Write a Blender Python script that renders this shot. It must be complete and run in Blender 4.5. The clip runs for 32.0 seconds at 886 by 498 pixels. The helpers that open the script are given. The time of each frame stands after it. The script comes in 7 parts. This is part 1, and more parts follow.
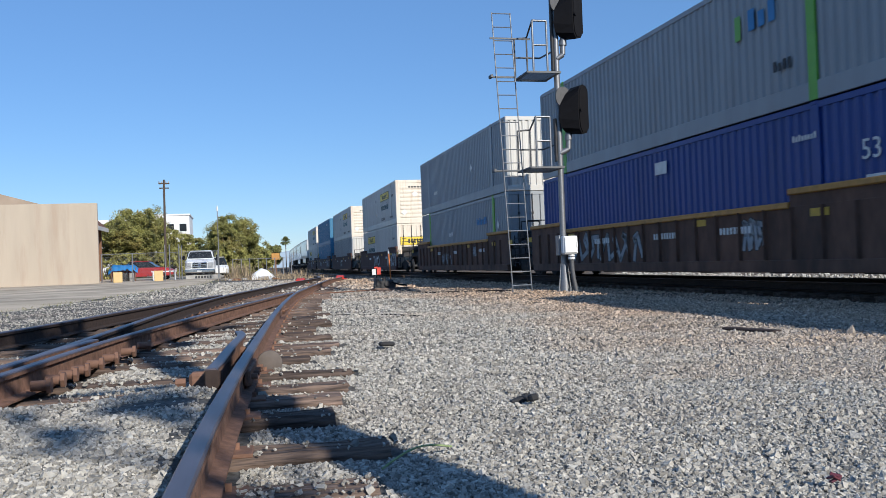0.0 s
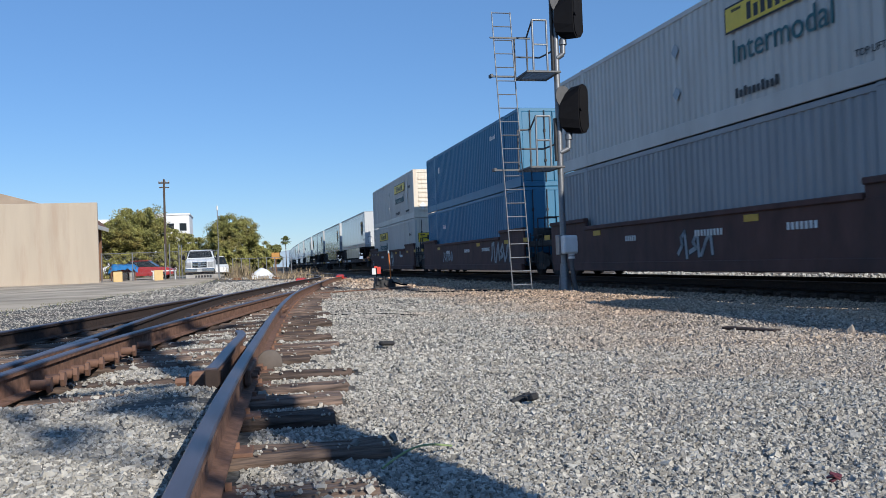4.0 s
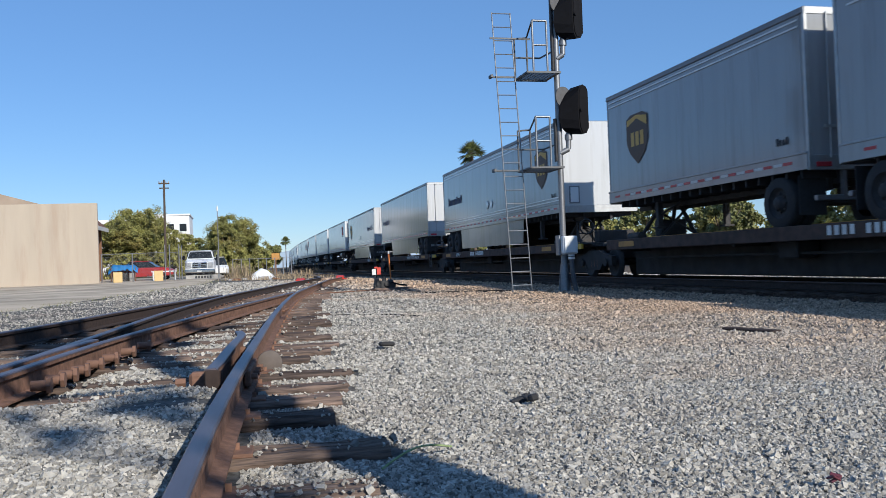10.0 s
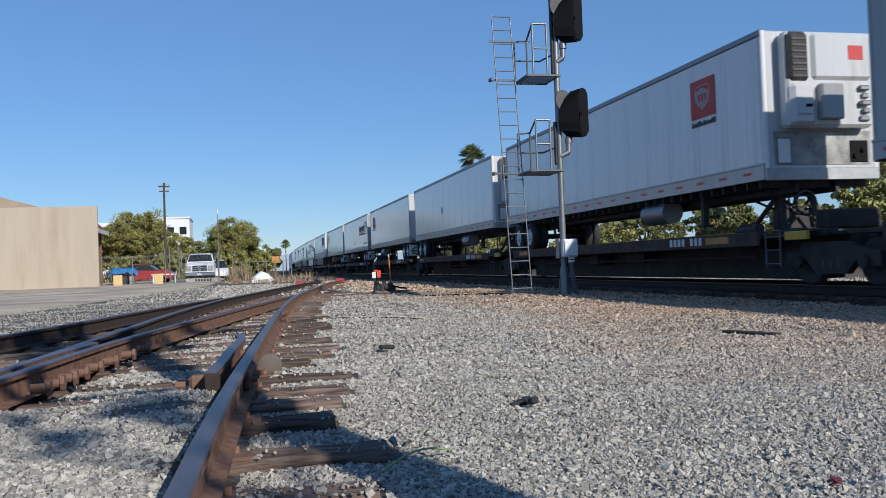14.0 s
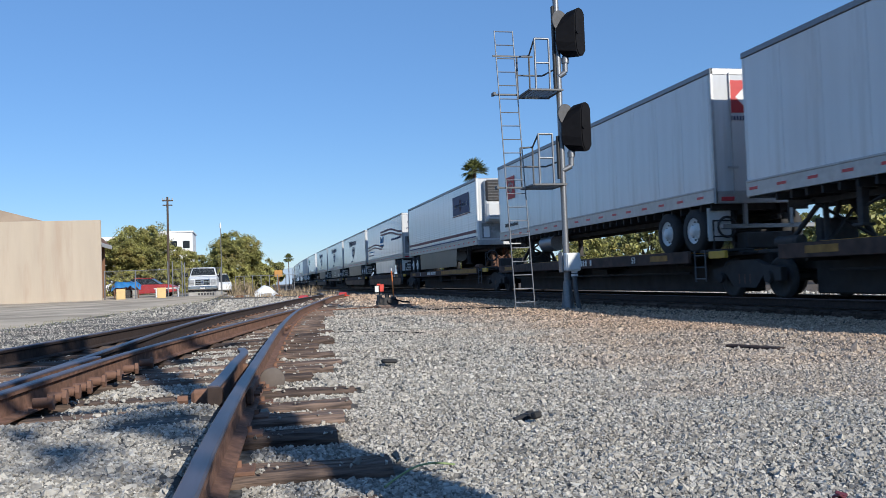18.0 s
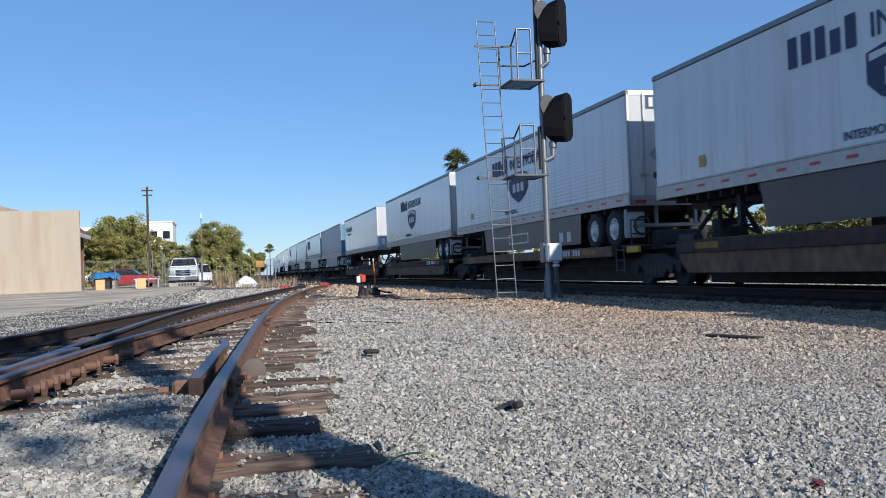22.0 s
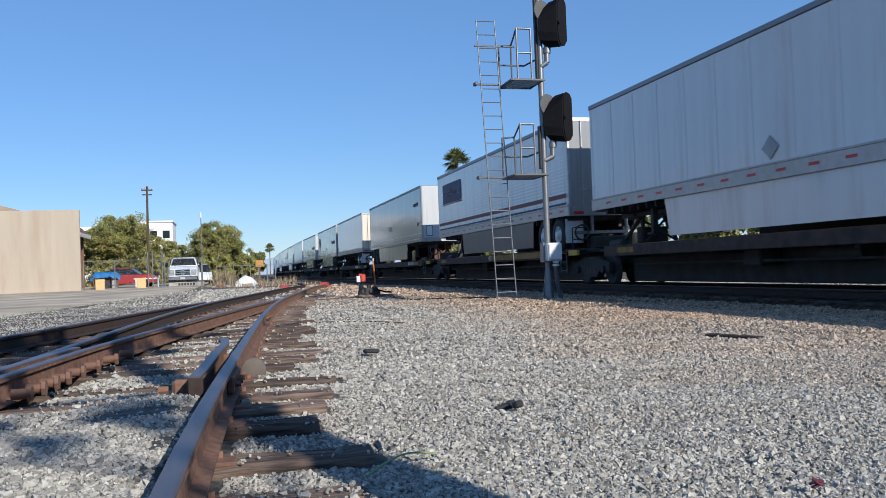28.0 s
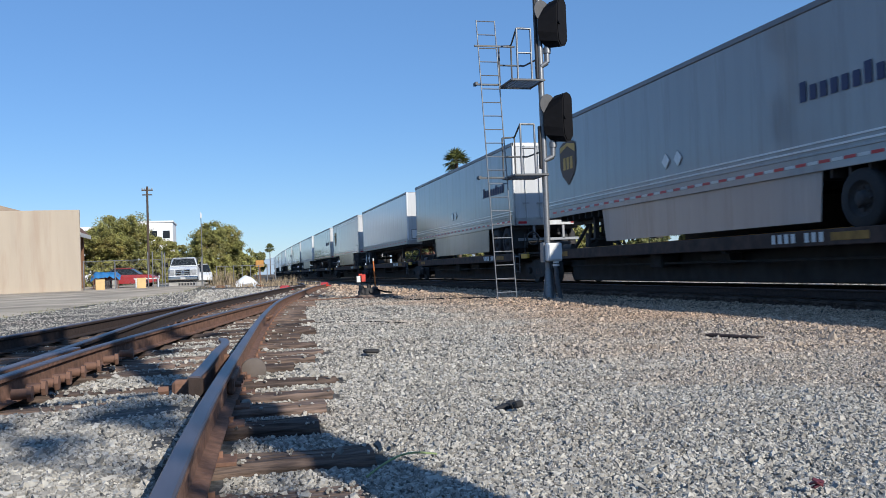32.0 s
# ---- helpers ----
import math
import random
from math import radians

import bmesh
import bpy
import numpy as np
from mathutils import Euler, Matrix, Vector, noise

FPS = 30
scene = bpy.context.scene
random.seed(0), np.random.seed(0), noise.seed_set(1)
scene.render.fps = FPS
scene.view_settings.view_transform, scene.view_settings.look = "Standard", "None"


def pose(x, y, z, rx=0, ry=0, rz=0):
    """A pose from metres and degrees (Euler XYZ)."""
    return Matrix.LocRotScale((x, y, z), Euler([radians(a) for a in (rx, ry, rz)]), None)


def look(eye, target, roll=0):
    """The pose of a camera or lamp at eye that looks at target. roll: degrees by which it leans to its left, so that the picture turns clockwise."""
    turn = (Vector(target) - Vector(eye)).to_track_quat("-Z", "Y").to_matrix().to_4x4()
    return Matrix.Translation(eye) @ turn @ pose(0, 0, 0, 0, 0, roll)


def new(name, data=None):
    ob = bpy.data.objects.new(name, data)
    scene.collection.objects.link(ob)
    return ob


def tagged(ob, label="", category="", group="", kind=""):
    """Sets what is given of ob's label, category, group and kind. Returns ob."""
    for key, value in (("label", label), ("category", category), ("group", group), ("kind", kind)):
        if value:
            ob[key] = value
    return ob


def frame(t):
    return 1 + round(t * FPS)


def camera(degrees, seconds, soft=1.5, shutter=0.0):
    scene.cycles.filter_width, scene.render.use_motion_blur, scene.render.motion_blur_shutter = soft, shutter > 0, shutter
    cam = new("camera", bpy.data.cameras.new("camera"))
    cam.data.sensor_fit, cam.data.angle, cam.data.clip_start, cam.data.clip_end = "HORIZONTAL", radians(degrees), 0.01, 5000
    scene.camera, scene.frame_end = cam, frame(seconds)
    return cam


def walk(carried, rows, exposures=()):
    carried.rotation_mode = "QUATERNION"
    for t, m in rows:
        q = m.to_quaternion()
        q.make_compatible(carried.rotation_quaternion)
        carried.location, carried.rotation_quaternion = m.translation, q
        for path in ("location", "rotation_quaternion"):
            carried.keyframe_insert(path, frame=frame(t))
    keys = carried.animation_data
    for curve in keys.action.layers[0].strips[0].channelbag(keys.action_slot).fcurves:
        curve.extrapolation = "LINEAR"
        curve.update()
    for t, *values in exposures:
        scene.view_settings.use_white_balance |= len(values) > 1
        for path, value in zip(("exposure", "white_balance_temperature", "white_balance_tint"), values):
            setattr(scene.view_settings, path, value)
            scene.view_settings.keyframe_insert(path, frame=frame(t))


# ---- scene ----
# The world: main track runs along +Y, rail top of the main track at z = 0.
F_PX = 1508.4
BASE = look((0, 0, 0.6508), (math.sin(0.2342), math.cos(0.2342), 0.6508 + math.tan(0.0143)), -2.137)


def nudged(dx, dy):
    """The base pose, turned a little about the camera's own axes."""
    return BASE @ Matrix.Rotation(dy / F_PX, 4, "X") @ Matrix.Rotation(dx / F_PX, 4, "Y")


cam = camera(54.93, 32.0, soft=0.6, shutter=0.1)
walk(cam, [(t, nudged(dx, dy)) for t, dx, dy in (
    (0.0, 0, 0), (0.9, 0, 0), (1.2, -0.5, -3.2), (1.4, -1, -6), (1.5, -1.5, -7), (1.6, -1, -4.2), (1.7, -0.5, -2.5), (2.0, 0, -1.2),
    (3.0, 0, 0), (3.5, 0, -1), (5.5, 0, -1), (6.0, 0, 0), (13.6, 0, 0), (13.8, 0, 3), (14.0, 0, 5.4), (14.2, 0, 6), (14.4, 0.7, 7.5), (14.5, 0.3, 5),
    (15.0, 1.5, 9), (16.0, 5, 29), (16.5, 5.5, 33), (16.8, 5.2, 30.6), (17.2, 5, 29.6), (18.0, 5, 30), (18.5, 6, 30.5), (19.0, 5.2, 30), (19.4, 6, 29),
    (19.6, 15, 27), (19.7, 17, 4), (19.8, 5, -8), (19.9, -9, -12), (20.0, -31, -14), (20.1, -36, -14), (20.2, -31, -19), (20.3, -33, -8), (20.4, -30.5, 8),
    (20.5, -27.5, 9.5), (20.6, -27, 12), (20.7, -26, 10.5), (20.8, -26.3, 9), (20.9, -27.5, 12), (21.0, -26.5, 15), (21.1, -26.5, 13.3),
    (21.5, -27, 12.5), (22.0, -27, 13), (23.0, -27.3, 12.2), (32.0, -27, 12.4))],
     [(t, e, 6000, 10) for t, e in (
         (0.0, 0.08), (0.6, 0.0), (1.0, -0.14), (2.2, -0.16), (3.0, 0.0), (5.5, 0.0), (6.0, -0.05), (7.0, 0.06), (11.0, 0.06), (13.0, 0.04), (13.6, 0.0), (14.0, -0.12),
         (14.5, -0.1), (16.5, 0.06), (20.4, 0.1), (21.0, 0.18), (21.7, 0.1), (23.2, 0.06), (24.0, -0.08), (24.6, 0.0), (25.5, 0.08), (29.4, 0.06), (30.0, 0.0), (30.7, -0.15), (31.3, -0.15), (32.0, 0.05))])

# ---- daylight ----
SUN_AZ, SUN_EL = radians(22.4), radians(26.8)  # from -Y towards +X
world = bpy.data.worlds.new("world")
scene.world = world
world.use_nodes = True
wn = world.node_tree
sky = wn.nodes.new("ShaderNodeTexSky")
sky.sky_type = "NISHITA"
sky.sun_disc = False
sky.sun_elevation, sky.sun_rotation = SUN_EL, math.pi - SUN_AZ
sky.air_density, sky.dust_density, sky.ozone_density = 1.0, 0.0, 5.0
deep = wn.nodes.new("ShaderNodeHueSaturation")  # a clear, deep blue autumn sky
deep.inputs["Hue"].default_value, deep.inputs["Saturation"].default_value = 0.505, 1.07
wn.links.new(sky.outputs[0], deep.inputs["Color"])
even = wn.nodes.new("ShaderNodeMix")  # the dry air evens the sky out towards the horizon
even.data_type = "RGBA"
even.inputs["Factor"].default_value = 0.42
even.inputs["B"].default_value = (1.53, 3.02, 5.4, 1)
wn.links.new(deep.outputs[0], even.inputs["A"])
wn.links.new(even.outputs["Result"], wn.nodes["Background"].inputs[0])
wn.nodes["Background"].inputs[1].default_value = 0.118
sun = bpy.data.lights.new("sun", "SUN")
sun.energy, sun.angle, sun.color = 5.0, radians(0.55), (1.0, 0.905, 0.75)
sun_ob = new("sun", sun)
TO_SUN = Vector((math.sin(SUN_AZ) * math.cos(SUN_EL), -math.cos(SUN_AZ) * math.cos(SUN_EL), math.sin(SUN_EL)))
sun_ob.matrix_world = look(TO_SUN * 60, (0, 0, 0))


# ---- materials ----
def mat(name, color, rough=0.6, metal=0.0, dark=0.6, scale=6.0, stain=0.0, stain_color=(0.1, 0.06, 0.04), stain_scale=0.8,
        stretch=(1, 1, 1), bump=0.15, bump_scale=40.0, per_object=0.0, per_island=0.0, spec=0.5):
    """A worn surface: base colour with grain, larger stains, fine relief, and a shift from piece to piece."""
    m = bpy.data.materials.new(name)
    m.use_nodes = True
    nt = m.node_tree
    N, L = nt.nodes, nt.links
    b = N["Principled BSDF"]
    b.inputs["Roughness"].default_value, b.inputs["Metallic"].default_value = rough, metal
    b.inputs["Specular IOR Level"].default_value = spec
    co = N.new("ShaderNodeTexCoord")
    mp = N.new("ShaderNodeMapping")
    mp.inputs["Scale"].default_value = stretch
    L.new(co.outputs["Object"], mp.inputs["Vector"])
    n1 = N.new("ShaderNodeTexNoise")
    n1.inputs["Scale"].default_value, n1.inputs["Detail"].default_value = scale, 6
    L.new(mp.outputs[0], n1.inputs["Vector"])
    r1 = N.new("ShaderNodeValToRGB")
    r1.color_ramp.elements[0].position, r1.color_ramp.elements[1].position = 0.3, 0.7
    r1.color_ramp.elements[0].color = (*[c * dark for c in color], 1)
    r1.color_ramp.elements[1].color = (*color, 1)
    L.new(n1.outputs["Fac"], r1.inputs["Fac"])
    out = r1.outputs["Color"]
    if stain:
        n2 = N.new("ShaderNodeTexNoise")
        n2.inputs["Scale"].default_value, n2.inputs["Detail"].default_value = stain_scale, 8
        n2.inputs["Roughness"].default_value = 0.65
        L.new(mp.outputs[0], n2.inputs["Vector"])
        r2 = N.new("ShaderNodeValToRGB")
        r2.color_ramp.elements[0].position, r2.color_ramp.elements[1].position = 0.5, 0.72
        r2.color_ramp.elements[0].color, r2.color_ramp.elements[1].color = (0, 0, 0, 1), (stain, stain, stain, 1)
        L.new(n2.outputs["Fac"], r2.inputs["Fac"])
        mx = N.new("ShaderNodeMix")
        mx.data_type = "RGBA"
        L.new(r2.outputs["Color"], mx.inputs["Factor"])
        L.new(out, mx.inputs["A"])
        mx.inputs["B"].default_value = (*stain_color, 1)
        out = mx.outputs["Result"]
    if per_object or per_island:
        hs = N.new("ShaderNodeHueSaturation")
        mr = N.new("ShaderNodeMapRange")
        k = per_object or per_island
        mr.inputs["To Min"].default_value, mr.inputs["To Max"].default_value = 1 - k, 1 + k
        if per_object:
            L.new(N.new("ShaderNodeObjectInfo").outputs["Random"], mr.inputs["Value"])
        else:
            L.new(N.new("ShaderNodeNewGeometry").outputs["Random Per Island"], mr.inputs["Value"])
        L.new(mr.outputs[0], hs.inputs["Value"])
        L.new(out, hs.inputs["Color"])
        out = hs.outputs["Color"]
    L.new(out, b.inputs["Base Color"])
    if bump:
        n3 = N.new("ShaderNodeTexNoise")
        n3.inputs["Scale"].default_value, n3.inputs["Detail"].default_value = bump_scale, 4
        L.new(mp.outputs[0], n3.inputs["Vector"])
        bp = N.new("ShaderNodeBump")
        bp.inputs["Strength"].default_value, bp.inputs["Distance"].default_value = bump, 0.01
        L.new(n3.outputs["Fac"], bp.inputs["Height"])
        L.new(bp.outputs[0], b.inputs["Normal"])
    return m


MT = {}


def earthy(m, color, amount):
    """Earth-stained stones: the stain grows away from the siding, with ragged patches."""
    nt = m.node_tree
    N, L = nt.nodes, nt.links
    b = N["Principled BSDF"]
    src = b.inputs["Base Color"].links[0].from_socket
    co = N.new("ShaderNodeTexCoord")
    dot = N.new("ShaderNodeVectorMath")
    dot.operation = "DOT_PRODUCT"
    dot.inputs[1].default_value = (0.15, 0.006, 0)
    L.new(co.outputs["Object"], dot.inputs[0])
    n = N.new("ShaderNodeTexNoise")
    n.inputs["Scale"].default_value, n.inputs["Detail"].default_value = 0.45, 5
    L.new(co.outputs["Object"], n.inputs["Vector"])
    add = N.new("ShaderNodeMath")
    L.new(dot.outputs["Value"], add.inputs[0])
    L.new(n.outputs["Fac"], add.inputs[1])
    mr = N.new("ShaderNodeMapRange")
    mr.inputs["From Min"].default_value, mr.inputs["From Max"].default_value, mr.inputs["To Max"].default_value = 0.95, 1.5, amount
    L.new(add.outputs[0], mr.inputs["Value"])
    mx = N.new("ShaderNodeMix")
    mx.data_type, mx.blend_type = "RGBA", "MULTIPLY"
    L.new(mr.outputs[0], mx.inputs["Factor"])
    L.new(src, mx.inputs["A"])
    mx.inputs["B"].default_value = (*color, 1)
    L.new(mx.outputs["Result"], b.inputs["Base Color"])


MT["rail_top"] = mat("polished_rail_head", (0.15, 0.13, 0.15), 0.42, 0.4, 0.7, 20, 0.5, (0.09, 0.05, 0.035), 4, (1, 0.1, 1), 0.05)
MT["rust"] = mat("rusty_steel", (0.25, 0.135, 0.09), 0.85, 0.1, 0.5, 18, 0.6, (0.045, 0.028, 0.023), 5, bump=0.4)
# darker copy of the rust: shade on rail webs put into the colour
MT["rust_dark"] = mat("shade_darkened_rust", (0.055, 0.035, 0.028), 0.85, 0.1, 0.5, 18, 0.5, (0.025, 0.018, 0.016), 5, bump=0.4)
MT["tie"] = mat("weathered_tie_wood", (0.235, 0.165, 0.128), 0.92, 0, 0.2, 12, 0.85, (0.05, 0.032, 0.028), 2.2, (0.35, 3.5, 3.5), 1.0, 30, per_object=0.38)
MT["stone"] = mat("grey_crushed_stone", (0.45, 0.425, 0.38), 0.95, 0, 0.65, 30, 0.25, (0.33, 0.25, 0.19), 0.6, bump=0.6, bump_scale=110, per_island=0.44, spec=0.15)
# bed darker than the stones: its colour gives the shade in their gaps
MT["ballast"] = mat("ballast_bed", (0.165, 0.158, 0.147), 0.97, 0, 0.3, 26, 0.5, (0.22, 0.17, 0.125), 0.3, bump=1.0, bump_scale=28, spec=0.2)
# lighter copy of the stone: the far shoulder's sunlight put into the colour
MT["stone_far"] = mat("sunlit_pale_stone", (0.5, 0.48, 0.44), 0.95, 0, 0.7, 30, bump=0.5, bump_scale=60, per_island=0.4, spec=0.2)
earthy(MT["stone"], (1.15, 0.9, 0.73), 1.0)
earthy(MT["ballast"], (1.1, 0.9, 0.74), 0.9)
MT["asphalt"] = mat("old_grey_asphalt", (0.64, 0.54, 0.415), 0.95, 0, 0.5, 0.7, 0.95, (0.27, 0.23, 0.18), 0.5, (0.55, 0.4, 1), 0.5, 40, spec=0.08)
MT["galv"] = mat("galvanised_steel", (0.25, 0.26, 0.28), 0.45, 0.6, 0.75, 25, 0.3, (0.25, 0.24, 0.22), 3, bump=0.05)
MT["galv_dull"] = mat("weathered_dull_galvanised_steel", (0.13, 0.135, 0.145), 0.6, 0.3, 0.7, 25, 0.3, (0.1, 0.09, 0.08), 3, bump=0.05)
MT["cast"] = mat("dusty_cast_iron", (0.15, 0.125, 0.11), 0.9, 0, 0.7, 9, 0.4, (0.1, 0.07, 0.06), 3, bump=0.3)
MT["head_grey"] = mat("grey_black_paint", (0.105, 0.105, 0.11), 0.7, 0, 0.7, 8, bump=0.1)
MT["black"] = mat("black_enamel", (0.006, 0.006, 0.008), 0.7, 0, 0.7, 8, 0.3, (0.012, 0.012, 0.014), 3, bump=0.08, spec=0.15)
MT["box_white"] = mat("white_enamel_box", (0.75, 0.76, 0.76), 0.5, 0, 0.9, 8, 0.2, (0.4, 0.38, 0.34), 3, bump=0.05)
MT["concrete"] = mat("concrete", (0.42, 0.4, 0.37), 0.9, 0, 0.75, 5, 0.4, (0.22, 0.2, 0.18), 1.5, bump=0.3)
MT["trailer_white"] = mat("white_trailer_paint", (0.78, 0.785, 0.785), 0.18, 0, 0.9, 1.2, 0.5, (0.42, 0.39, 0.35), 1.3, (1.4, 1.4, 0.14), 0.12, 3)
# darker white: tones down sunlit ends in the colour; also one trailer's paint
MT["trailer_pale"] = mat("toned_down_weathered_white_paint", (0.58, 0.59, 0.6), 0.16, 0, 0.9, 1.2, 0.6, (0.3, 0.28, 0.25), 1.3, (1.4, 1.4, 0.14), 0.14, 3)
MT["trailer_grey"] = mat("pale_grey_trailer_paint", (0.35, 0.36, 0.37), 0.14, 0, 0.86, 1.2, 0.6, (0.2, 0.19, 0.175), 1.3, (1.4, 1.4, 0.14), 0.24, 3)
MT["trailer_blue"] = mat("blue_trailer_paint", (0.1, 0.23, 0.37), 0.4, 0, 0.85, 1.2, 0.3, (0.08, 0.1, 0.13), 0.6, (1, 1, 0.3), 0.04)
MT["trailer_lower"] = mat("dark_grey_trailer_paint", (0.2, 0.21, 0.23), 0.45, 0, 0.85, 2, 0.3, (0.1, 0.1, 0.1), 1, bump=0.04)
MT["scuffed"] = mat("scuffed_bare_metal_plate", (0.4, 0.4, 0.39), 0.5, 0.2, 0.5, 3, 0.9, (0.07, 0.06, 0.055), 2.2, bump=0.1)
MT["skirt_dark"] = mat("dark_skirt_paint", (0.066, 0.068, 0.078), 0.4, 0, 0.8, 2, 0.4, (0.1, 0.09, 0.08), 1, bump=0.04)
MT["alu"] = mat("brushed_aluminium", (0.42, 0.43, 0.44), 0.45, 0.6, 0.8, 6, 0.3, (0.3, 0.3, 0.3), 1, bump=0.04)
MT["tyre"] = mat("tyre_rubber", (0.032, 0.032, 0.034), 0.85, 0, 0.7, 20, 0.3, (0.07, 0.06, 0.05), 4, bump=0.2)
MT["chassis"] = mat("black_chassis", (0.045, 0.044, 0.046), 0.75, 0, 0.6, 8, 0.4, (0.08, 0.055, 0.04), 2, bump=0.15)
MT["car_brown"] = mat("mineral_brown_railcar", (0.12, 0.058, 0.048), 0.8, 0, 0.55, 2.0, 0.55, (0.05, 0.035, 0.03), 0.7, (1, 1, 0.5), 0.15)
MT["car_rust"] = mat("rusty_orange_railcar", (0.17, 0.088, 0.058), 0.85, 0, 0.45, 3.0, 0.7, (0.05, 0.034, 0.028), 0.8, (1, 1, 0.5), 0.2)
MT["car_black"] = mat("grimy_black_railcar", (0.05, 0.046, 0.046), 0.85, 0, 0.55, 3.0, 0.5, (0.05, 0.032, 0.022), 0.8, bump=0.2)
MT["yellow"] = mat("safety_yellow_paint", (0.62, 0.38, 0.04), 0.55, 0, 0.75, 6, 0.3, (0.25, 0.15, 0.05), 2, bump=0.05)
MT["marker"] = mat("orange_marker_paint", (0.7, 0.2, 0.04), 0.5, 0, 0.85, 6, bump=0.04)
MT["orange"] = mat("faded_orange_paint", (0.55, 0.27, 0.06), 0.6, 0, 0.7, 6, 0.4, (0.2, 0.1, 0.05), 2, bump=0.05)
MT["deck_yellow"] = mat("faded_yellow_deck_paint", (0.42, 0.22, 0.05), 0.75, 0, 0.5, 5, 0.8, (0.1, 0.055, 0.03), 1.6, (1, 1, 0.6), 0.1)
MT["deck_tan"] = mat("faded_tan_brown_deck_edge", (0.26, 0.15, 0.085), 0.8, 0, 0.5, 5, 0.8, (0.07, 0.045, 0.03), 1.4, (1, 1, 0.6), 0.15)
MT["deck_brown"] = mat("dark_brown_deck_edge", (0.1, 0.06, 0.046), 0.85, 0, 0.5, 4, 0.6, (0.025, 0.02, 0.018), 1.2, bump=0.15)
MT["cont_grey"] = mat("grey_container_paint", (0.30, 0.32, 0.34), 0.5, 0, 0.85, 1.5, 0.3, (0.2, 0.17, 0.15), 0.8, (1, 1, 0.3), 0.05)
MT["cont_blue"] = mat("royal_blue_container_paint", (0.018, 0.052, 0.24), 0.5, 0, 0.85, 1.5, 0.3, (0.02, 0.035, 0.1), 0.8, (1, 1, 0.3), 0.05)
MT["cont_teal"] = mat("mid_blue_container_paint", (0.03, 0.17, 0.31), 0.5, 0, 0.85, 1.5, 0.3, (0.05, 0.1, 0.16), 0.8, (1, 1, 0.3), 0.05)
MT["cont_white"] = mat("off_white_container_paint", (0.58, 0.56, 0.52), 0.5, 0, 0.88, 1.5, 0.3, (0.33, 0.27, 0.22), 0.8, (1, 1, 0.3), 0.05)
MT["cont_end"] = mat("white_container_end_paint", (0.74, 0.66, 0.55), 0.55, 0, 0.88, 1.5, 0.6, (0.42, 0.25, 0.14), 1.7, (1.6, 1, 0.25), 0.05)
MT["green"] = mat("lime_green_paint", (0.16, 0.42, 0.05), 0.5, 0, 0.85, 4, bump=0.04)
MT["sign_yellow"] = mat("yellow_sign_film", (0.78, 0.56, 0.04), 0.5, 0, 0.9, 6, bump=0)
MT["ink_black"] = mat("black_lettering", (0.025, 0.025, 0.028), 0.6, 0, 0.9, 6, bump=0)
MT["ink_teal"] = mat("dark_teal_lettering", (0.02, 0.11, 0.13), 0.6, 0, 0.9, 6, bump=0)
MT["ink_navy"] = mat("navy_lettering", (0.03, 0.045, 0.12), 0.6, 0, 0.9, 6, bump=0)
MT["ink_white"] = mat("white_lettering", (0.72, 0.72, 0.7), 0.6, 0, 0.85, 6, bump=0)
MT["ink_red"] = mat("red_lettering", (0.5, 0.03, 0.03), 0.55, 0, 0.85, 6, bump=0)
MT["ink_green"] = mat("green_lettering", (0.02, 0.22, 0.12), 0.55, 0, 0.85, 6, bump=0)
MT["ink_blue"] = mat("blue_lettering", (0.03, 0.2, 0.45), 0.55, 0, 0.85, 6, bump=0)
MT["ink_brown"] = mat("dark_brown_emblem", (0.07, 0.035, 0.02), 0.55, 0, 0.85, 6, bump=0)
MT["ink_gold"] = mat("golden_emblem", (0.6, 0.36, 0.07), 0.55, 0, 0.85, 6, bump=0)
MT["maroon"] = mat("maroon_stripe_film", (0.13, 0.03, 0.042), 0.55, 0, 0.9, 6, bump=0)
MT["graffiti"] = mat("pale_spray_paint", (0.36, 0.38, 0.4), 0.7, 0, 0.75, 5, bump=0)
MT["tape_red"] = mat("red_reflective_tape", (0.5, 0.03, 0.04), 0.4, 0, 0.9, 6, bump=0)
MT["stucco"] = mat("tan_stucco_wall", (0.455, 0.385, 0.305), 0.9, 0, 0.9, 0.8, 0.75, (0.36, 0.27, 0.2), 0.5, (2.0, 1, 0.25), 0.2, 25)
MT["roof_tan"] = mat("tan_roofing", (0.38, 0.3, 0.23), 0.9, 0, 0.75, 1, bump=0.2)
MT["wood"] = mat("brown_timber", (0.22, 0.11, 0.06), 0.8, 0, 0.6, 5, bump=0.3, stretch=(3, 3, 0.4))
MT["pole_wood"] = mat("dark_pole_wood", (0.09, 0.065, 0.05), 0.9, 0, 0.6, 5, bump=0.4, stretch=(4, 4, 0.3))
MT["bark"] = mat("grey_brown_bark", (0.15, 0.11, 0.08), 0.95, 0, 0.5, 8, bump=0.8, stretch=(3, 3, 0.6), bump_scale=12)
MT["leaf"] = mat("olive_green_leaves", (0.255, 0.25, 0.07), 0.6, 0, 0.7, 0.9, 0.6, (0.31, 0.2, 0.07), 0.5, bump=0, per_island=0.5)
MT["leaf_dark"] = mat("dark_green_leaves", (0.19, 0.2, 0.065), 0.6, 0, 0.65, 0.9, 0.5, (0.23, 0.2, 0.06), 0.5, bump=0, per_island=0.5)
MT["palm"] = mat("palm_frond_green", (0.17, 0.19, 0.06), 0.5, 0, 0.6, 2, bump=0, per_island=0.3)
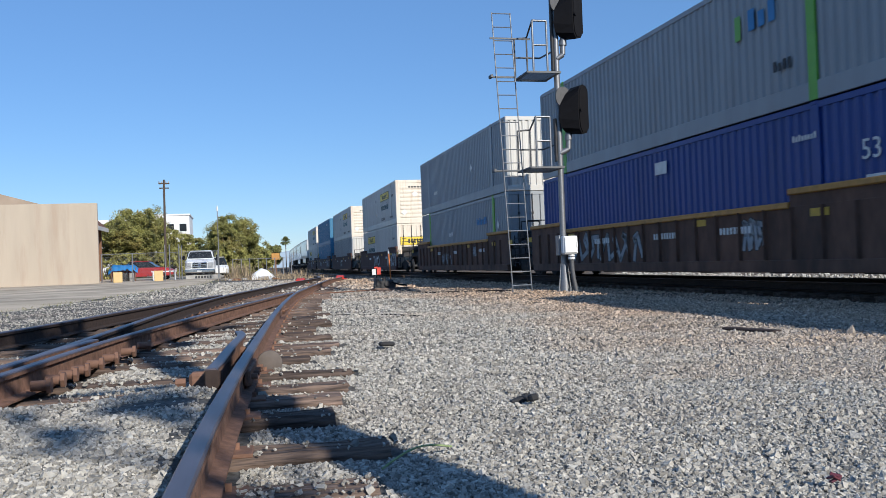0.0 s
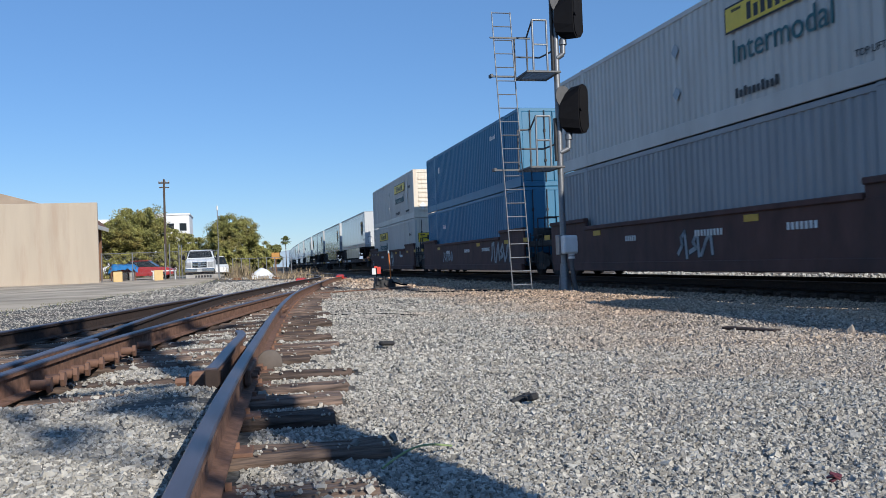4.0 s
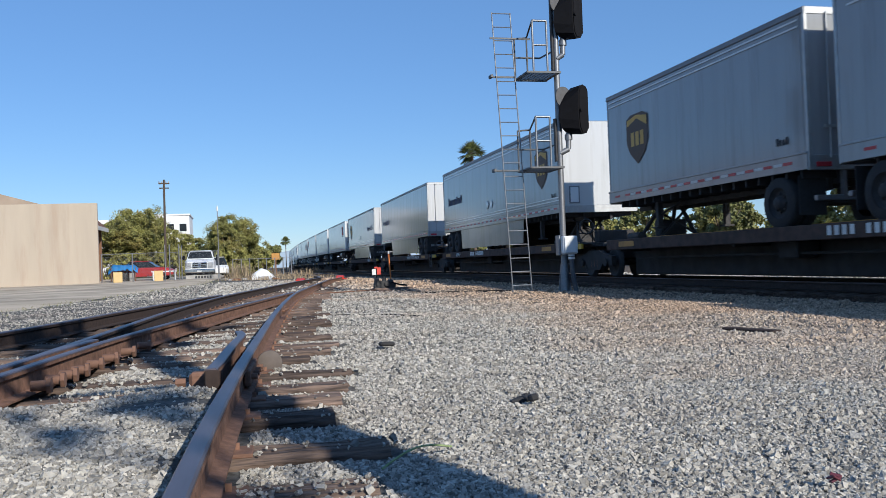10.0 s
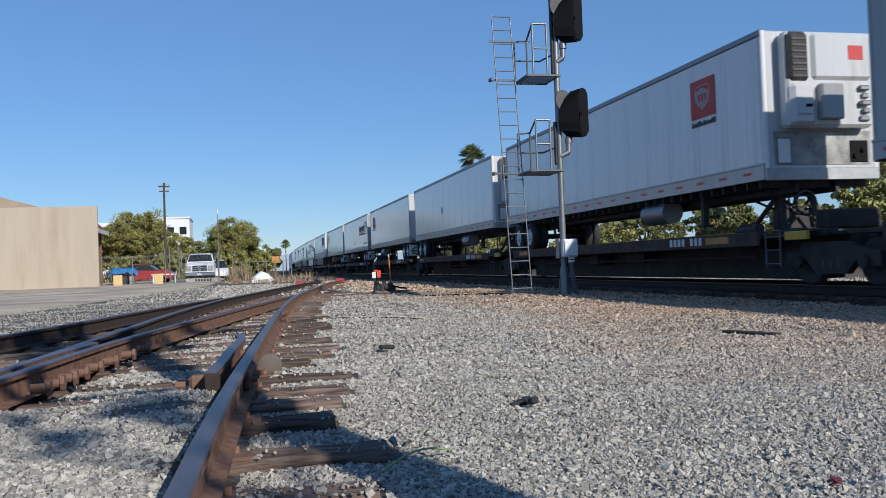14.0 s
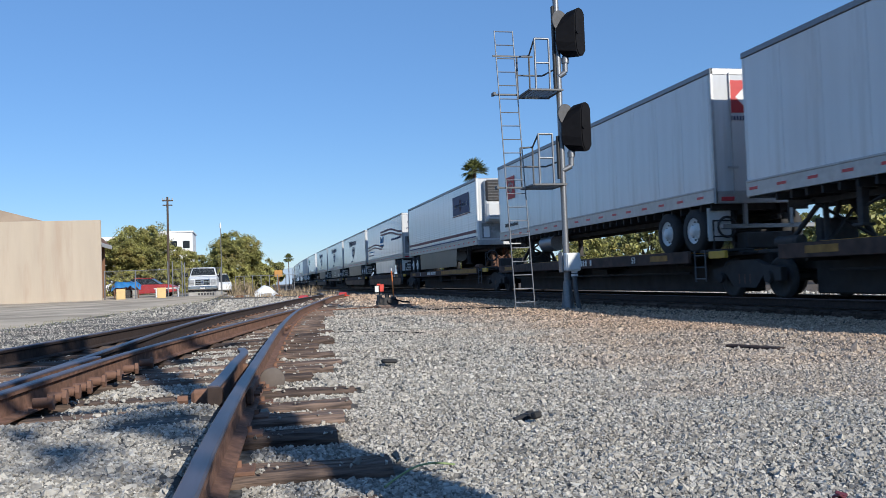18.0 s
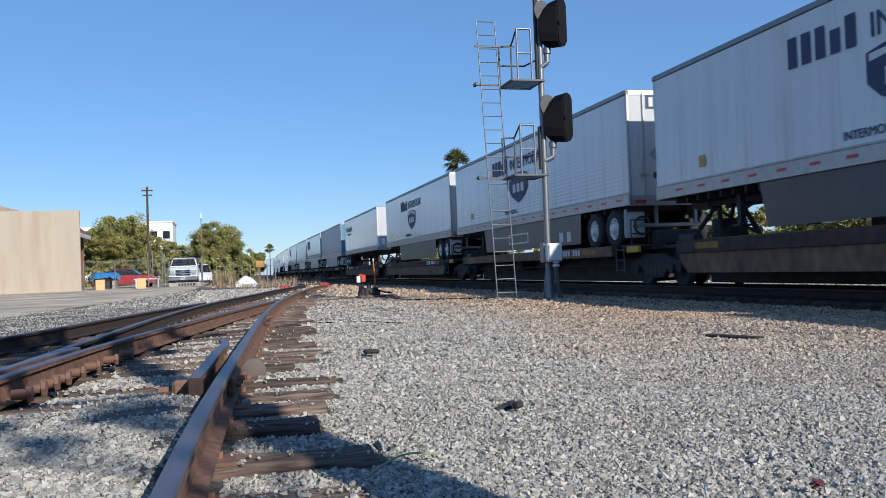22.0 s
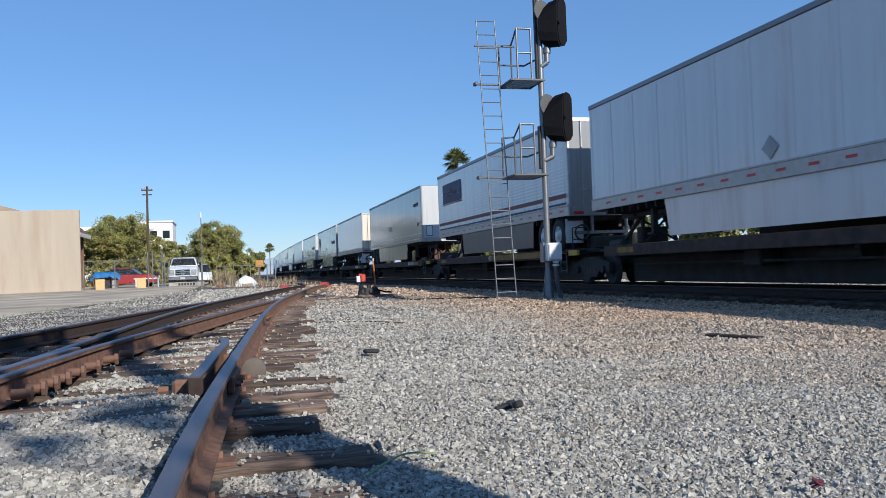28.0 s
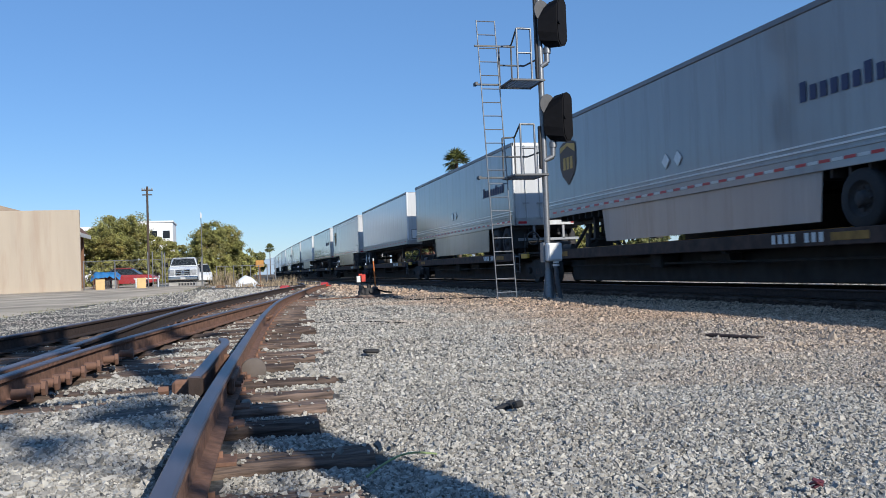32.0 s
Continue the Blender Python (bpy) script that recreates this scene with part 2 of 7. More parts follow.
MT["dry_grass"] = mat("dry_grass_straw", (0.4, 0.31, 0.2), 0.9, 0, 0.6, 3, bump=0, per_island=0.4)
MT["weed"] = mat("pale_green_grass_blade", (0.28, 0.36, 0.16), 0.6, 0, 0.8, 20, bump=0)
MT["white_wall"] = mat("white_painted_wall", (0.74, 0.74, 0.74), 0.8, 0, 0.93, 0.4, bump=0.1)
MT["glass"] = mat("dark_window_glass", (0.02, 0.024, 0.028), 0.1, 0, 0.9, 2, bump=0, spec=0.2)
MT["truck_white"] = mat("white_car_paint", (0.72, 0.73, 0.74), 0.25, 0, 0.95, 2, bump=0)
MT["car_red"] = mat("red_car_paint", (0.33, 0.03, 0.03), 0.3, 0, 0.9, 2, bump=0)
MT["chrome"] = mat("chrome", (0.6, 0.6, 0.62), 0.15, 1, 0.9, 2, bump=0)
MT["tarp"] = mat("blue_tarpaulin", (0.03, 0.2, 0.5), 0.5, 0, 0.7, 3, bump=0.6, bump_scale=6)
MT["sign_tan"] = mat("pale_yellow_board", (0.62, 0.44, 0.2), 0.7, 0, 0.85, 3, bump=0.05)
MT["red_paint"] = mat("bright_red_paint", (0.6, 0.05, 0.03), 0.5, 0, 0.85, 6, bump=0.05)
# the haze of distance is put into this blue-grey colour
MT["hill"] = mat("hazy_far_hills", (0.3, 0.38, 0.48), 1.0, 0, 0.9, 0.01, bump=0)


# ---- mesh building ----
class Geo:
    """Gathers vertices and faces of one mesh."""

    def __init__(self):
        self.v, self.f, self.s = [], [], []

    def add(self, verts, faces, smooth=False):
        o = len(self.v)
        self.v += [tuple(p) for p in verts]
        self.f += [tuple(i + o for i in q) for q in faces]
        self.s += [smooth] * len(faces)
        return self

    def box(self, x0, y0, z0, x1, y1, z1, c=0.0, m=None):
        """A box; with c its edges are chamfered."""
        lo, hi = (x0, y0, z0), (x1, y1, z1)
        if not c:
            vs = [(a, b, d) for d in (z0, z1) for b in (y0, y1) for a in (x0, x1)]
            fs = [(0, 2, 3, 1), (4, 5, 7, 6), (0, 1, 5, 4), (2, 6, 7, 3), (0, 4, 6, 2), (1, 3, 7, 5)]
        else:
            c = min(c, (x1 - x0) * 0.45, (y1 - y0) * 0.45, (z1 - z0) * 0.45)
            vs, ix = [], {}
            for sx in (0, 1):
                for sy in (0, 1):
                    for sz in (0, 1):
                        corner = [(lo, hi)[s][i] for i, s in enumerate((sx, sy, sz))]
                        for ax in range(3):
                            p = list(corner)
                            for k in range(3):
                                if k != ax:
                                    p[k] += c if (sx, sy, sz)[k] == 0 else -c
                            ix[sx, sy, sz, ax] = len(vs)
                            vs.append(p)
            fs = []
            for ax in range(3):
                a, b = (ax + 1) % 3, (ax + 2) % 3
                for s in (0, 1):
                    q = []
                    for ua, ub in ((0, 0), (1, 0), (1, 1), (0, 1)):
                        k = [0, 0, 0]
                        k[ax], k[a], k[b] = s, ua, ub
                        q.append(ix[(*k, ax)])
                    fs.append(tuple(q if s else q[::-1]))
            for ax in range(3):
                a, b = (ax + 1) % 3, (ax + 2) % 3
                for ua in (0, 1):
                    for ub in (0, 1):
                        k0, k1 = [0, 0, 0], [0, 0, 0]
                        k0[ax], k1[ax] = 0, 1
                        k0[a] = k1[a] = ua
                        k0[b] = k1[b] = ub
                        q = [ix[(*k0, a)], ix[(*k1, a)], ix[(*k1, b)], ix[(*k0, b)]]
                        fs.append(tuple(q if ua == ub else q[::-1])[::-1])
            for sx in (0, 1):
                for sy in (0, 1):
                    for sz in (0, 1):
                        q = [ix[sx, sy, sz, i] for i in range(3)]
                        fs.append(tuple(q if (sx + sy + sz) % 2 else q[::-1]))
        if m is not None:
            vs = [m @ Vector(p) for p in vs]
        return self.add(vs, fs)

    def cyl(self, p0, p1, r, n=10, r1=None, caps=True):
        p0, p1 = Vector(p0), Vector(p1)
        r1 = r if r1 is None else r1
        q = (p1 - p0).to_track_quat("Z", "Y")
        ring = [q @ Vector((math.cos(2 * math.pi * i / n), math.sin(2 * math.pi * i / n), 0)) for i in range(n)]
        vs = [p0 + a * r for a in ring] + [p1 + a * r1 for a in ring]
        self.add(vs, [(i, (i + 1) % n, n + (i + 1) % n, n + i) for i in range(n)], n > 6)
        if caps:
            self.add([p0 + a * r for a in ring], [tuple(range(n))[::-1]])
            self.add([p1 + a * r1 for a in ring], [tuple(range(n))])
        return self

    def pipe(self, pts, r, n=8):
        for a, b in zip(pts, pts[1:]):
            self.cyl(a, b, r, n)
        return self

    def prism(self, poly, axis, a0, a1):
        """A polygon in the two other axes (in order), drawn out along axis."""
        def at(p, a):
            k = [0, 0, 0]
            k[axis] = a
            k[(1, 0, 0)[axis]], k[(2, 2, 1)[axis]] = p
            return k
        n = len(poly)
        vs = [at(p, a0) for p in poly] + [at(p, a1) for p in poly]
        fs = [(i, (i + 1) % n, n + (i + 1) % n, n + i) for i in range(n)]
        return self.add(vs, fs + [tuple(range(n))[::-1], tuple(range(n, 2 * n))])

    def turn(self, prof, centre, axis=0, n=20):
        """A profile of (along the axis, radius) turned about an axis through centre."""
        vs = []
        for a, r in prof:
            for i in range(n):
                w = 2 * math.pi * i / n
                k = [0, 0, 0]
                k[axis], k[(axis + 1) % 3], k[(axis + 2) % 3] = a, r * math.cos(w), r * math.sin(w)
                vs.append([k[j] + centre[j] for j in range(3)])
        fs = [(j * n + i, j * n + (i + 1) % n, (j + 1) * n + (i + 1) % n, (j + 1) * n + i) for j in range(len(prof) - 1) for i in range(n)]
        return self.add(vs, fs, True)

    def mesh(self, name):
        me = bpy.data.meshes.new(name)
        me.from_pydata(self.v, [], self.f)
        me.polygons.foreach_set("use_smooth", self.s)
        me.materials.append(None)
        me.update()
        return me


MESHES = {}


def shared(key, make):
    """The mesh of that key, made once."""
    if key not in MESHES:
        g = Geo()
        make(g)
        MESHES[key] = g.mesh(str(key if isinstance(key, str) else key[0]))
    return MESHES[key]


def part(name, data, material, parent=None, label="", m=None):
    """One mesh object under a thing or a part."""
    if isinstance(data, Geo):
        data = data.mesh(name)
    ob = new(name, data)
    ob.material_slots[0].link = "OBJECT"
    ob.material_slots[0].material = MT[material]
    if parent is not None:
        ob.parent = parent
    if m is not None:
        ob.matrix_basis = m
    if label:
        ob["label"] = label
    return ob


def thing(name, label, category, group="", kind="", m=None):
    ob = new(name)
    ob.empty_display_size = 0.2
    if m is not None:
        ob.matrix_basis = m
    return tagged(ob, label, category, group, kind)


def text_mesh(body, size, depth=0.004, shear=0.0, stretch=1.0, bold=0.0):
    """Lettering in the x-z plane, its left foot at the origin, facing -y."""
    key = ("text", body, size, shear, stretch, bold)
    if key not in MESHES:
        cu = bpy.data.curves.new("lettering", "FONT")
        cu.body, cu.size, cu.extrude, cu.shear, cu.offset = body, size, depth, shear, bold
        cu.resolution_u = 3
        tmp = bpy.data.objects.new("lettering", cu)
        scene.collection.objects.link(tmp)
        me = bpy.data.meshes.new_from_object(tmp.evaluated_get(bpy.context.evaluated_depsgraph_get()))
        bpy.data.objects.remove(tmp)
        me.transform(Matrix.Diagonal((stretch, 1, 1, 1)))
        me.transform(Matrix.Rotation(radians(90), 4, "X"))
        me.materials.clear()
        me.materials.append(None)
        MESHES[key] = me
    return MESHES[key]


# ---- ground ----
def smooth(a, b, x):
    k = min(1.0, max(0.0, (x - a) / (b - a)))
    return k * k * (3 - 2 * k)


def track_x(y):
    """The main track's centre line: straight past the camera, a slow bend to the right far off."""
    return 11.30 + 0.0035 * y + 1.4e-4 * max(0.0, y - 100) ** 2


R1 = [(-0.3, -9.0), (-0.26, -2.0), (-0.22, 1.2), (-0.19, 2.18), (-0.16, 2.71), (-0.11, 3.84), (-0.03, 4.93), (0.11, 6.81), (0.3, 9.5), (0.53, 12.34), (0.8, 15.3), (1.17, 18.85), (1.94, 24.14), (3.5, 34.74), (5.2, 44.5), (5.9, 49.5), (6.35, 57), (6.55, 70), (6.7, 110)]
L1 = [(-1.98, -9.0), (-1.72, 0.0), (-1.55, 3.6), (-1.43, 4.6), (-1.34, 5.37), (-1.24, 6.37), (-1.07, 7.79), (-0.77, 9.5), (-0.3, 12.0), (0.36, 15.3), (0.98, 18.3), (1.1, 18.9)]
(RX1, RY1), (LX1, LY1) = zip(*R1), zip(*L1)


def gz(x, y):
    """Height of the ground."""
    z = -0.14
    d = x - track_x(y)
    if -4.9 < d < 4.9:  # the main track lies in a shallow trough behind the heaped shoulder
        z += -0.16 * smooth(4.8, 2.9, abs(d))
    z += 0.06 * math.exp(-((x - 6.05) / 1.05) ** 2) * smooth(2, 12, y) * (0.8 + 0.2 * math.sin(y * 0.9))
    z += 0.22 * smooth(45, 75, y) * smooth(2.5, -3, x)
    rough = smooth(-6.5, -4.0, x) * smooth(34, 26, y)
    if rough > 0:
        z += rough * (0.02 * noise.noise((x * 0.6, y * 0.6, 0)) + 0.012 * noise.noise((x * 2.1, y * 2.1, 3)))
    if -6 < x < 2 and y < 5.4:  # gravel filled up to the near rail's head, and between the tie ends
        a = x - float(np.interp(y, RY1, RX1))
        z += 0.14 * smooth(-0.036, -0.075, a) * smooth(5.2, 4.7, y) * smooth(-6, -3.5, x) - 0.035 * smooth(-0.3, -0.9, a)
    if -1.6 < x < 5 and 4.2 < y < 34:  # ballast heaped between the siding's rails
        a = float(np.interp(y, RY1, RX1)) - x
        b = x - float(np.interp(y, LY1, LX1))
        z += 0.024 * smooth(0.1, 0.2, a) * smooth(0.1, 0.2, b) * smooth(4.2, 4.8, y) * smooth(34, 28, y)
    return z


def spread(*runs):
    out = []
    for a, b, step in runs:
        out += list(np.arange(a, b, step))
    return out


gx = spread((-3000, -400, 650), (-400, -60, 40), (-60, -12, 4), (-12, -4, 0.8), (-4, -0.5, 0.22), (-0.5, 0.4, 0.045), (0.4, 15, 0.22), (15, 40, 2.5), (40, 200, 20), (200, 3001, 400))
gy = spread((-3000, -100, 500), (-100, -10, 10), (-10, 1, 1), (1, 14, 0.22), (14, 30, 0.6), (30, 120, 3), (120, 400, 20), (400, 3001, 400))
g = Geo()
g.add([(x, y, gz(x, y)) for y in gy for x in gx],
      [(j * len(gx) + i, j * len(gx) + i + 1, (j + 1) * len(gx) + i + 1, (j + 1) * len(gx) + i) for j in range(len(gy) - 1) for i in range(len(gx) - 1)], True)
ground = tagged(part("ground", g, "ballast"), "wide grey gravel ballast ground beside the tracks", "ground", kind="structure")


def rail_line(pts, n=60):
    """A smooth line through rail points (x, y, z), evenly cut."""
    p = np.array(pts, float)
    d = np.r_[0, np.cumsum(np.linalg.norm(np.diff(p, axis=0), axis=1))]
    s = np.linspace(0, d[-1], n)
    q = np.stack([np.interp(s, d, p[:, i]) for i in range(3)], 1)
    for _ in range(6):
        q[1:-1] = 0.25 * q[:-2] + 0.5 * q[1:-1] + 0.25 * q[2:]
    return q


RAIL_WEB = [(-0.068, -0.168), (0.068, -0.168), (0.068, -0.157), (0.013, -0.142), (0.009, -0.045), (0.034, -0.034), (0.034, -0.012), (-0.034, -0.012), (-0.034, -0.034), (-0.009, -0.045), (-0.013, -0.142), (-0.068, -0.157)]
RAIL_TOP = [(-0.0342, -0.014), (0.0342, -0.014), (0.0342, -0.007), (0.027, 0.0), (-0.027, 0.0), (-0.0342, -0.007)]


def sweep(g, line, prof):
    q = np.array(line)
    tg = np.gradient(q, axis=0)
    vs = []
    for p, t in zip(q, tg):
        nx, ny = t[1], -t[0]
        k = math.hypot(nx, ny)
        vs += [(p[0] + a * nx / k, p[1] + a * ny / k, p[2] + b) for a, b in prof]
    n, m = len(prof), len(q)
    fs = [(j * n + i, j * n + (i + 1) % n, (j + 1) * n + (i + 1) % n, (j + 1) * n + i) for j in range(m - 1) for i in range(n)]
    g.add(vs, [f[::-1] for f in fs] + [tuple(range(n)), tuple(range((m - 1) * n, m * n))[::-1]])


def rail(parent, line, label="", web="rust"):
    g = Geo()
    sweep(g, line, RAIL_WEB)
    r = part("rail", g, web, parent, label)
    g = Geo()
    sweep(g, line, RAIL_TOP)
    part("rail_head", g, "rail_top", r, "worn shiny rail head")
    return r


siding = thing("siding_track", "rusty siding turnout with worn wooden ties", "railway track", kind="structure")
ZR = 0.10
LINE_R1 = rail_line([(x, y, ZR - 0.1 * smooth(30, 55, y)) for x, y in R1], 160)
R2 = [(-2.9, -9.0), (-1.95, 0.0), (-1.6, 3.2), (-1.53, 4.6), (-1.45, 5.66), (-1.31, 7.78), (-1.01, 12.43), (-0.72, 15.4), (-0.33, 18.9), (0.1, 21.2), (0.97, 26.35), (2.1, 33.2), (3.3, 40.2), (4.35, 47.5), (4.85, 57), (5.05, 70), (5.2, 110)]
R3 = [(-8.0, -9.0), (-4.4, 1.5), (-3.3, 5.5), (-2.37, 9.4), (-2.08, 10.8), (-1.74, 12.9), (-1.2, 15.8), (-0.42, 19.3)]
rail(siding, LINE_R1)
rail(siding, rail_line([(x, y, ZR) for x, y in L1], 70))
rail(siding, rail_line([(x, y, ZR - 0.1 * smooth(30, 55, y)) for x, y in R2], 150), web="rust_dark")
rail(siding, rail_line([(x, y, ZR) for x, y in R3], 60), web="rust_dark")
rail(siding, rail_line([(-0.175, 4.84, ZR + 0.012), (-0.15, 5.1, ZR + 0.012), (-0.07, 6.4, ZR + 0.012), (-0.005, 7.15, ZR + 0.012), (0.0, 7.4, ZR + 0.012), (-0.03, 7.65, ZR + 0.012)], 30), "short guard rail")
part("guard_end", Geo().box(-0.04, -0.012, -0.1, 0.04, 0.012, 0.004, 0.006), "rust_dark", siding, "thick end plate of the guard rail", pose(-0.168, 4.825, ZR, 0, 0, -6))
rail(siding, rail_line([(-1.66, 4.4, ZR + 0.01), (-1.47, 5.3, ZR + 0.01), (-1.36, 6.5, ZR + 0.01), (-1.2, 7.6, ZR + 0.01)], 20), "short wing rail")


def x_on(pts, y):
    return float(np.interp(y, [p[1] for p in pts], [p[0] for p in pts]))


# ties: heavy worn timbers, their ends uneven
rng = random.Random(5)
TIES = []
tie_y = [-8.4 + 0.6 * k for k in range(18)] + [2.35, 2.99, 3.57, 4.35, 4.92, 5.55, 6.2, 7.2, 7.75, 8.35, 9.1, 9.9, 10.6, 11.3, 11.95, 12.7, 13.4, 14.1, 14.9]
while tie_y[-1] < 52:
    tie_y.append(tie_y[-1] + 0.62)
tie_end = {2.99: 0.46, 3.57: 0.63, 4.35: 0.45, 4.92: 0.55, 5.55: 0.68, 6.2: 0.79, 7.2: 0.58, 8.35: 0.95, 9.9: 0.8, 11.95: 1.15, 14.9: 1.36}


def tie_mesh(g, L, seed):
    """A worn timber with rounded edges, long cracks and ragged ends."""
    r = random.Random(seed)
    n = max(12, int(L / 0.11))
    w = 0.108 + r.uniform(-0.012, 0.008)
    cracks = [r.uniform(-0.06, -0.02), r.uniform(0.02, 0.06)]
    ends = [r.uniform(0, 0.085) for _ in range(13)]
    vs = []
    cuts = [0.0, 0.03 / L] + [(k + 1) / (n - 3) for k in range(n - 4)] + [1 - 0.03 / L, 1.0]
    for i, u in enumerate(cuts):
        e = 0.0 if 0 < i < n - 1 else 0.022
        wob = [0.012 * r.uniform(-1, 1) for _ in range(4)]
        d = [max(0.0, 0.034 * math.sin(u * 9 + seed + k * 2) + r.uniform(-0.006, 0.014)) for k in (0, 1)]
        c0, c1 = cracks[0] + wob[0], cracks[1] + wob[1]
        prof = ((-w, -0.17), (w, -0.17), (w + wob[2], -0.045), (w - 0.01 - e * 0.5, -0.016 - e), (w - 0.034, -0.002 - e + wob[3] * 0.6), (c1 + 0.009, -e + wob[0] * 0.5), (c1, -d[0] - e), (c1 - 0.009, -e + wob[0] * 0.5),
                (c0 + 0.009, -e + wob[1] * 0.5), (c0, -d[1] - e), (c0 - 0.009, -e + wob[1] * 0.5), (-w + 0.03, -0.004 - e + wob[2] * 0.6), (-w - wob[3], -0.03 - e))
        for k, (a, b) in enumerate(prof):
            x = (u - 0.5) * L + (ends[k] * (1 if i == 0 else -1) if i in (0, n - 1) else 0)
            vs.append((x, a, b))
    m = 13
    fs = [(j * m + i, j * m + (i + 1) % m, (j + 1) * m + (i + 1) % m, (j + 1) * m + i) for j in range(n - 1) for i in range(m)]
    g.add(vs, [f[::-1] for f in fs] + [tuple(range(m)), tuple(range((n - 1) * m, n * m))[::-1]])


for y in tie_y:
    xr = x_on(R1, y)
    right = tie_end.get(y, xr + rng.uniform(0.45, 0.72))
    left = (x_on(R3, y) if y < 19 else x_on(R2, y)) - rng.uniform(0.4, 0.7)
    if 2.0 < y < 5.2:
        left = -0.62
    L = right - left
    skew = math.degrees(math.atan2(x_on(R1, y + 2) - xr, 2)) * 0.6
    z = ZR - 0.168 - 0.012 - 0.022 * smooth(3.5, 3.1, y) + rng.uniform(-0.012, 0.008) - 0.1 * smooth(30, 55, y)
    part("tie", shared(("tie", round(L, 1), int(y * 7) % 4), lambda g: tie_mesh(g, round(L, 1), int(y * 7) % 4)), "tie", siding, m=pose((left + right) / 2, y, z, 0, 0, -skew + rng.uniform(-1, 1)))
    TIES.append((left, right, y, -skew))
    if y < 24:
        for line in (R1, R2):
            xx = x_on(line, y)
            part("tie_plate", shared("tie_plate", lambda g: g.box(-0.15, -0.085, -0.01, 0.15, 0.085, 0.008, 0.004).box(-0.095, -0.03, 0, -0.072, -0.012, 0.034).box(0.072, 0.012, 0, 0.095, 0.03, 0.034)), "rust", siding, m=pose(xx, y, z, 0, 0, -skew))

# joint bars, bolts and the round guard plate beside the near rail
g = Geo().box(-0.02, -0.34, -0.05, 0.02, 0.34, 0.05, 0.01)
for i in range(4):
    g.cyl((0.0, -0.24 + i * 0.16, 0), (0.055, -0.24 + i * 0.16, 0), 0.018, 6)
bar = g.mesh("joint_bar")
part("joint_bar", bar, "rust", siding, m=pose(0.045, 5.4, 0.015, 0, 0, -5))
part("joint_bar", bar, "rust", siding, m=pose(0.6, 12.9, 0.015, 0, 0, -10))
for i, (bx, by) in enumerate(((-1.25, 5.6), (-1.22, 5.85), (-1.19, 6.1), (-1.16, 6.35), (-1.12, 6.7), (-1.07, 7.1), (-1.0, 7.6), (-0.93, 8.1))):
    part("frog_bolt", shared("frog_bolt", lambda g: g.cyl((-0.04, 0, 0), (0.05, 0, 0), 0.032, 8).cyl((0.05, 0, 0), (0.075, 0, 0), 0.05, 6)), "rust", siding, m=pose(bx + 0.06, by - 0.1, 0.0))
part("guard_disc", Geo().turn([(-0.012, 0.001), (-0.012, 0.088), (0.0, 0.095), (0.012, 0.088), (0.012, 0.001)], (0, 0, 0), 1, 28), "cast", siding, "dusty round cast plate", pose(0.185, 6.35, -0.045, 0, 0, 8))
part("guard_clamp", Geo().box(-0.16, -0.05, -0.12, 0.03, 0.05, 0.06, 0.02).cyl((-0.18, 0, 0), (-0.24, 0, 0), 0.03, 6), "rust", siding, m=pose(-0.16, 5.35, -0.02))
part("guard_clamp", Geo().box(-0.16, -0.05, -0.12, 0.03, 0.05, 0.06, 0.02), "rust", siding, m=pose(0.0, 6.9, -0.02))

# main track
main = thing("main_track", "main line track with shiny rails in dark ballast", "railway track", kind="structure")
for side in (-0.7535, 0.7535):
    rail(main, rail_line([(track_x(y) + side, y, 0.0) for y in (-120, -60, -20, 0, 20, 40, 60, 80, 100, 130, 160, 190, 220, 250, 280, 310, 340, 370, 400, 450, 500)], 120), web="rust_dark")
y = -14.0
while y < 70:
    part("tie", shared("main_tie", lambda g: tie_mesh(g, 2.6, 2)), "tie", main, m=pose(track_x(y), y, -0.185, 0, 0, rng.uniform(-1, 1)))
    y += 0.55


# ---- the train ----
# Each thing's own space: y = 0 at the end that leads, x = 0 on the track's centre, z = 0 at rail top. The shown side is at -x.
SPEED = 17.6
MOVING = []
WHEELS = []
HW = 1.295


def wheel_set(parent, y):
    """A railway wheelset with its axle."""
    def make(g):
        for s in (-1, 1):
            g.turn([(s * 0.69, 0.02), (s * 0.69, 0.45), (s * 0.715, 0.45), (s * 0.72, 0.425), (s * 0.81, 0.415), (s * 0.82, 0.36), (s * 0.78, 0.3), (s * 0.79, 0.12), (s * 0.86, 0.1), (s * 0.86, 0.01)], (0, 0, 0), 0, 20)
        g.cyl((-0.8, 0, 0), (0.8, 0, 0), 0.09, 10)
        for k in range(3):
            w = k * 2.094
            for s in (-1, 1):
                g.cyl((s * 0.86, 0.05 * math.cos(w), 0.05 * math.sin(w)), (s * 0.89, 0.05 * math.cos(w), 0.05 * math.sin(w)), 0.018, 6)
    o = part("wheelset", shared("wheelset", make), "chassis", parent, "worn steel wheels on an axle", pose(0, y, 0.42))
    WHEELS.append(o)
    return o


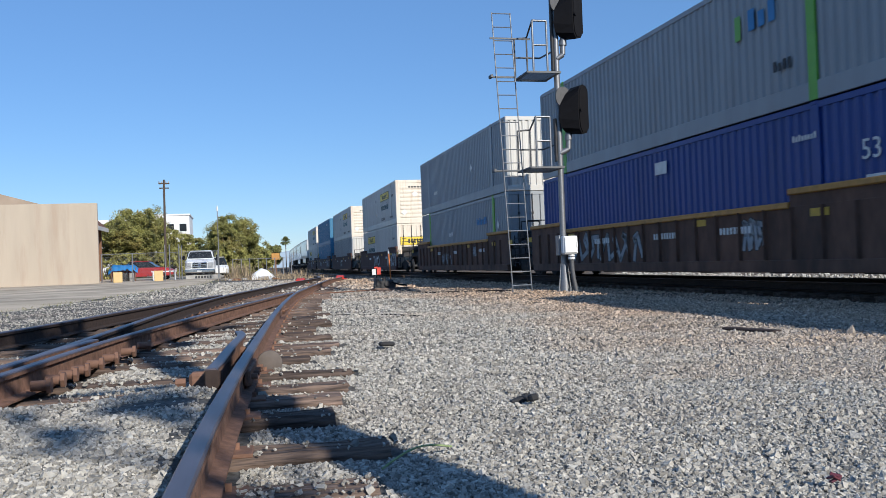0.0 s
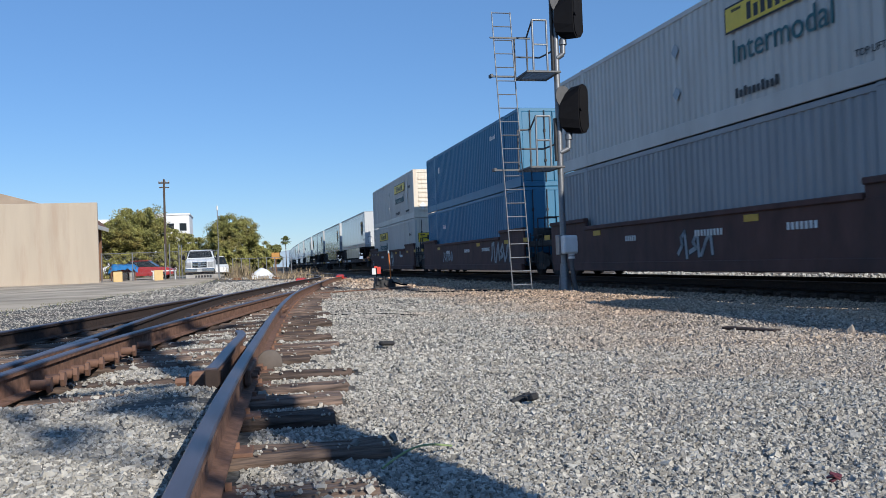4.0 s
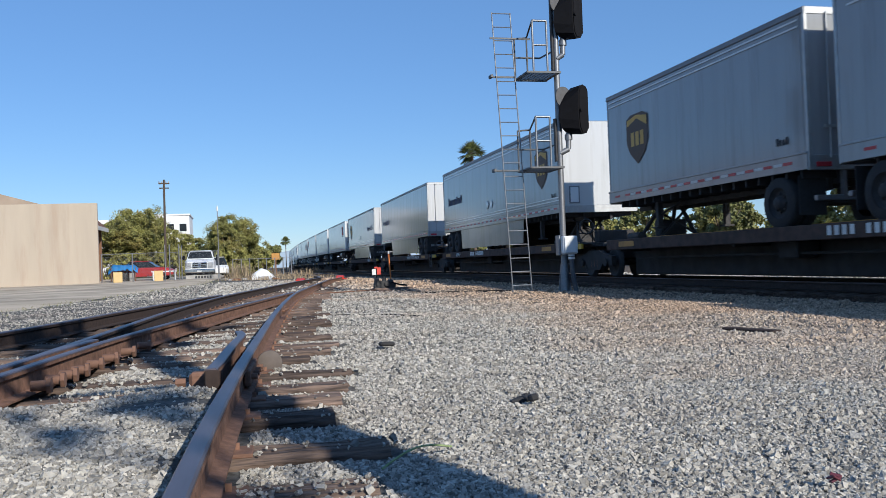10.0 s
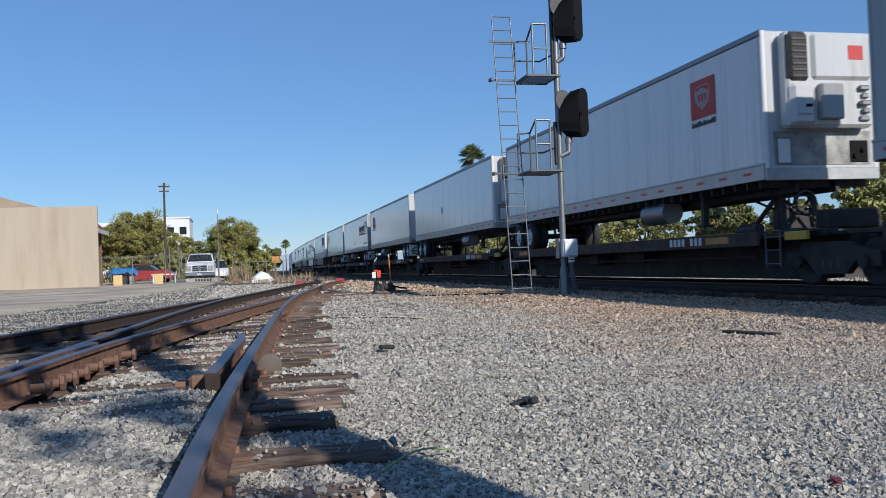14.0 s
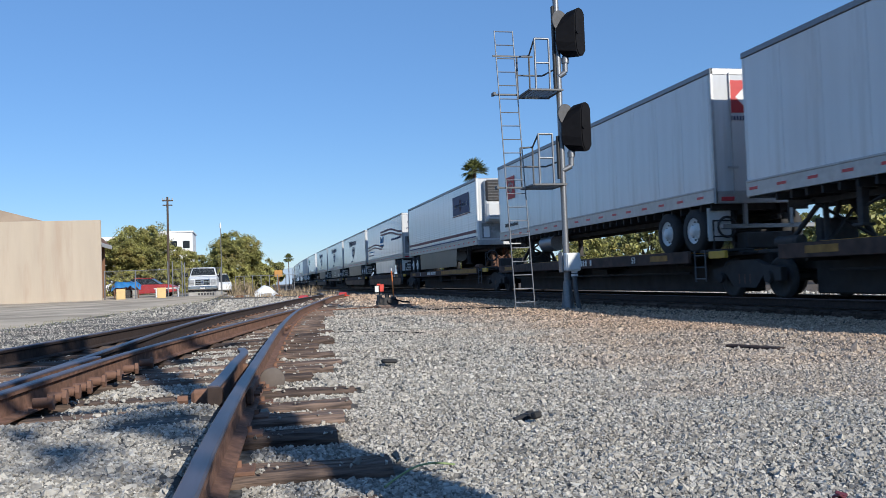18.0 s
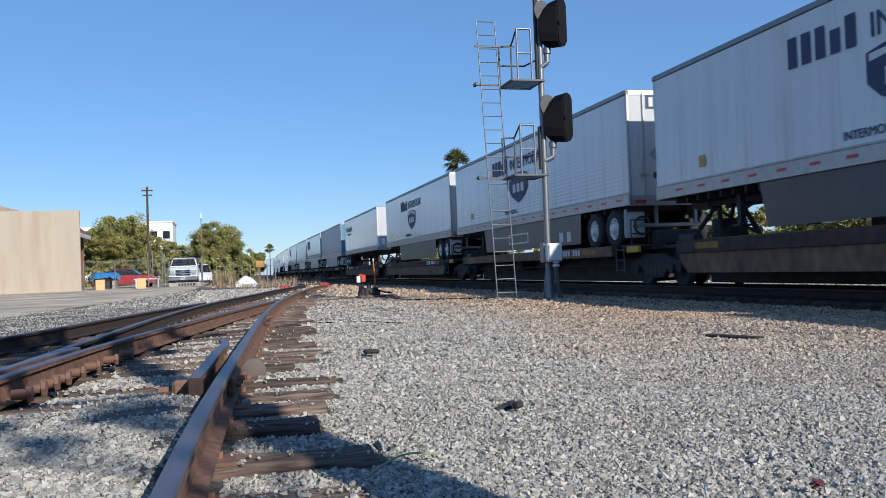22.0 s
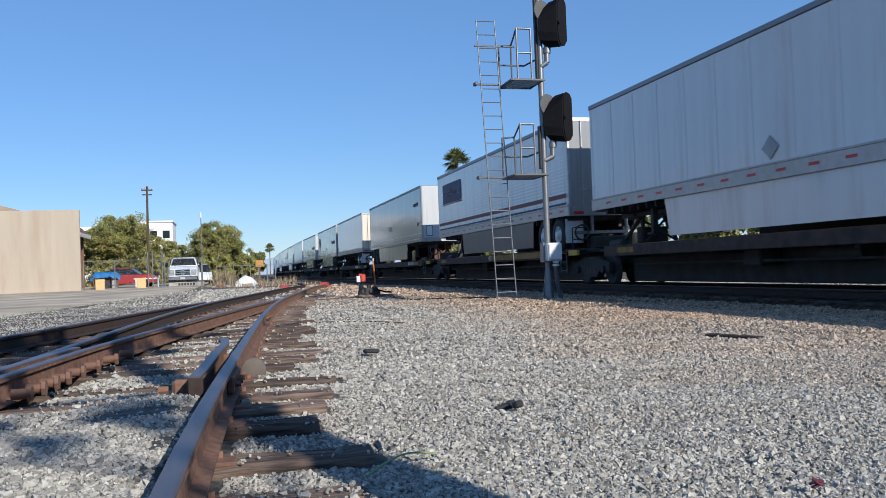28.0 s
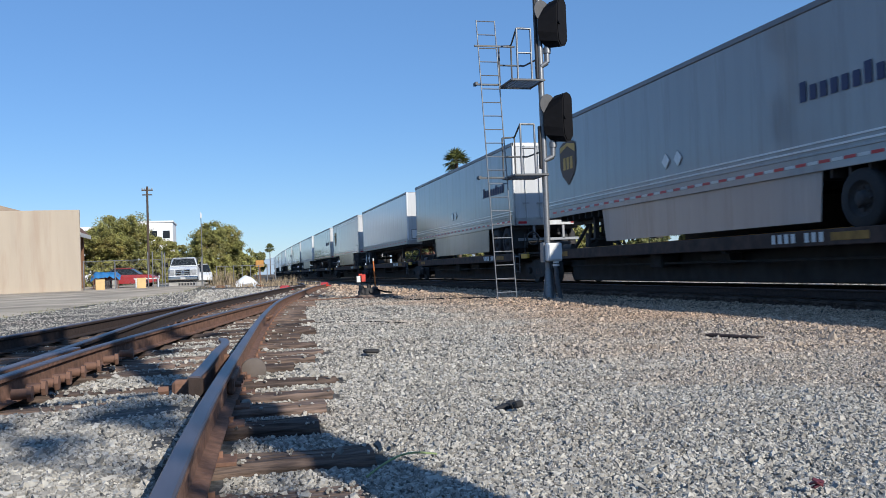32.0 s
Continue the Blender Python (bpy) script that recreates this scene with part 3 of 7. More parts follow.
def bogie(car, y):
    """A three-piece freight truck: two cast side frames, bolster, springs, two wheelsets."""
    def frame_(g, s):
        if s:
            x = s * 0.99
            g.prism([(-1.25, 0.36), (-1.25, 0.62), (-0.75, 0.68), (-0.35, 0.8), (0.35, 0.8), (0.75, 0.68), (1.25, 0.62), (1.25, 0.36), (1.02, 0.36), (0.98, 0.52), (0.72, 0.52), (0.4, 0.22), (-0.4, 0.22), (-0.72, 0.52), (-0.98, 0.52), (-1.02, 0.36)], 0, x - 0.07, x + 0.07)
            for yy in (-0.88, 0.88):
                g.cyl((x - 0.06, yy, 0.44), (x + s * 0.13, yy, 0.44), 0.12, 12)
    b = part("bolster", shared("bolster", lambda g: g.box(-1.05, -0.2, 0.45, 1.05, 0.2, 0.72, 0.03)), "car_black", car, m=pose(0, y, 0))
    for s in (-1, 1):
        part("side_frame", shared(("side_frame", s), lambda g: frame_(g, s)), "car_black", b, "cast steel side frame")
    for s in (-1, 1):
        for d in (-0.2, 0.0, 0.2):
            part("spring", shared("spring", lambda g: g.cyl((0, 0, 0.3), (0, 0, 0.5), 0.075, 8)), "rust", b, m=pose(s * 0.99, d, 0))
    for d in (-0.88, 0.88):
        wheel_set(car, y + d)


def road_wheel(parent, y, side):
    def tyre(g):
        for x0 in (0.0, 0.3):
            g.turn([(x0, 0.3), (x0, 0.46), (x0 + 0.03, 0.5), (x0 + 0.13, 0.51), (x0 + 0.23, 0.5), (x0 + 0.26, 0.46), (x0 + 0.26, 0.3)], (0, 0, 0), 0, 22)
    def rim(g):
        g.turn([(0.02, 0.3), (0.025, 0.285), (0.07, 0.27), (0.10, 0.2), (0.07, 0.14), (-0.02, 0.12), (-0.05, 0.09), (-0.05, 0.001)], (0, 0, 0), 0, 18)
        for k in range(8):
            w = k * math.pi / 4
            g.cyl((0.06, 0.17 * math.cos(w), 0.17 * math.sin(w)), (0.03, 0.17 * math.cos(w), 0.17 * math.sin(w)), 0.02, 6)
    m = pose(-1.27, y, 1.52) if side < 0 else pose(1.27, y, 1.52, 0, 0, 180)
    t = part("tyre", shared("road_tyre", tyre), "tyre", parent, "dual black truck tyres", m)
    part("rim", shared("road_rim", rim), parent.get("rim_mat", "alu"), t, "steel wheel rim")
    if side < 0:
        tagged(part("hand_holes", shared("hand_holes", lambda g: [g.cyl((0.082, 0.215 * math.cos(k * 0.628), 0.215 * math.sin(k * 0.628)), (0.1, 0.215 * math.cos(k * 0.628), 0.215 * math.sin(k * 0.628)), 0.03, 8) for k in range(10)]), "chassis", t), kind="stuff")


ZB, ZT = 2.07, 5.03


def trailer(s, L, front_near, style, paint, label, marks=(), skirt=True, reefer=False, doors="trailer_pale", lower=None, tank=False, rim="alu"):
    """A highway box trailer riding on a flat spine car, with its near end s metres down the train."""
    o = thing("highway_trailer", label, "trailer", "trailers on the train")
    o["rim_mat"] = rim
    fy = (lambda d: d) if front_near else (lambda d: L - d)
    yy = lambda a, b: (min(fy(a), fy(b)), max(fy(a), fy(b)))
    ribbed = style == "ribbed"
    part("box_body", shared(("box_body", L), lambda g: g.box(-HW + 0.012, 0.03, ZB + 0.05, HW - 0.012, L - 0.03, ZT - 0.03, 0.03)), paint, o)
    part("roof", shared(("roof", L), lambda g: g.box(-HW + 0.04, 0.04, ZT - 0.05, HW - 0.04, L - 0.04, ZT - 0.006, 0.02)), "alu", o, "pale sheet roof")
    n = max(3, round(L / (2.44 if style == "smooth" else 1.22)))
    gap = 0.0008 if style == "smooth" else 0.004
    w = (L - 0.24) / n
    def panel(g):
        x = -HW + 0.012
        if ribbed:
            m, z0, z1 = 46, ZB + 0.32, ZT - 0.14
            vs = []
            for i in range(m + 1):
                z = z0 + (z1 - z0) * i / m
                d = 0.008 if i % 2 else 0.004
                vs += [(x - d, 0.0, z), (x - d, w, z)]
            g.add(vs, [(2 * i, 2 * i + 2, 2 * i + 3, 2 * i + 1) for i in range(m)])
        else:
            g.box(x - 0.008, gap, ZB + 0.3, x + 0.004, w - gap, ZT - 0.13, gap)
            if style == "posts":
                g.box(x - 0.02, w - 0.05, ZB + 0.3, x, w + 0.05, ZT - 0.13, 0.006)
    me = shared(("side_panel", style, round(w, 3)), panel)
    for i in range(n):
        part("side_panel", me, paint, o, m=pose(0, 0.12 + i * w, 0))
    if style in ("posts", "plate"):  # rivet rows along the joints
        def rivets(g):
            for i in range(n + 1):
                for k in range(22):
                    z = ZB + 0.36 + k * 0.113
                    y0 = 0.12 + i * w
                    g.box(-HW - 0.004 - (0.012 if style == "posts" else 0), y0 - 0.008, z, -HW + 0.006, y0 + 0.008, z + 0.016)
        tagged(part("rivets", shared(("rivets", style, L), rivets), paint, o), kind="stuff")
    for sd in (-1, 1):
        part("bottom_rail", shared(("bottom_rail", L, sd), lambda g: g.box(sd * (HW + 0.004) - 0.02, 0.02, ZB, sd * (HW + 0.004) + 0.02, L - 0.02, ZB + 0.31, 0.008).box(sd * (HW + 0.02) - 0.02, 0.02, ZB + 0.285, sd * (HW + 0.02) + 0.02, L - 0.02, ZB + 0.33, 0.008)), "alu" if paint != "trailer_grey" else paint, o, "aluminium bottom rail")
        part("roof_rail", shared(("roof_rail", L, sd), lambda g: g.box(sd * (HW - 0.005) - 0.025, 0.01, ZT - 0.13, sd * (HW - 0.005) + 0.025, L - 0.01, ZT, 0.02)), "trailer_lower" if paint == "trailer_grey" else "galv", o, "metal roof rail")
    def tape(g):
        d = 0.45
        while d < L - 0.4:
            g.box(-HW - 0.03, d, ZB + 0.13, -HW - 0.018, d + 0.28, ZB + 0.185)
            d += 0.92 if paint != "trailer_grey" else 0.62
    tagged(part("reflective_tape", shared(("tape", L, paint == "trailer_grey"), tape), "tape_red", o, "red reflective strips"), kind="stuff")
    if paint == "trailer_grey":
        tagged(part("reflective_tape", shared(("white_tape", L), lambda g: [g.box(-HW - 0.03, 0.75 + k * 0.62, ZB + 0.13, -HW - 0.018, 1.03 + k * 0.62, ZB + 0.185) for k in range(int((L - 1.4) / 0.62))]), "ink_white", o, "white reflective strips"), kind="stuff")
    # front end
    yf = fy(0.0)
    sg = 1 if front_near else -1
    for x in (-1, 1):
        part("corner_post", shared(("corner_post", yf, x), lambda g: g.cyl((x * (HW - 0.06), yf + sg * 0.06, ZB), (x * (HW - 0.06), yf + sg * 0.06, ZT - 0.02), 0.066, 10)), paint, o)
    # the end meets the sun, so its colour is darker than the side's
    part("front_wall", shared(("front_wall", yf), lambda g: g.box(-HW + 0.06, *sorted((yf + 0.001, yf + sg * 0.05))[:1], ZB + 0.02, HW - 0.06, sorted((yf + 0.001, yf + sg * 0.05))[1], ZT - 0.04, 0.01)), "trailer_pale" if paint != "trailer_blue" else paint, o)
    if lower:
        part("lower_front_panel", shared(("lower_front", yf), lambda g: g.box(-HW + 0.05, min(yf - sg * 0.012, yf + 0.03), ZB + 0.02, HW - 0.05, max(yf - sg * 0.012, yf + 0.03), ZB + 1.0, 0.01)), lower, o, "dark grey lower panel")
        for x in (-1.12, 0.85):
            part("access_hatch", shared("access_hatch", lambda g: g.box(-0.14, -0.02, 0, 0.14, 0.01, 0.42, 0.01)), "trailer_grey", o, m=pose(x + 0.14, yf - sg * 0.015, ZB + 0.25))
    part("nose_plate", shared(("nose_plate", yf), lambda g: g.box(-HW + 0.02, min(yf - sg * 0.02, yf + sg * 0.06), ZB - 0.02, HW - 0.02, max(yf - sg * 0.02, yf + sg * 0.06), ZB + 0.22, 0.01)), "alu", o)
    part("hose_box", shared(("hose_box", sg), lambda g: g.box(-0.21, -0.012, 0, 0.21, 0.012, 0.44, 0.008).cyl((-0.1, -0.06, 0.13), (-0.1, 0.06, 0.13), 0.05, 8).cyl((0.08, -0.06, 0.25), (0.08, 0.06, 0.25), 0.05, 8)), "black", o, "black recessed hose box", m=pose(0.82, yf - sg * 0.012, ZB + 0.32))
    hb = part("hatch_frame", shared(("hatch_frame", sg), lambda g: g.box(-0.18, -0.01, 0, 0.18, 0.01, 0.56, 0.006)), "trailer_lower", o, m=pose(-0.88, yf - sg * 0.01, ZB + 0.28))
    part("hatch", shared(("hatch", sg), lambda g: g.box(-0.14, -0.016, 0.04, 0.14, 0.016, 0.52, 0.01)), "trailer_white", hb)
    if reefer:
        y0, y1 = sorted((yf - sg * 0.42, yf))
        yo = yf - sg * 0.42
        slab = lambda g, x0_, z0_, x1_, z1_, d0, d1, c=0.01: g.box(x0_, min(yf - sg * d0, yf - sg * d1), ZB + z0_, x1_, max(yf - sg * d0, yf - sg * d1), ZB + z1_, c)
        wide = s > 300  # a wide grille, or a narrow one with a box beside it
        gx, cx = (0.08, 0.9) if wide else (-0.46, -0.36)
        u = part("cooling_unit", shared(("cooling_unit", yf, sg), lambda g: slab(g, -0.96, 0.98, 0.96, 2.86, 0.0, 0.3, 0.06)), "trailer_pale", o, "white refrigeration unit")
        if not wide:
            part("battery_box", shared(("battery_box", yf, sg), lambda g: slab(g, -0.3, 1.12, 0.2, 1.82, 0.2, 0.46, 0.03)), "trailer_grey", u, "grey battery box")
        part("upper_cover", shared(("upper_cover", yf, sg, wide), lambda g: slab(g, gx + 0.04, 1.9, 0.92, 2.83, 0.1, 0.37, 0.07)), "trailer_pale", u, "white upper cover")
        part("grille_frame", shared(("grille_frame", yf, sg, wide), lambda g: slab(g, -0.94, 1.86, gx, 2.85, 0.1, 0.36, 0.08)), "chassis", u, "dark grille frame")
        for k in range(7):
            part("louvre", shared(("louvre", yf, sg, k, wide), lambda g: slab(g, -0.86, 1.94 + k * 0.12, gx - 0.07, 1.99 + k * 0.12, 0.3, 0.38, 0.015)), "head_grey", u)
        part("lower_cover", shared(("lower_cover", yf, sg, wide), lambda g: slab(g, -0.92, 1.0, cx, 1.85, 0.1, 0.39, 0.09)), "trailer_pale", u, "white rounded lower cover")
        part("cover_stripe", shared(("cover_stripe", yf, sg, wide), lambda g: slab(g, -0.8, 1.2, cx - 0.12, 1.24, 0.37, 0.396, 0.004)), "trailer_grey", u)
        part("latch", shared(("latch", yf, sg, wide), lambda g: slab(g, cx - 0.26, 1.36, cx - 0.12, 1.42, 0.37, 0.41, 0.006)), "black", u)
        part("machinery", shared(("machinery", yf, sg), lambda g: [slab(g, 0.62 + 0.06 * (k % 2), 1.1 + k * 0.15, 0.84, 1.2 + k * 0.15, 0.28, 0.36 + 0.03 * (k % 3), 0.02) for k in range(5)]), "galv", u, "exposed pipework and pump")
        part("stain_panel", shared(("stain_panel", yf, sg), lambda g: slab(g, -1.1, 0.28, 1.1, 0.95, 0.0, 0.012, 0.004)), "scuffed", o, "grimy scuffed plate under the cooling unit")
        part("maker_plate", shared(("maker_plate", yf, sg), lambda g: slab(g, 0.38, 2.3, 0.72, 2.58, 0.36, 0.378, 0.004)), "ink_red" if L > 16.5 else "trailer_grey", u)
    # rear doors
    yr = fy(L)
    for k in (-1, 1):
        x0, x1 = sorted((0.01 * k, (HW - 0.06) * k))
        d = part("rear_door", shared(("rear_door", yr, k, sg), lambda g: g.box(x0, min(yr, yr - sg * 0.05), ZB + 0.25, x1, max(yr, yr - sg * 0.05), ZT - 0.12, 0.012)), doors, o)
        for x in (0.32, 0.85):
            part("lock_rod", shared(("lock_rod", yr, k, x, sg), lambda g: g.cyl((x * k, yr + sg * 0.035, ZB + 0.2), (x * k, yr + sg * 0.035, ZT - 0.1), 0.018, 6).box(x * k - 0.12, min(yr + sg * 0.02, yr + sg * 0.06), ZB + 0.75, x * k + 0.12, max(yr + sg * 0.02, yr + sg * 0.06), ZB + 0.8)), "alu", d)
    part("rear_frame", shared(("rear_frame", yr, sg), lambda g: g.box(-HW, min(yr - sg * 0.06, yr + sg * 0.012), ZT - 0.14, HW, max(yr - sg * 0.06, yr + sg * 0.012), ZT, 0.01).box(-HW, min(yr - sg * 0.06, yr + sg * 0.012), ZB - 0.02, HW, max(yr - sg * 0.06, yr + sg * 0.012), ZB + 0.26, 0.01).box(-HW - 0.004, min(yr - sg * 0.06, yr + sg * 0.012), ZB, -HW + 0.07, max(yr - sg * 0.06, yr + sg * 0.012), ZT, 0.01).box(HW - 0.07, min(yr - sg * 0.06, yr + sg * 0.012), ZB, HW, max(yr - sg * 0.06, yr + sg * 0.012), ZT, 0.01)), "alu", o)
    part("underride_guard", shared(("underride", yr, sg), lambda g: g.box(-1.15, min(yr - sg * 0.1, yr), 1.5, 1.15, max(yr - sg * 0.1, yr), 1.6, 0.01).box(-0.6, min(yr - sg * 0.08, yr), 1.55, -0.52, max(yr - sg * 0.08, yr), ZB).box(0.52, min(yr - sg * 0.08, yr), 1.55, 0.6, max(yr - sg * 0.08, yr), ZB)), "galv", o)
    for x in (-1.0, 1.0):
        part("tail_light", shared(("tail_light", yr, x, sg), lambda g: g.box(x - 0.16, min(yr + sg * 0.01, yr + sg * 0.03), ZB + 0.04, x + 0.16, max(yr + sg * 0.01, yr + sg * 0.03), ZB + 0.13, 0.01)), "tape_red", o, "red tail lamp")
    # running gear
    part("floor_frame", shared(("floor_frame", L), lambda g: [g.box(-1.22, 0.3 + i * 0.45, ZB - 0.14, 1.22, 0.36 + i * 0.45, ZB + 0.02) for i in range(int((L - 0.5) / 0.45))] and g.box(-0.5, 0.2, ZB - 0.24, -0.42, L - 0.2, ZB + 0.04).box(0.42, 0.2, ZB - 0.24, 0.5, L - 0.2, ZB + 0.04)), "chassis", o)
    axles = (L - 2.3, L - 1.05) if L > 10 else (L - 1.0,)
    for a in axles:
        for sd in (-1, 1):
            road_wheel(o, fy(a), sd)
        part("axle", shared(("axle", fy(a)), lambda g: g.cyl((-1.1, fy(a), 1.52), (1.1, fy(a), 1.52), 0.075, 8)), "chassis", o)
    a0, a1 = yy(axles[0] - 0.6, axles[-1] + 0.6)
    part("slider_frame", shared(("slider", a0), lambda g: g.box(-0.62, a0, ZB - 0.36, -0.5, a1, ZB - 0.1, 0.02).box(0.5, a0, ZB - 0.36, 0.62, a1, ZB - 0.1, 0.02)), "chassis", o)
    part("mud_flap", shared(("mud_flap", fy(axles[-1] + 0.65)), lambda g: g.box(-1.28, fy(axles[-1] + 0.65) - 0.01, 1.25, -0.7, fy(axles[-1] + 0.65) + 0.01, ZB - 0.08, 0.005)), "box_white" if rim != "chassis" and not front_near else "tyre", o)
    for sd in (-1, 1):
        lg = fy(2.9 if L > 10 else 2.2)
        part("landing_leg", shared(("landing_leg", lg, sd), lambda g: g.box(sd * 0.95 - 0.07, lg - 0.07, 1.32, sd * 0.95 + 0.07, lg + 0.07, ZB, 0.01).box(sd * 0.95 - 0.14, lg - 0.14, 1.28, sd * 0.95 + 0.14, lg + 0.14, 1.33, 0.01).cyl((sd * 0.95, lg, 1.6), (sd * 0.55, lg + sg * 0.9, ZB), 0.03, 6)), "chassis", o)
    if tank or reefer:
        t0 = fy(5.0)
        part("fuel_tank", shared(("fuel_tank", t0), lambda g: g.cyl((-0.95, t0 - 0.6, 1.72), (-0.95, t0 + 0.6, 1.72), 0.28, 16)), "galv", o, "dull fuel tank")
    if skirt:
        k0, k1 = yy(4.0, L - 3.2)
        ramp = 0.5
        part("side_skirt", shared(("side_skirt", k0, k1), lambda g: g.prism([(k0, ZB + 0.02), (k0 + ramp * 0.4, 1.2), (k1 - 0.1, 1.2), (k1, ZB + 0.02)] if front_near else [(k0, ZB + 0.02), (k0 + 0.1, 1.2), (k1 - ramp * 0.4, 1.2), (k1, ZB + 0.02)], 0, -HW + 0.03, -HW + 0.05)), skirt if isinstance(skirt, str) else paint, o, "smooth side skirt")
        # far skirt is all black: underside shade put into its colour
        part("side_skirt", shared(("far_skirt", k0, k1), lambda g: g.box(HW - 0.05, k0, 1.06, HW - 0.03, k1, ZB + 0.02)), "chassis", o, "smooth side skirt")
    for mk in marks:
        mark(o, *mk)
    MOVING.append((o, s))
    return o


def mark(o, kind, y, z, w, h, material, extra=""):
    """Film or paint on the shown side; y is its nearer edge, z its foot."""
    x = -HW - 0.014
    if kind == "film":  # laid on top of a plate
        part("film", Geo().box(x - 0.009, y, z, x - 0.005, y + w, z + h), material, o)
        return
    if kind == "bars" and material == "ink_black" and w > 2:
        x -= 0.008
    if kind == "plate":
        part("emblem", Geo().box(x - 0.004, y, z, x, y + w, z + h), material, o)
    elif kind == "bars":  # lettering that stays plain bars, one a letter
        k = max(2, round(w / (h * 0.72)))
        r = random.Random(int(y * 10 + z * 100))
        p = w / k
        for i in range(k):
            t = h * (1.0 if i in (0, k - 1) else r.choice((1, 0.74, 0.74)))
            part("letter_bar", shared(("letter_bar", round(p, 3), round(t, 3)), lambda g: g.box(-0.004, p * 0.14, 0, 0, p * 0.78, t)), material, o, m=pose(x, y + p * i, z))
    elif kind == "shield":
        p = [(0.0, 0.92), (0.22, 1.0), (0.5, 1.0), (0.78, 1.0), (1.0, 0.92), (1.0, 0.45), (0.85, 0.22), (0.5, 0.0), (0.15, 0.22), (0.0, 0.45)]
        e = part("emblem", Geo().prism([(y + w * a, z + h * b) for a, b in p], 0, x - 0.004, x), material, o, "dark shield emblem")
        part("emblem_rim", Geo().prism([(y + w * a, z + h * b) for a, b in ((0.04, 0.9), (0.5, 0.97), (0.96, 0.9), (0.96, 0.78), (0.5, 0.9), (0.04, 0.72))], 0, x - 0.008, x - 0.003), extra or "ink_gold", e, "golden crest")
        for a in (0.2, 0.42, 0.64):
            part("emblem_bar", Geo().box(x - 0.008, y + w * a, z + h * 0.36, x - 0.003, y + w * (a + 0.15), z + h * 0.64, 0.002), extra or "ink_gold", e)
    elif kind == "words":
        part("lettering", text_mesh(extra, h * 1.35, stretch=w), material, o, m=pose(x - 0.002, y, z, 0, 0, -90))
    elif kind == "diamond":
        part("placard_holder", Geo().prism([(y + w / 2, z), (y + w, z + h / 2), (y + w / 2, z + h), (y, z + h / 2)], 0, x - 0.012, x), material, o, "diamond placard holder")
    elif kind == "skirt_plate":
        part("skirt_sign", Geo().box(-HW + 0.022 - (0.006 if extra else 0), y, z, -HW + 0.031, y + w, z + h, 0.003), material, o, "small sign on the skirt")
    elif kind == "wave":
        g = Geo()
        n = 28
        vs = []
        for i in range(n + 1):
            u = i / n
            zz = z + extra * (u * u * (3 - 2 * u))
            vs += [(x - 0.004, y + w * u, zz), (x - 0.004, y + w * u, zz + h)]
        g.add(vs, [(2 * i, 2 * i + 2, 2 * i + 3, 2 * i + 1)[::-1] for i in range(n)])
        part("stripe", g, material, o)


def mark_end(o, kind, x, z, w, h, material, extra=""):
    """Film or paint on the end that faces back along the train; x is its left edge, z its foot."""
    y = -0.012
    if kind == "words":
        part("lettering", text_mesh(extra, h * 1.35, stretch=w * 0.95), material, o, m=pose(x, y - 0.006, z))
    elif kind == "diamond":
        part("placard_holder", Geo().prism([(x + w / 2, z), (x + w, z + h / 2), (x + w / 2, z + h), (x, z + h / 2)], 1, y - 0.006, y), material, o, "diamond placard holder")
    elif kind == "bars":
        k = max(2, round(w / (h * 0.72)))
        p = w / k
        for i in range(k):
            part("letter_bar", shared(("end_letter_bar", round(p, 3), round(h, 3)), lambda g: g.box(p * 0.18, -0.007, 0, p * 0.74, 0, h)), material, o, m=pose(x + p * i, y, z))
    else:
        part("emblem", Geo().box(x, y - 0.003, z, x + w, y + 0.01, z + h), material, o)


def wall_ribs(g, L, z0, z1, x, sd, pitch=0.26, d=0.036, y0=0.0):
    """Upright corrugation of a container's side."""
    n = int(L / pitch)
    p = L / n
    vs = []
    for i in range(n):
        for a, b in ((0.0, 0), (0.3, 0), (0.5, d), (0.8, d)):
            vs.append((y0 + (i + a) * p, b))
    vs.append((y0 + L, 0))
    pts = []
    for a, b in vs:
        pts += [(x - sd * b, a, z0), (x - sd * b, a, z1)]
    g.add(pts, [(2 * i, 2 * i + 2, 2 * i + 3, 2 * i + 1)[::sd] for i in range(len(vs) - 1)])


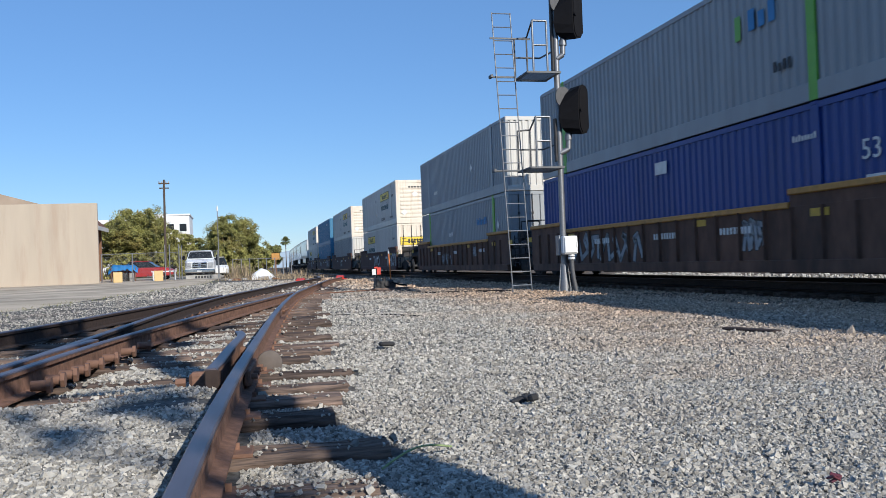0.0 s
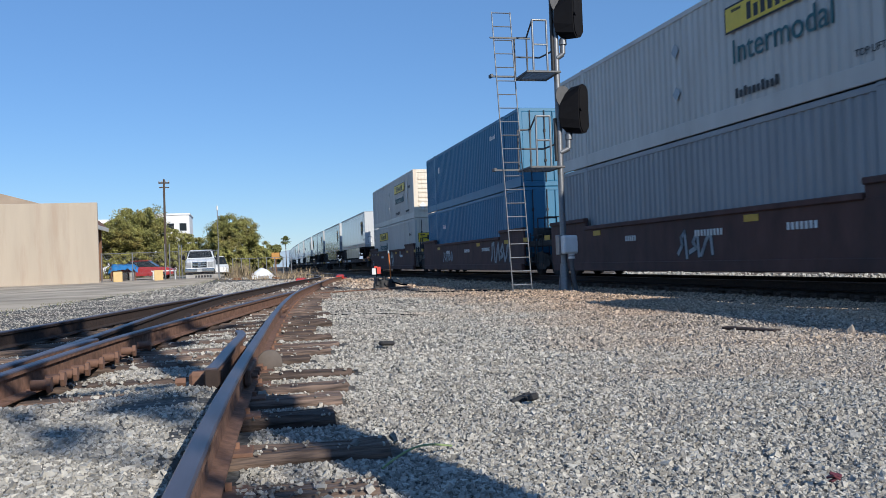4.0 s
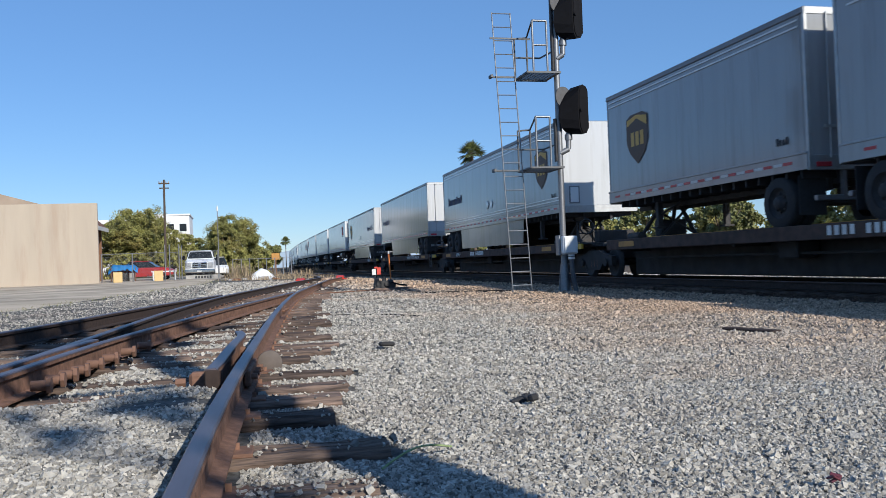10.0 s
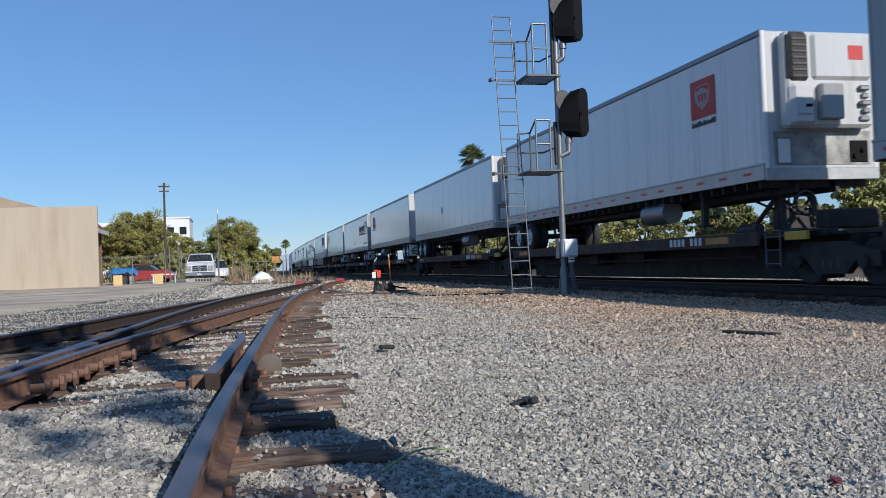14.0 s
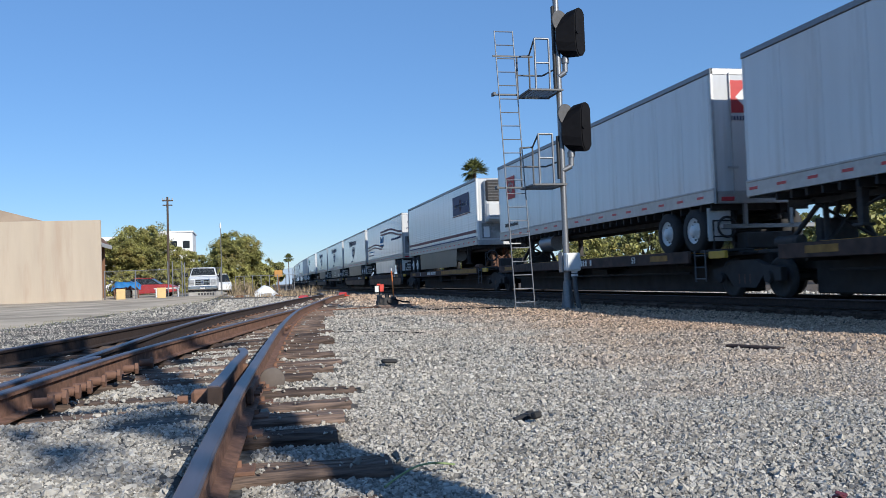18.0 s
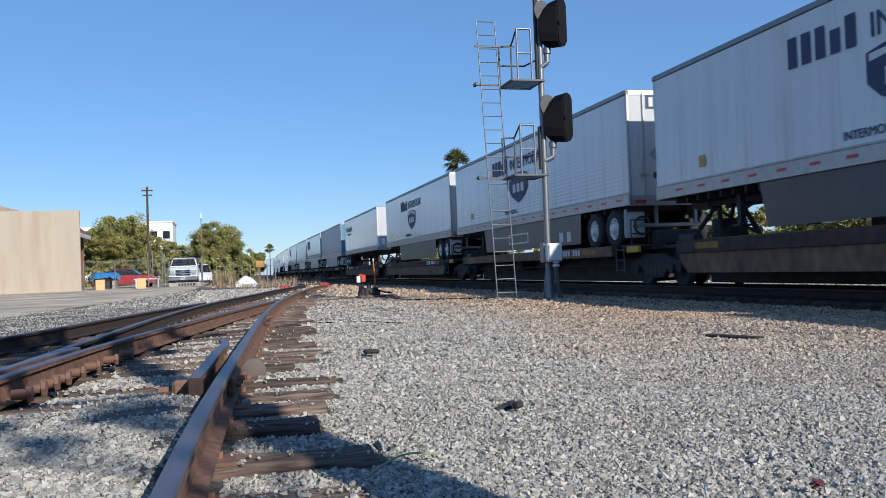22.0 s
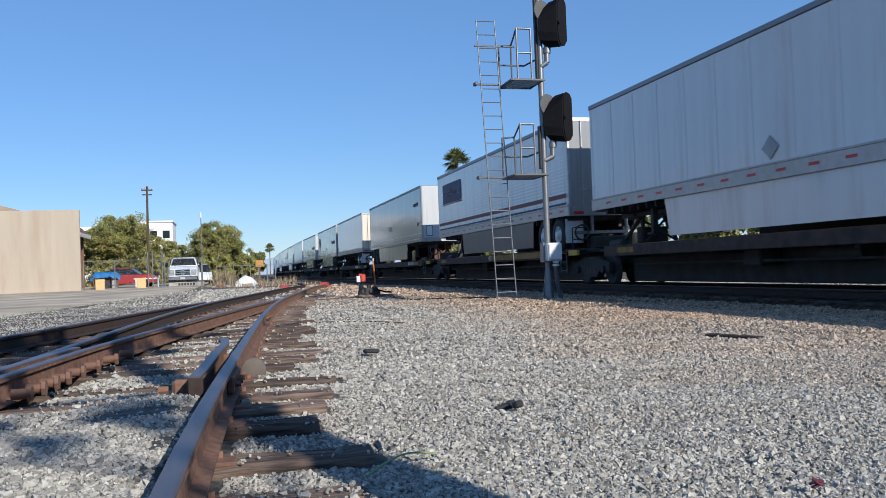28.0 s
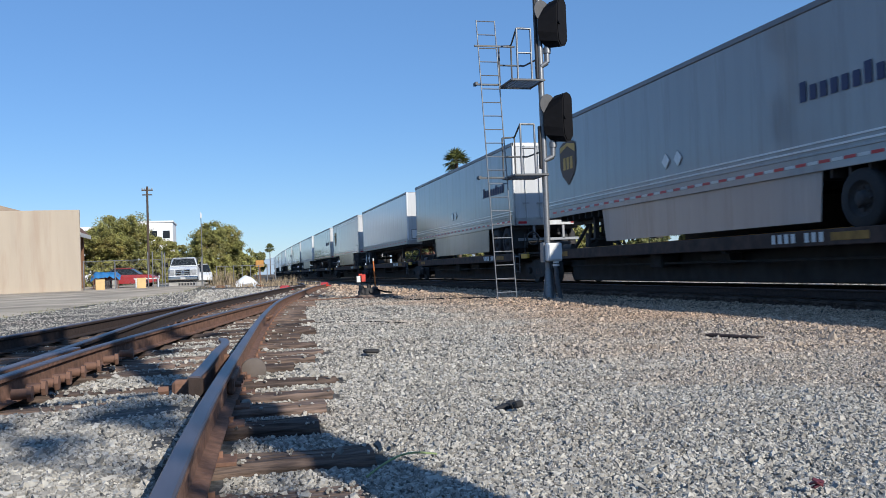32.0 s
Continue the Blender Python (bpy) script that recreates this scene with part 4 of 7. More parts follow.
def container(s, z, paint, near_end, label, marks=(), posts=None, L=16.15, H=2.896):
    """A 53-foot corrugated container, its foot z above the rail."""
    o = thing("freight_container", label, "container", "containers on the train")
    posts = posts or paint
    def shell(g):
        g.box(-HW + 0.05, 0.08, z + 0.1, HW - 0.05, L - 0.08, z + H - 0.06)
    part("shell", shared(("shell", z, L), shell), paint, o)
    for sd in (-1, 1):
        part("side_wall", shared(("side_wall", z, L, sd), lambda g: wall_ribs(g, L - 0.3, z + 0.34, z + H - 0.1, sd * (HW - 0.008), sd, y0=0.15)), paint, o, "corrugated steel side")
        part("bottom_rail", shared(("c_bottom", z, L, sd), lambda g: g.box(sd * (HW - 0.03) - 0.03, 0.1, z + 0.02, sd * (HW - 0.03) + 0.03, L - 0.1, z + 0.36, 0.01)), paint, o)
        part("top_rail", shared(("c_top", z, L, sd), lambda g: g.box(sd * (HW - 0.03) - 0.03, 0.1, z + H - 0.12, sd * (HW - 0.03) + 0.03, L - 0.1, z + H, 0.01)), paint, o)
        for y in (0.07, L - 0.07):
            part("corner_post", shared(("c_post", z, sd, y), lambda g: g.box(sd * (HW - 0.06) - 0.065, y - 0.07, z + 0.02, sd * (HW - 0.06) + 0.065, y + 0.07, z + H - 0.02, 0.015)), paint, o)
        for y in (2.05, L - 2.05):
            part("lifting_post", shared(("c_lift", z, sd, y), lambda g: g.box(sd * (HW - 0.02) - 0.03, y - 0.12, z + 0.02, sd * (HW - 0.02) + 0.026, y + 0.12, z + H, 0.01).box(sd * (HW - 0.07) - 0.09, y - 0.09, z + H - 0.06, sd * (HW - 0.07) + 0.09, y + 0.09, z + H + 0.012, 0.01)), posts, o)
    part("roof", shared(("c_roof", z, L), lambda g: [g.box(-HW + 0.06, 0.1 + i * (L - 0.2) / 30, z + H - 0.07, HW - 0.06, 0.1 + (i + 0.6) * (L - 0.2) / 30, z + H - 0.02, 0.01) for i in range(30)]), paint, o)
    if near_end == "ribs":
        e = part("end_wall", shared(("c_end", z), lambda g: g.box(-HW + 0.09, 0.03, z + 0.1, HW - 0.09, 0.08, z + H - 0.06, 0.01)), "cont_end", o, "off-white ribbed end wall")
        part("end_header", shared(("c_ehd", z), lambda g: g.box(-HW + 0.01, 0.0, z + H - 0.2, HW - 0.01, 0.08, z + H, 0.015)), "cont_end", e)
        part("end_sill", shared(("c_esl", z), lambda g: g.box(-HW + 0.01, 0.0, z, HW - 0.01, 0.08, z + 0.3, 0.015)), "cont_end", e)
        for sd in (-1, 1):
            part("end_post", shared(("c_epo", z, sd), lambda g: g.box(sd * (HW - 0.122) - 0.118, -0.004, z, sd * (HW - 0.122) + 0.118, 0.08, z + H - 0.004, 0.015)), "cont_end", e)
        part("hazard_diamond", shared(("c_haz", z), lambda g: g.prism([(0.0, z + 1.75), (0.2, z + 1.95), (0.0, z + 2.15), (-0.2, z + 1.95)], 1, -0.022, 0.0)), "ink_green" if int(s) == 120 else "box_white", e)
        for k in range(8):
            part("end_rib", shared(("c_rib", z, k), lambda g: g.prism([(-0.012, z + 0.42 + k * 0.27), (0.03, z + 0.38 + k * 0.27), (0.03, z + 0.56 + k * 0.27), (-0.012, z + 0.52 + k * 0.27)], 0, -HW + 0.3, HW - 0.3)), "cont_end", e)
        part("placard", shared(("c_plac", z), lambda g: g.box(0.72, -0.02, z + 0.52, 0.98, 0.04, z + 0.9, 0.01)), "box_white", e)
        part("placard", shared(("c_plac2", z), lambda g: g.prism([(-0.75, z + 0.52), (-0.97, z + 0.74), (-0.75, z + 0.96), (-0.53, z + 0.74)], 1, -0.02, 0.03)), "trailer_white", e)
        g = Geo()
        for i in range(5):
            g.box(-0.45 + i * 0.2, -0.016, z + H - 0.52, -0.3 + i * 0.2, -0.008, z + H - 0.42)
        part("lettering", g, "ink_black", e)
    elif near_end == "vribs":
        e = part("end_wall", shared(("c_vend", z), lambda g: g.box(-HW + 0.01, -0.004, z + H - 0.16, HW - 0.01, 0.08, z + H - 0.002, 0.015).box(-HW + 0.01, -0.004, z, HW - 0.01, 0.08, z + 0.22, 0.015).box(-HW + 0.1, 0.05, z + 0.1, HW - 0.1, 0.08, z + H - 0.1)), "cont_white", o, "off-white end wall with upright ribs")
        for k in range(9):
            part("end_rib", shared(("c_vrib", z, k), lambda g: g.prism([(-1.12 + k * 0.25, 0.052), (-1.09 + k * 0.25, 0.012), (-0.98 + k * 0.25, 0.012), (-0.95 + k * 0.25, 0.052)], 2, z + 0.22, z + H - 0.16)), "cont_white", e)
        part("lettering", text_mesh("53", 0.36), "ink_black", e, m=pose(0.42, 0.004, z + 1.3))
    else:
        body = "cont_end" if near_end == "white_doors" else paint
        for k in (-1, 1):
            x0, x1 = sorted((0.012 * k, (HW - 0.12) * k))
            d = part("end_door", shared(("c_door", z, k), lambda g: g.box(x0, 0.0, z + 0.2, x1, 0.06, z + H - 0.14, 0.012)), body, o)
            for x in (0.32, 0.88):
                part("lock_rod", shared(("c_rod", z, k, x), lambda g: g.cyl((x * k, -0.03, z + 0.16), (x * k, -0.03, z + H - 0.1), 0.02, 6).box(x * k - 0.04, -0.05, z + 0.9, x * k + 0.04, 0.0, z + 1.0, 0.01).box(x * k - 0.04, -0.05, z + 2.0, x * k + 0.04, 0.0, z + 2.1, 0.01)), "chassis", d)
        part("end_header", shared(("c_ehead", z), lambda g: g.box(-HW + 0.01, -0.004, z + H - 0.14, HW - 0.01, 0.08, z + H - 0.002, 0.015)), body, o)
        part("end_sill", shared(("c_esill", z), lambda g: g.box(-HW + 0.01, -0.004, z, HW - 0.01, 0.08, z + 0.2, 0.015)), body, o)
        if near_end == "white_doors":
            part("sign_border", Geo().box(-1.1, -0.009, z + 1.46, 1.1, -0.004, z + 2.02), "ink_black", o, "black sign border")
            part("door_sign", Geo().box(-1.08, -0.013, z + 1.48, 1.08, -0.006, z + 2.0), "sign_yellow", o, "yellow sign film")
            for i in range(6):
                part("letter_bar", shared(("sign_bar", z), lambda g: g.box(0, -0.02, z + 1.6, 0.115, -0.014, z + 1.88)), "ink_black", o, m=pose(-0.56 + i * 0.19, 0, 0))
            part("sign_rule", Geo().box(-0.98, -0.02, z + 1.86, -0.7, -0.014, z + 1.91), "ink_black", o)
            part("sign_rule", Geo().box(0.7, -0.02, z + 1.57, 0.98, -0.014, z + 1.62), "ink_black", o)
    for mk in marks:
        mark(o, *mk)
    MOVING.append((o, s))
    return o


def graffiti(car, y, z, w, h, seed, material="graffiti"):
    """Spray-painted scrawl as thick bent strokes."""
    r = random.Random(seed)
    letters = []
    x = -1.504
    k = max(3, int(w / (h * 0.75)))
    for i in range(k):
        a = y + w * i / k
        cw = w / k
        pts = [(a + cw * r.uniform(0, 0.2), z + h * r.uniform(0, 0.15)), (a + cw * r.uniform(0.1, 0.5), z + h * r.uniform(0.75, 1)), (a + cw * r.uniform(0.5, 0.9), z + h * r.uniform(0.5, 0.95)),
               (a + cw * r.uniform(0.3, 0.7), z + h * r.uniform(0.3, 0.6)), (a + cw * r.uniform(0.7, 1.05), z + h * r.uniform(0, 0.25))]
        letters.append(pts)
    for name, col, xx, t in (("graffiti_outline", "ink_black", x, h * 0.125), ("graffiti", material, x - 0.004, h * 0.085)):
        g = Geo()
        for pts in letters:
            for (a0, b0), (a1, b1) in zip(pts, pts[1:]):
                d = Vector((a1 - a0, b1 - b0)).normalized()
                nx, ny = -d.y * t, d.x * t
                a0, b0, a1, b1 = a0 - d.x * t * 0.6, b0 - d.y * t * 0.6, a1 + d.x * t * 0.6, b1 + d.y * t * 0.6
                g.add([(xx, a0 + nx, b0 + ny), (xx, a0 - nx, b0 - ny), (xx, a1 - nx, b1 - ny), (xx, a1 + nx, b1 + ny)], [(0, 1, 2, 3)])
        tagged(part(name, g, col, car, "sprayed graffiti"), kind="stuff")


def well_car(s0, s1, y0, y1, ribbed, tags=(), near_truck=True, far_truck=True):
    """A well car unit reaching from s0 to s1; its well holds a container from y0 to y1 in its own space."""
    L = s1 - s0
    paint = "car_rust" if ribbed else "car_brown"
    o = thing("well_car", "rusty ribbed-side container well car with graffiti" if ribbed else "brown smooth-sided container well car with graffiti", "railcar", "cars of the train")
    for sd in (-1, 1):
        def sill(g):
            x = sd * 1.45
            g.box(x - 0.05, y0 - 0.35, 0.42, x + 0.05, y1 + 0.35, 1.42, 0.015)
            g.box(x - 0.09, y0 - 0.35, 0.2, x + 0.06, y1 + 0.35, 0.44, 0.015)
            for a, b in ((y0 - 0.55, y0 + 2.3), (y1 - 2.3, y1 + 0.55)):
                g.box(x - 0.045, a, 0.42, x + 0.045, b, 1.66, 0.015)
        w = part("side_sill", shared(("side_sill", L, y0, sd), sill), paint, o, "steel side sill")
        part("top_chord", shared(("top_chord", L, y0, sd), lambda g: g.box(sd * 1.45 - 0.1, y0 + 2.3, 1.38, sd * 1.45 + 0.06, y1 - 2.3, 1.5, 0.02).box(sd * 1.45 - 0.1, y0 - 0.55, 1.62, sd * 1.45 + 0.07, y0 + 2.3, 1.74, 0.02).box(sd * 1.45 - 0.1, y1 - 2.3, 1.62, sd * 1.45 + 0.07, y1 + 0.55, 1.74, 0.02)), "orange" if ribbed else paint, w)
        if ribbed and sd < 0:
            for i in range(int((y1 - y0) / 0.85)):
                part("stiffener", shared("stiffener", lambda g: g.prism([(-1.565, 0.0), (-1.49, -0.05), (-1.49, 0.05)], 2, 0.44, 1.4).box(-1.56, -0.02, 0.44, -1.48, 0.02, 1.4)), "car_rust", w, m=pose(0, y0 + 0.5 + i * 0.85, 0))
    for i in range(7):
        part("floor_beam", shared("floor_beam", lambda g: g.box(-1.4, 0, 0.18, 1.4, 0.45, 0.345, 0.01)), "car_black", o, m=pose(0, y0 + 0.1 + min(i * 2.6, y1 - y0 - 0.6), 0))
    for k, (a, b, on) in enumerate(((0.0, y0 - 0.35, near_truck), (y1 + 0.35, L, far_truck))):
        if b - a < 0.3:
            continue
        part("end_platform", shared(("end_platform", round(a, 2), round(b, 2)), lambda g: g.box(-1.35, a + 0.05, 1.02, 1.35, b, 1.22, 0.02).box(-0.35, a, 0.7, 0.35, b, 1.05, 0.03).box(-1.3, a + 0.05 if not k else b - 0.25, 1.2, 1.3, (a + 0.25) if not k else b - 0.05, 1.3, 0.01)), "car_black", o)
        ye = a + 0.35 if k == 0 else b - 0.35
        for sx in (-1, 1):
            part("hand_rail", shared(("w_rail", round(ye, 2), sx), lambda g: g.pipe([(sx * 1.3, ye, 1.2), (sx * 1.3, ye, 2.0), (sx * 0.6, ye, 2.0), (sx * 0.6, ye, 1.2)], 0.022, 6).pipe([(sx * 1.3, ye, 1.6), (sx * 0.6, ye, 1.6)], 0.02, 6)), "car_black", o)
        part("air_tank", shared(("w_tank", round(ye, 2), k), lambda g: g.cyl((-1.15, ye + (0.75 if not k else -0.75), 1.5), (0.1, ye + (0.75 if not k else -0.75), 1.5), 0.2, 14)), "car_black", o)
        part("side_ladder", shared(("w_rungs", round(ye, 2)), lambda g: [g.pipe([(-1.5, ye - 0.25, 0.5 + i * 0.3), (-1.5, ye + 0.25, 0.5 + i * 0.3)], 0.015, 6) for i in range(4)] and g.pipe([(-1.5, ye - 0.25, 0.4), (-1.5, ye - 0.25, 1.5)], 0.02, 6).pipe([(-1.5, ye + 0.25, 0.4), (-1.5, ye + 0.25, 1.5)], 0.02, 6)), "car_black", o)
        part("brake_wheel", shared(("w_brake", round(ye, 2)), lambda g: g.turn([(-0.02, 0.25), (0.0, 0.28), (0.02, 0.25), (0.0, 0.22), (-0.02, 0.25)], (-0.2, ye, 1.75), 0, 18).cyl((-0.2, ye, 1.75), (-0.1, ye, 1.75), 0.05, 8).box(-0.12, ye - 0.15, 1.2, 0.2, ye + 0.15, 2.0, 0.03)), "car_black", o)
        part("reflector", shared(("w_refl", round(ye, 2)), lambda g: g.box(-1.516, ye + (0.5 if not k else -1.0), 1.2, -1.504, ye + (1.0 if not k else -0.5), 1.36)), "yellow", o, "yellow reflector")
        if on:
            bogie(o, (a + b) / 2)
    for t in tags:
        if isinstance(t[0], str):
            word, ya, za, cap, st = t
            part("graffiti_outline", text_mesh(word, cap * 1.4, 0.002, 0, st, cap * 0.1), "ink_black", o, "dark outline of graffiti", pose(-1.503, ya, za, 0, 0, -90))
            part("graffiti", text_mesh(word, cap * 1.4, 0.002, 0, st, cap * 0.045), "graffiti", o, "pale sprayed graffiti word", pose(-1.509, ya, za, 0, 0, -90))
        else:
            graffiti(o, *t)
    r = random.Random(int(s0 * 7))
    for k in range(3):
        g = Geo()
        ya = y0 + 2.8 + k * 3.6 + r.uniform(0, 1)
        for i in range(r.randint(5, 9)):
            g.box(-1.514, ya + i * 0.13, 0.98, -1.506, ya + i * 0.13 + 0.08, 1.12)
        part("stencil", g, "ink_white", o)
    for yk in (y0 + 1.2, y0 + 5.2, y1 - 3.4):
        part("reflector", shared("well_reflector", lambda g: g.box(-1.516, 0, 1.2, -1.506, 0.5, 1.34)), "yellow", o, "yellow reflector", pose(0, yk, 0))
    MOVING.append((o, s0))
    return o


def spine_car(s0, s1, words=(), hitch=1.3, hitch2=None):
    """One platform of an articulated spine car from s0 to s1, with its truck at the leading joint."""
    L = round(s1 - s0, 2)
    o = thing("spine_car", "grimy black and yellow flat spine car carrying trailers", "railcar", "cars of the train")
    part("centre_sill", shared(("centre_sill", L), lambda g: g.box(-0.45, 1.5, 0.085, 0.45, L - 1.5, 0.98, 0.03).box(-0.34, 0.1, 0.55, 0.34, L - 0.1, 0.97, 0.03)), "car_black", o)
    part("deck", shared(("deck", L), lambda g: g.box(-1.32, 1.9, 0.9, 1.32, L - 1.9, 1.0, 0.015).box(-0.9, 0.3, 0.92, 0.9, L - 0.3, 1.0, 0.015)), "car_black", o)
    for sd in (-1, 1):
        part("side_channel", shared(("side_channel", L, sd), lambda g: g.box(sd * 1.36 - 0.045, 1.7, 0.78, sd * 1.36 + 0.045, L - 1.7, 1.06, 0.012)), "deck_tan" if 400 < s0 < 423 or 443 < s0 < 462 else "deck_brown", o, "worn deck edge")
        if 366 < s0 < 400 or 423 < s0 < 444:
            part("side_sill", shared(("deep_sill", L, sd), lambda g: g.prism([(2.1, 0.34), (L - 2.1, 0.34), (L - 1.75, 0.62), (L - 1.75, 0.79), (1.75, 0.79), (1.75, 0.62)], 0, sd * 1.33 - 0.03, sd * 1.33 + 0.03)), "deck_tan", o, "deep rusty side sill")
        if 350 < s0 < 366 or 514 < s0 < 534:
            part("deck_stripe", shared(("deck_stripe", sd), lambda g: g.box(sd * 1.36 - 0.052, 1.75, 0.84, sd * 1.36 + 0.052, 8.7, 1.03, 0.006)), "deck_yellow", o, "worn yellow stripe on the deck edge")
        for ya in (1.7, L - 4.4):
            part("side_marking", shared(("side_marking", sd), lambda g: g.box(sd * 1.36 - 0.05, 0, 0.86, sd * 1.36 + 0.05, 0.9, 1.0, 0.004)), "deck_yellow" if s0 > 290 else "orange", o, "faded yellow stripe", pose(0, ya + 1.0, 0))
    part("wheel_guide", shared(("wheel_guide", L), lambda g: g.box(-0.72, 2.0, 0.99, -0.66, L - 2.0, 1.1, 0.01).box(0.66, 2.0, 0.99, 0.72, L - 2.0, 1.1, 0.01)), "orange", o)
    part("brake_gear", shared(("brake_gear", L), lambda g: g.cyl((-0.75, L * 0.4, 0.66), (-0.75, L * 0.4 + 1.1, 0.66), 0.16, 12).box(-1.0, L * 0.55, 0.45, -0.5, L * 0.55 + 0.6, 0.8, 0.03).pipe([(-0.9, 2.5, 0.55), (-0.9, L - 2.5, 0.55)], 0.03, 6)), "car_black", o)
    for i in range(4):
        part("cross_bearer", shared("cross_bearer", lambda g: g.box(-1.33, -0.06, 0.72, 1.33, 0.06, 0.92, 0.02)), "car_black", o, m=pose(0, 2.4 + i * (L - 4.8) / 3, 0))
    for h in (hitch, hitch2):
        if h is None:
            continue
        part("trailer_hitch", shared("trailer_hitch", lambda g: g.pipe([(-0.55, -0.45, 1.0), (-0.25, 0, 2.02)], 0.06, 8).pipe([(0.55, -0.45, 1.0), (0.25, 0, 2.02)], 0.06, 8).pipe([(-0.5, 0.95, 1.0), (-0.2, 0.1, 1.95)], 0.055, 8).pipe([(0.5, 0.95, 1.0), (0.2, 0.1, 1.95)], 0.055, 8).box(-0.5, -0.35, 1.94, 0.5, 0.45, 2.045, 0.03).box(-0.7, -0.6, 0.99, 0.7, -0.3, 1.12, 0.02).box(-0.42, -0.1, 1.0, 0.42, 0.12, 1.55, 0.03).pipe([(-0.6, -0.5, 1.05), (0.55, 0.0, 1.9)], 0.035, 6).pipe([(0.6, -0.5, 1.05), (-0.55, 0.0, 1.9)], 0.035, 6).cyl((-0.95, -0.2, 1.12), (-0.95, 0.5, 1.12), 0.12, 10)), "car_rust" if int(s0) % 3 == 0 else "chassis", o, "steel trailer hitch stand", pose(0, h, 0))
    part("end_railing", shared("end_railing", lambda g: g.pipe([(-1.2, 0.9, 1.0), (-1.2, 0.9, 1.7), (-0.7, 0.9, 1.7), (-0.7, 0.9, 1.0)], 0.02, 6).pipe([(-1.2, 0.9, 1.35), (-0.7, 0.9, 1.35)], 0.018, 6).turn([(-0.02, 0.22), (0.0, 0.25), (0.02, 0.22), (0.0, 0.19), (-0.02, 0.22)], (-0.95, 0.75, 1.55), 1, 16)), "chassis", o)
    part("end_platform", shared("spine_platform", lambda g: g.box(-1.3, 0.45, 1.0, -0.5, 1.35, 1.06, 0.01).box(-0.62, 0.55, 1.05, 0.55, 0.95, 1.42, 0.03)), "car_black", o, "dark step platform")
    part("end_ladder", shared("spine_ladder", lambda g: [g.pipe([(-1.4, 0.95, 0.42 + i * 0.26), (-1.4, 1.4, 0.42 + i * 0.26)], 0.016, 6) for i in range(3)] and g.pipe([(-1.4, 0.95, 0.36), (-1.4, 0.95, 1.05)], 0.02, 6).pipe([(-1.4, 1.4, 0.36), (-1.4, 1.4, 1.05)], 0.02, 6)), "galv_dull", o, "pale corner ladder")
    part("yellow_block", shared("yellow_block", lambda g: g.box(-1.38, 0.2, 0.86, -1.3, 0.85, 1.02, 0.01)), "yellow", o, "yellow end marking")
    bogie(o, 0.0)
    for at, w in words or [(5.2, 1.5)]:
        if isinstance(w, str):
            part("lettering", text_mesh(w, 0.235), "ink_white", o, m=pose(-1.413, at, 0.85, 0, 0, -90))
        else:
            g = Geo()
            k = round(w / 0.19)
            for i in range(k):
                if i == 4:
                    continue
                a = at - i * w / k
                g.box(-1.413, a - 0.11, 0.85, -1.404, a, 1.02)
            tagged(part("stencil", g, "ink_white", o), kind="stuff")
    MOVING.append((o, s0))
    return o


# double-stacked containers, from the head of the clip backwards
JB = "off-white corrugated container with yellow sign"
def jb_marks(z, y_sign, big):
    k = 1.0 if big else 0.8
    return (("plate", y_sign, z + 1.88, 3.65, 0.56, "ink_black"), ("film", y_sign + 0.04, z + 1.92, 3.57, 0.48, "sign_yellow"), ("film", y_sign + 0.25, z + 1.96, 0.35, 0.06, "ink_black"), ("film", y_sign + 3.05, z + 2.28, 0.35, 0.06, "ink_black"), ("bars", y_sign + 0.8, z + 1.99, 2.1, 0.34, "ink_black"),
            ("words", y_sign + 3.45, z + 1.22, 1.0, 0.53, "ink_teal", "Intermodal"), ("bars", abs(y_sign - 7.4), z + 0.5, 1.5, 0.2, "ink_black"), ("bars", 1.0, z + 1.9, 0.7, 0.16, "ink_black"),
            ("diamond", y_sign + 5.6, z + 1.9, 0.35, 0.35, "trailer_grey"), ("diamond", y_sign + 5.6, z + 0.9, 0.35, 0.35, "trailer_grey"), ("words", 2.6, z + 0.5, 1.0, 0.13, "ink_black", "TOP LIFT ONLY"))


Z1, Z2 = 0.35, 3.262
# unseen loaded car ahead, added so the train's shadow carries on
well_car(-14.7, 9.8, 2.0, 18.5, True)
container(-12.6, Z1, "cont_blue", "doors", "royal blue corrugated container low in a well car")
container(-12.6, Z2, "cont_grey", "doors", "grey corrugated container stacked on a blue one", posts="green")
# A
well_car(9.8, 29.45, 1.64, 17.79, True, ((9.9, 0.5, 4.6, 0.8, 1), (4.7, 0.66, 0.8, 0.6, 2)))
container(11.15, Z1, "cont_blue", "doors", "royal blue corrugated container low in a well car", (("words", 0.9, Z1 + 1.72, 1.0, 0.36, "ink_white", "53"), ("plate", 0.2, Z1 + 1.1, 0.6, 0.36, "ink_white"), ("bars", 2.0, Z1 + 2.25, 0.7, 0.12, "ink_white"), ("plate", 7.5, Z1 + 2.22, 0.6, 0.3, "ink_white")))
container(11.15, Z2, "cont_grey", "doors", "grey corrugated container with lime green posts", (("bars", 3.0, Z2 + 1.75, 1.0, 0.42, "ink_blue"), ("plate", 4.2, Z2 + 1.65, 0.2, 0.5, "green"), ("bars", 2.6, Z2 + 0.75, 0.6, 0.2, "ink_black")), posts="green")
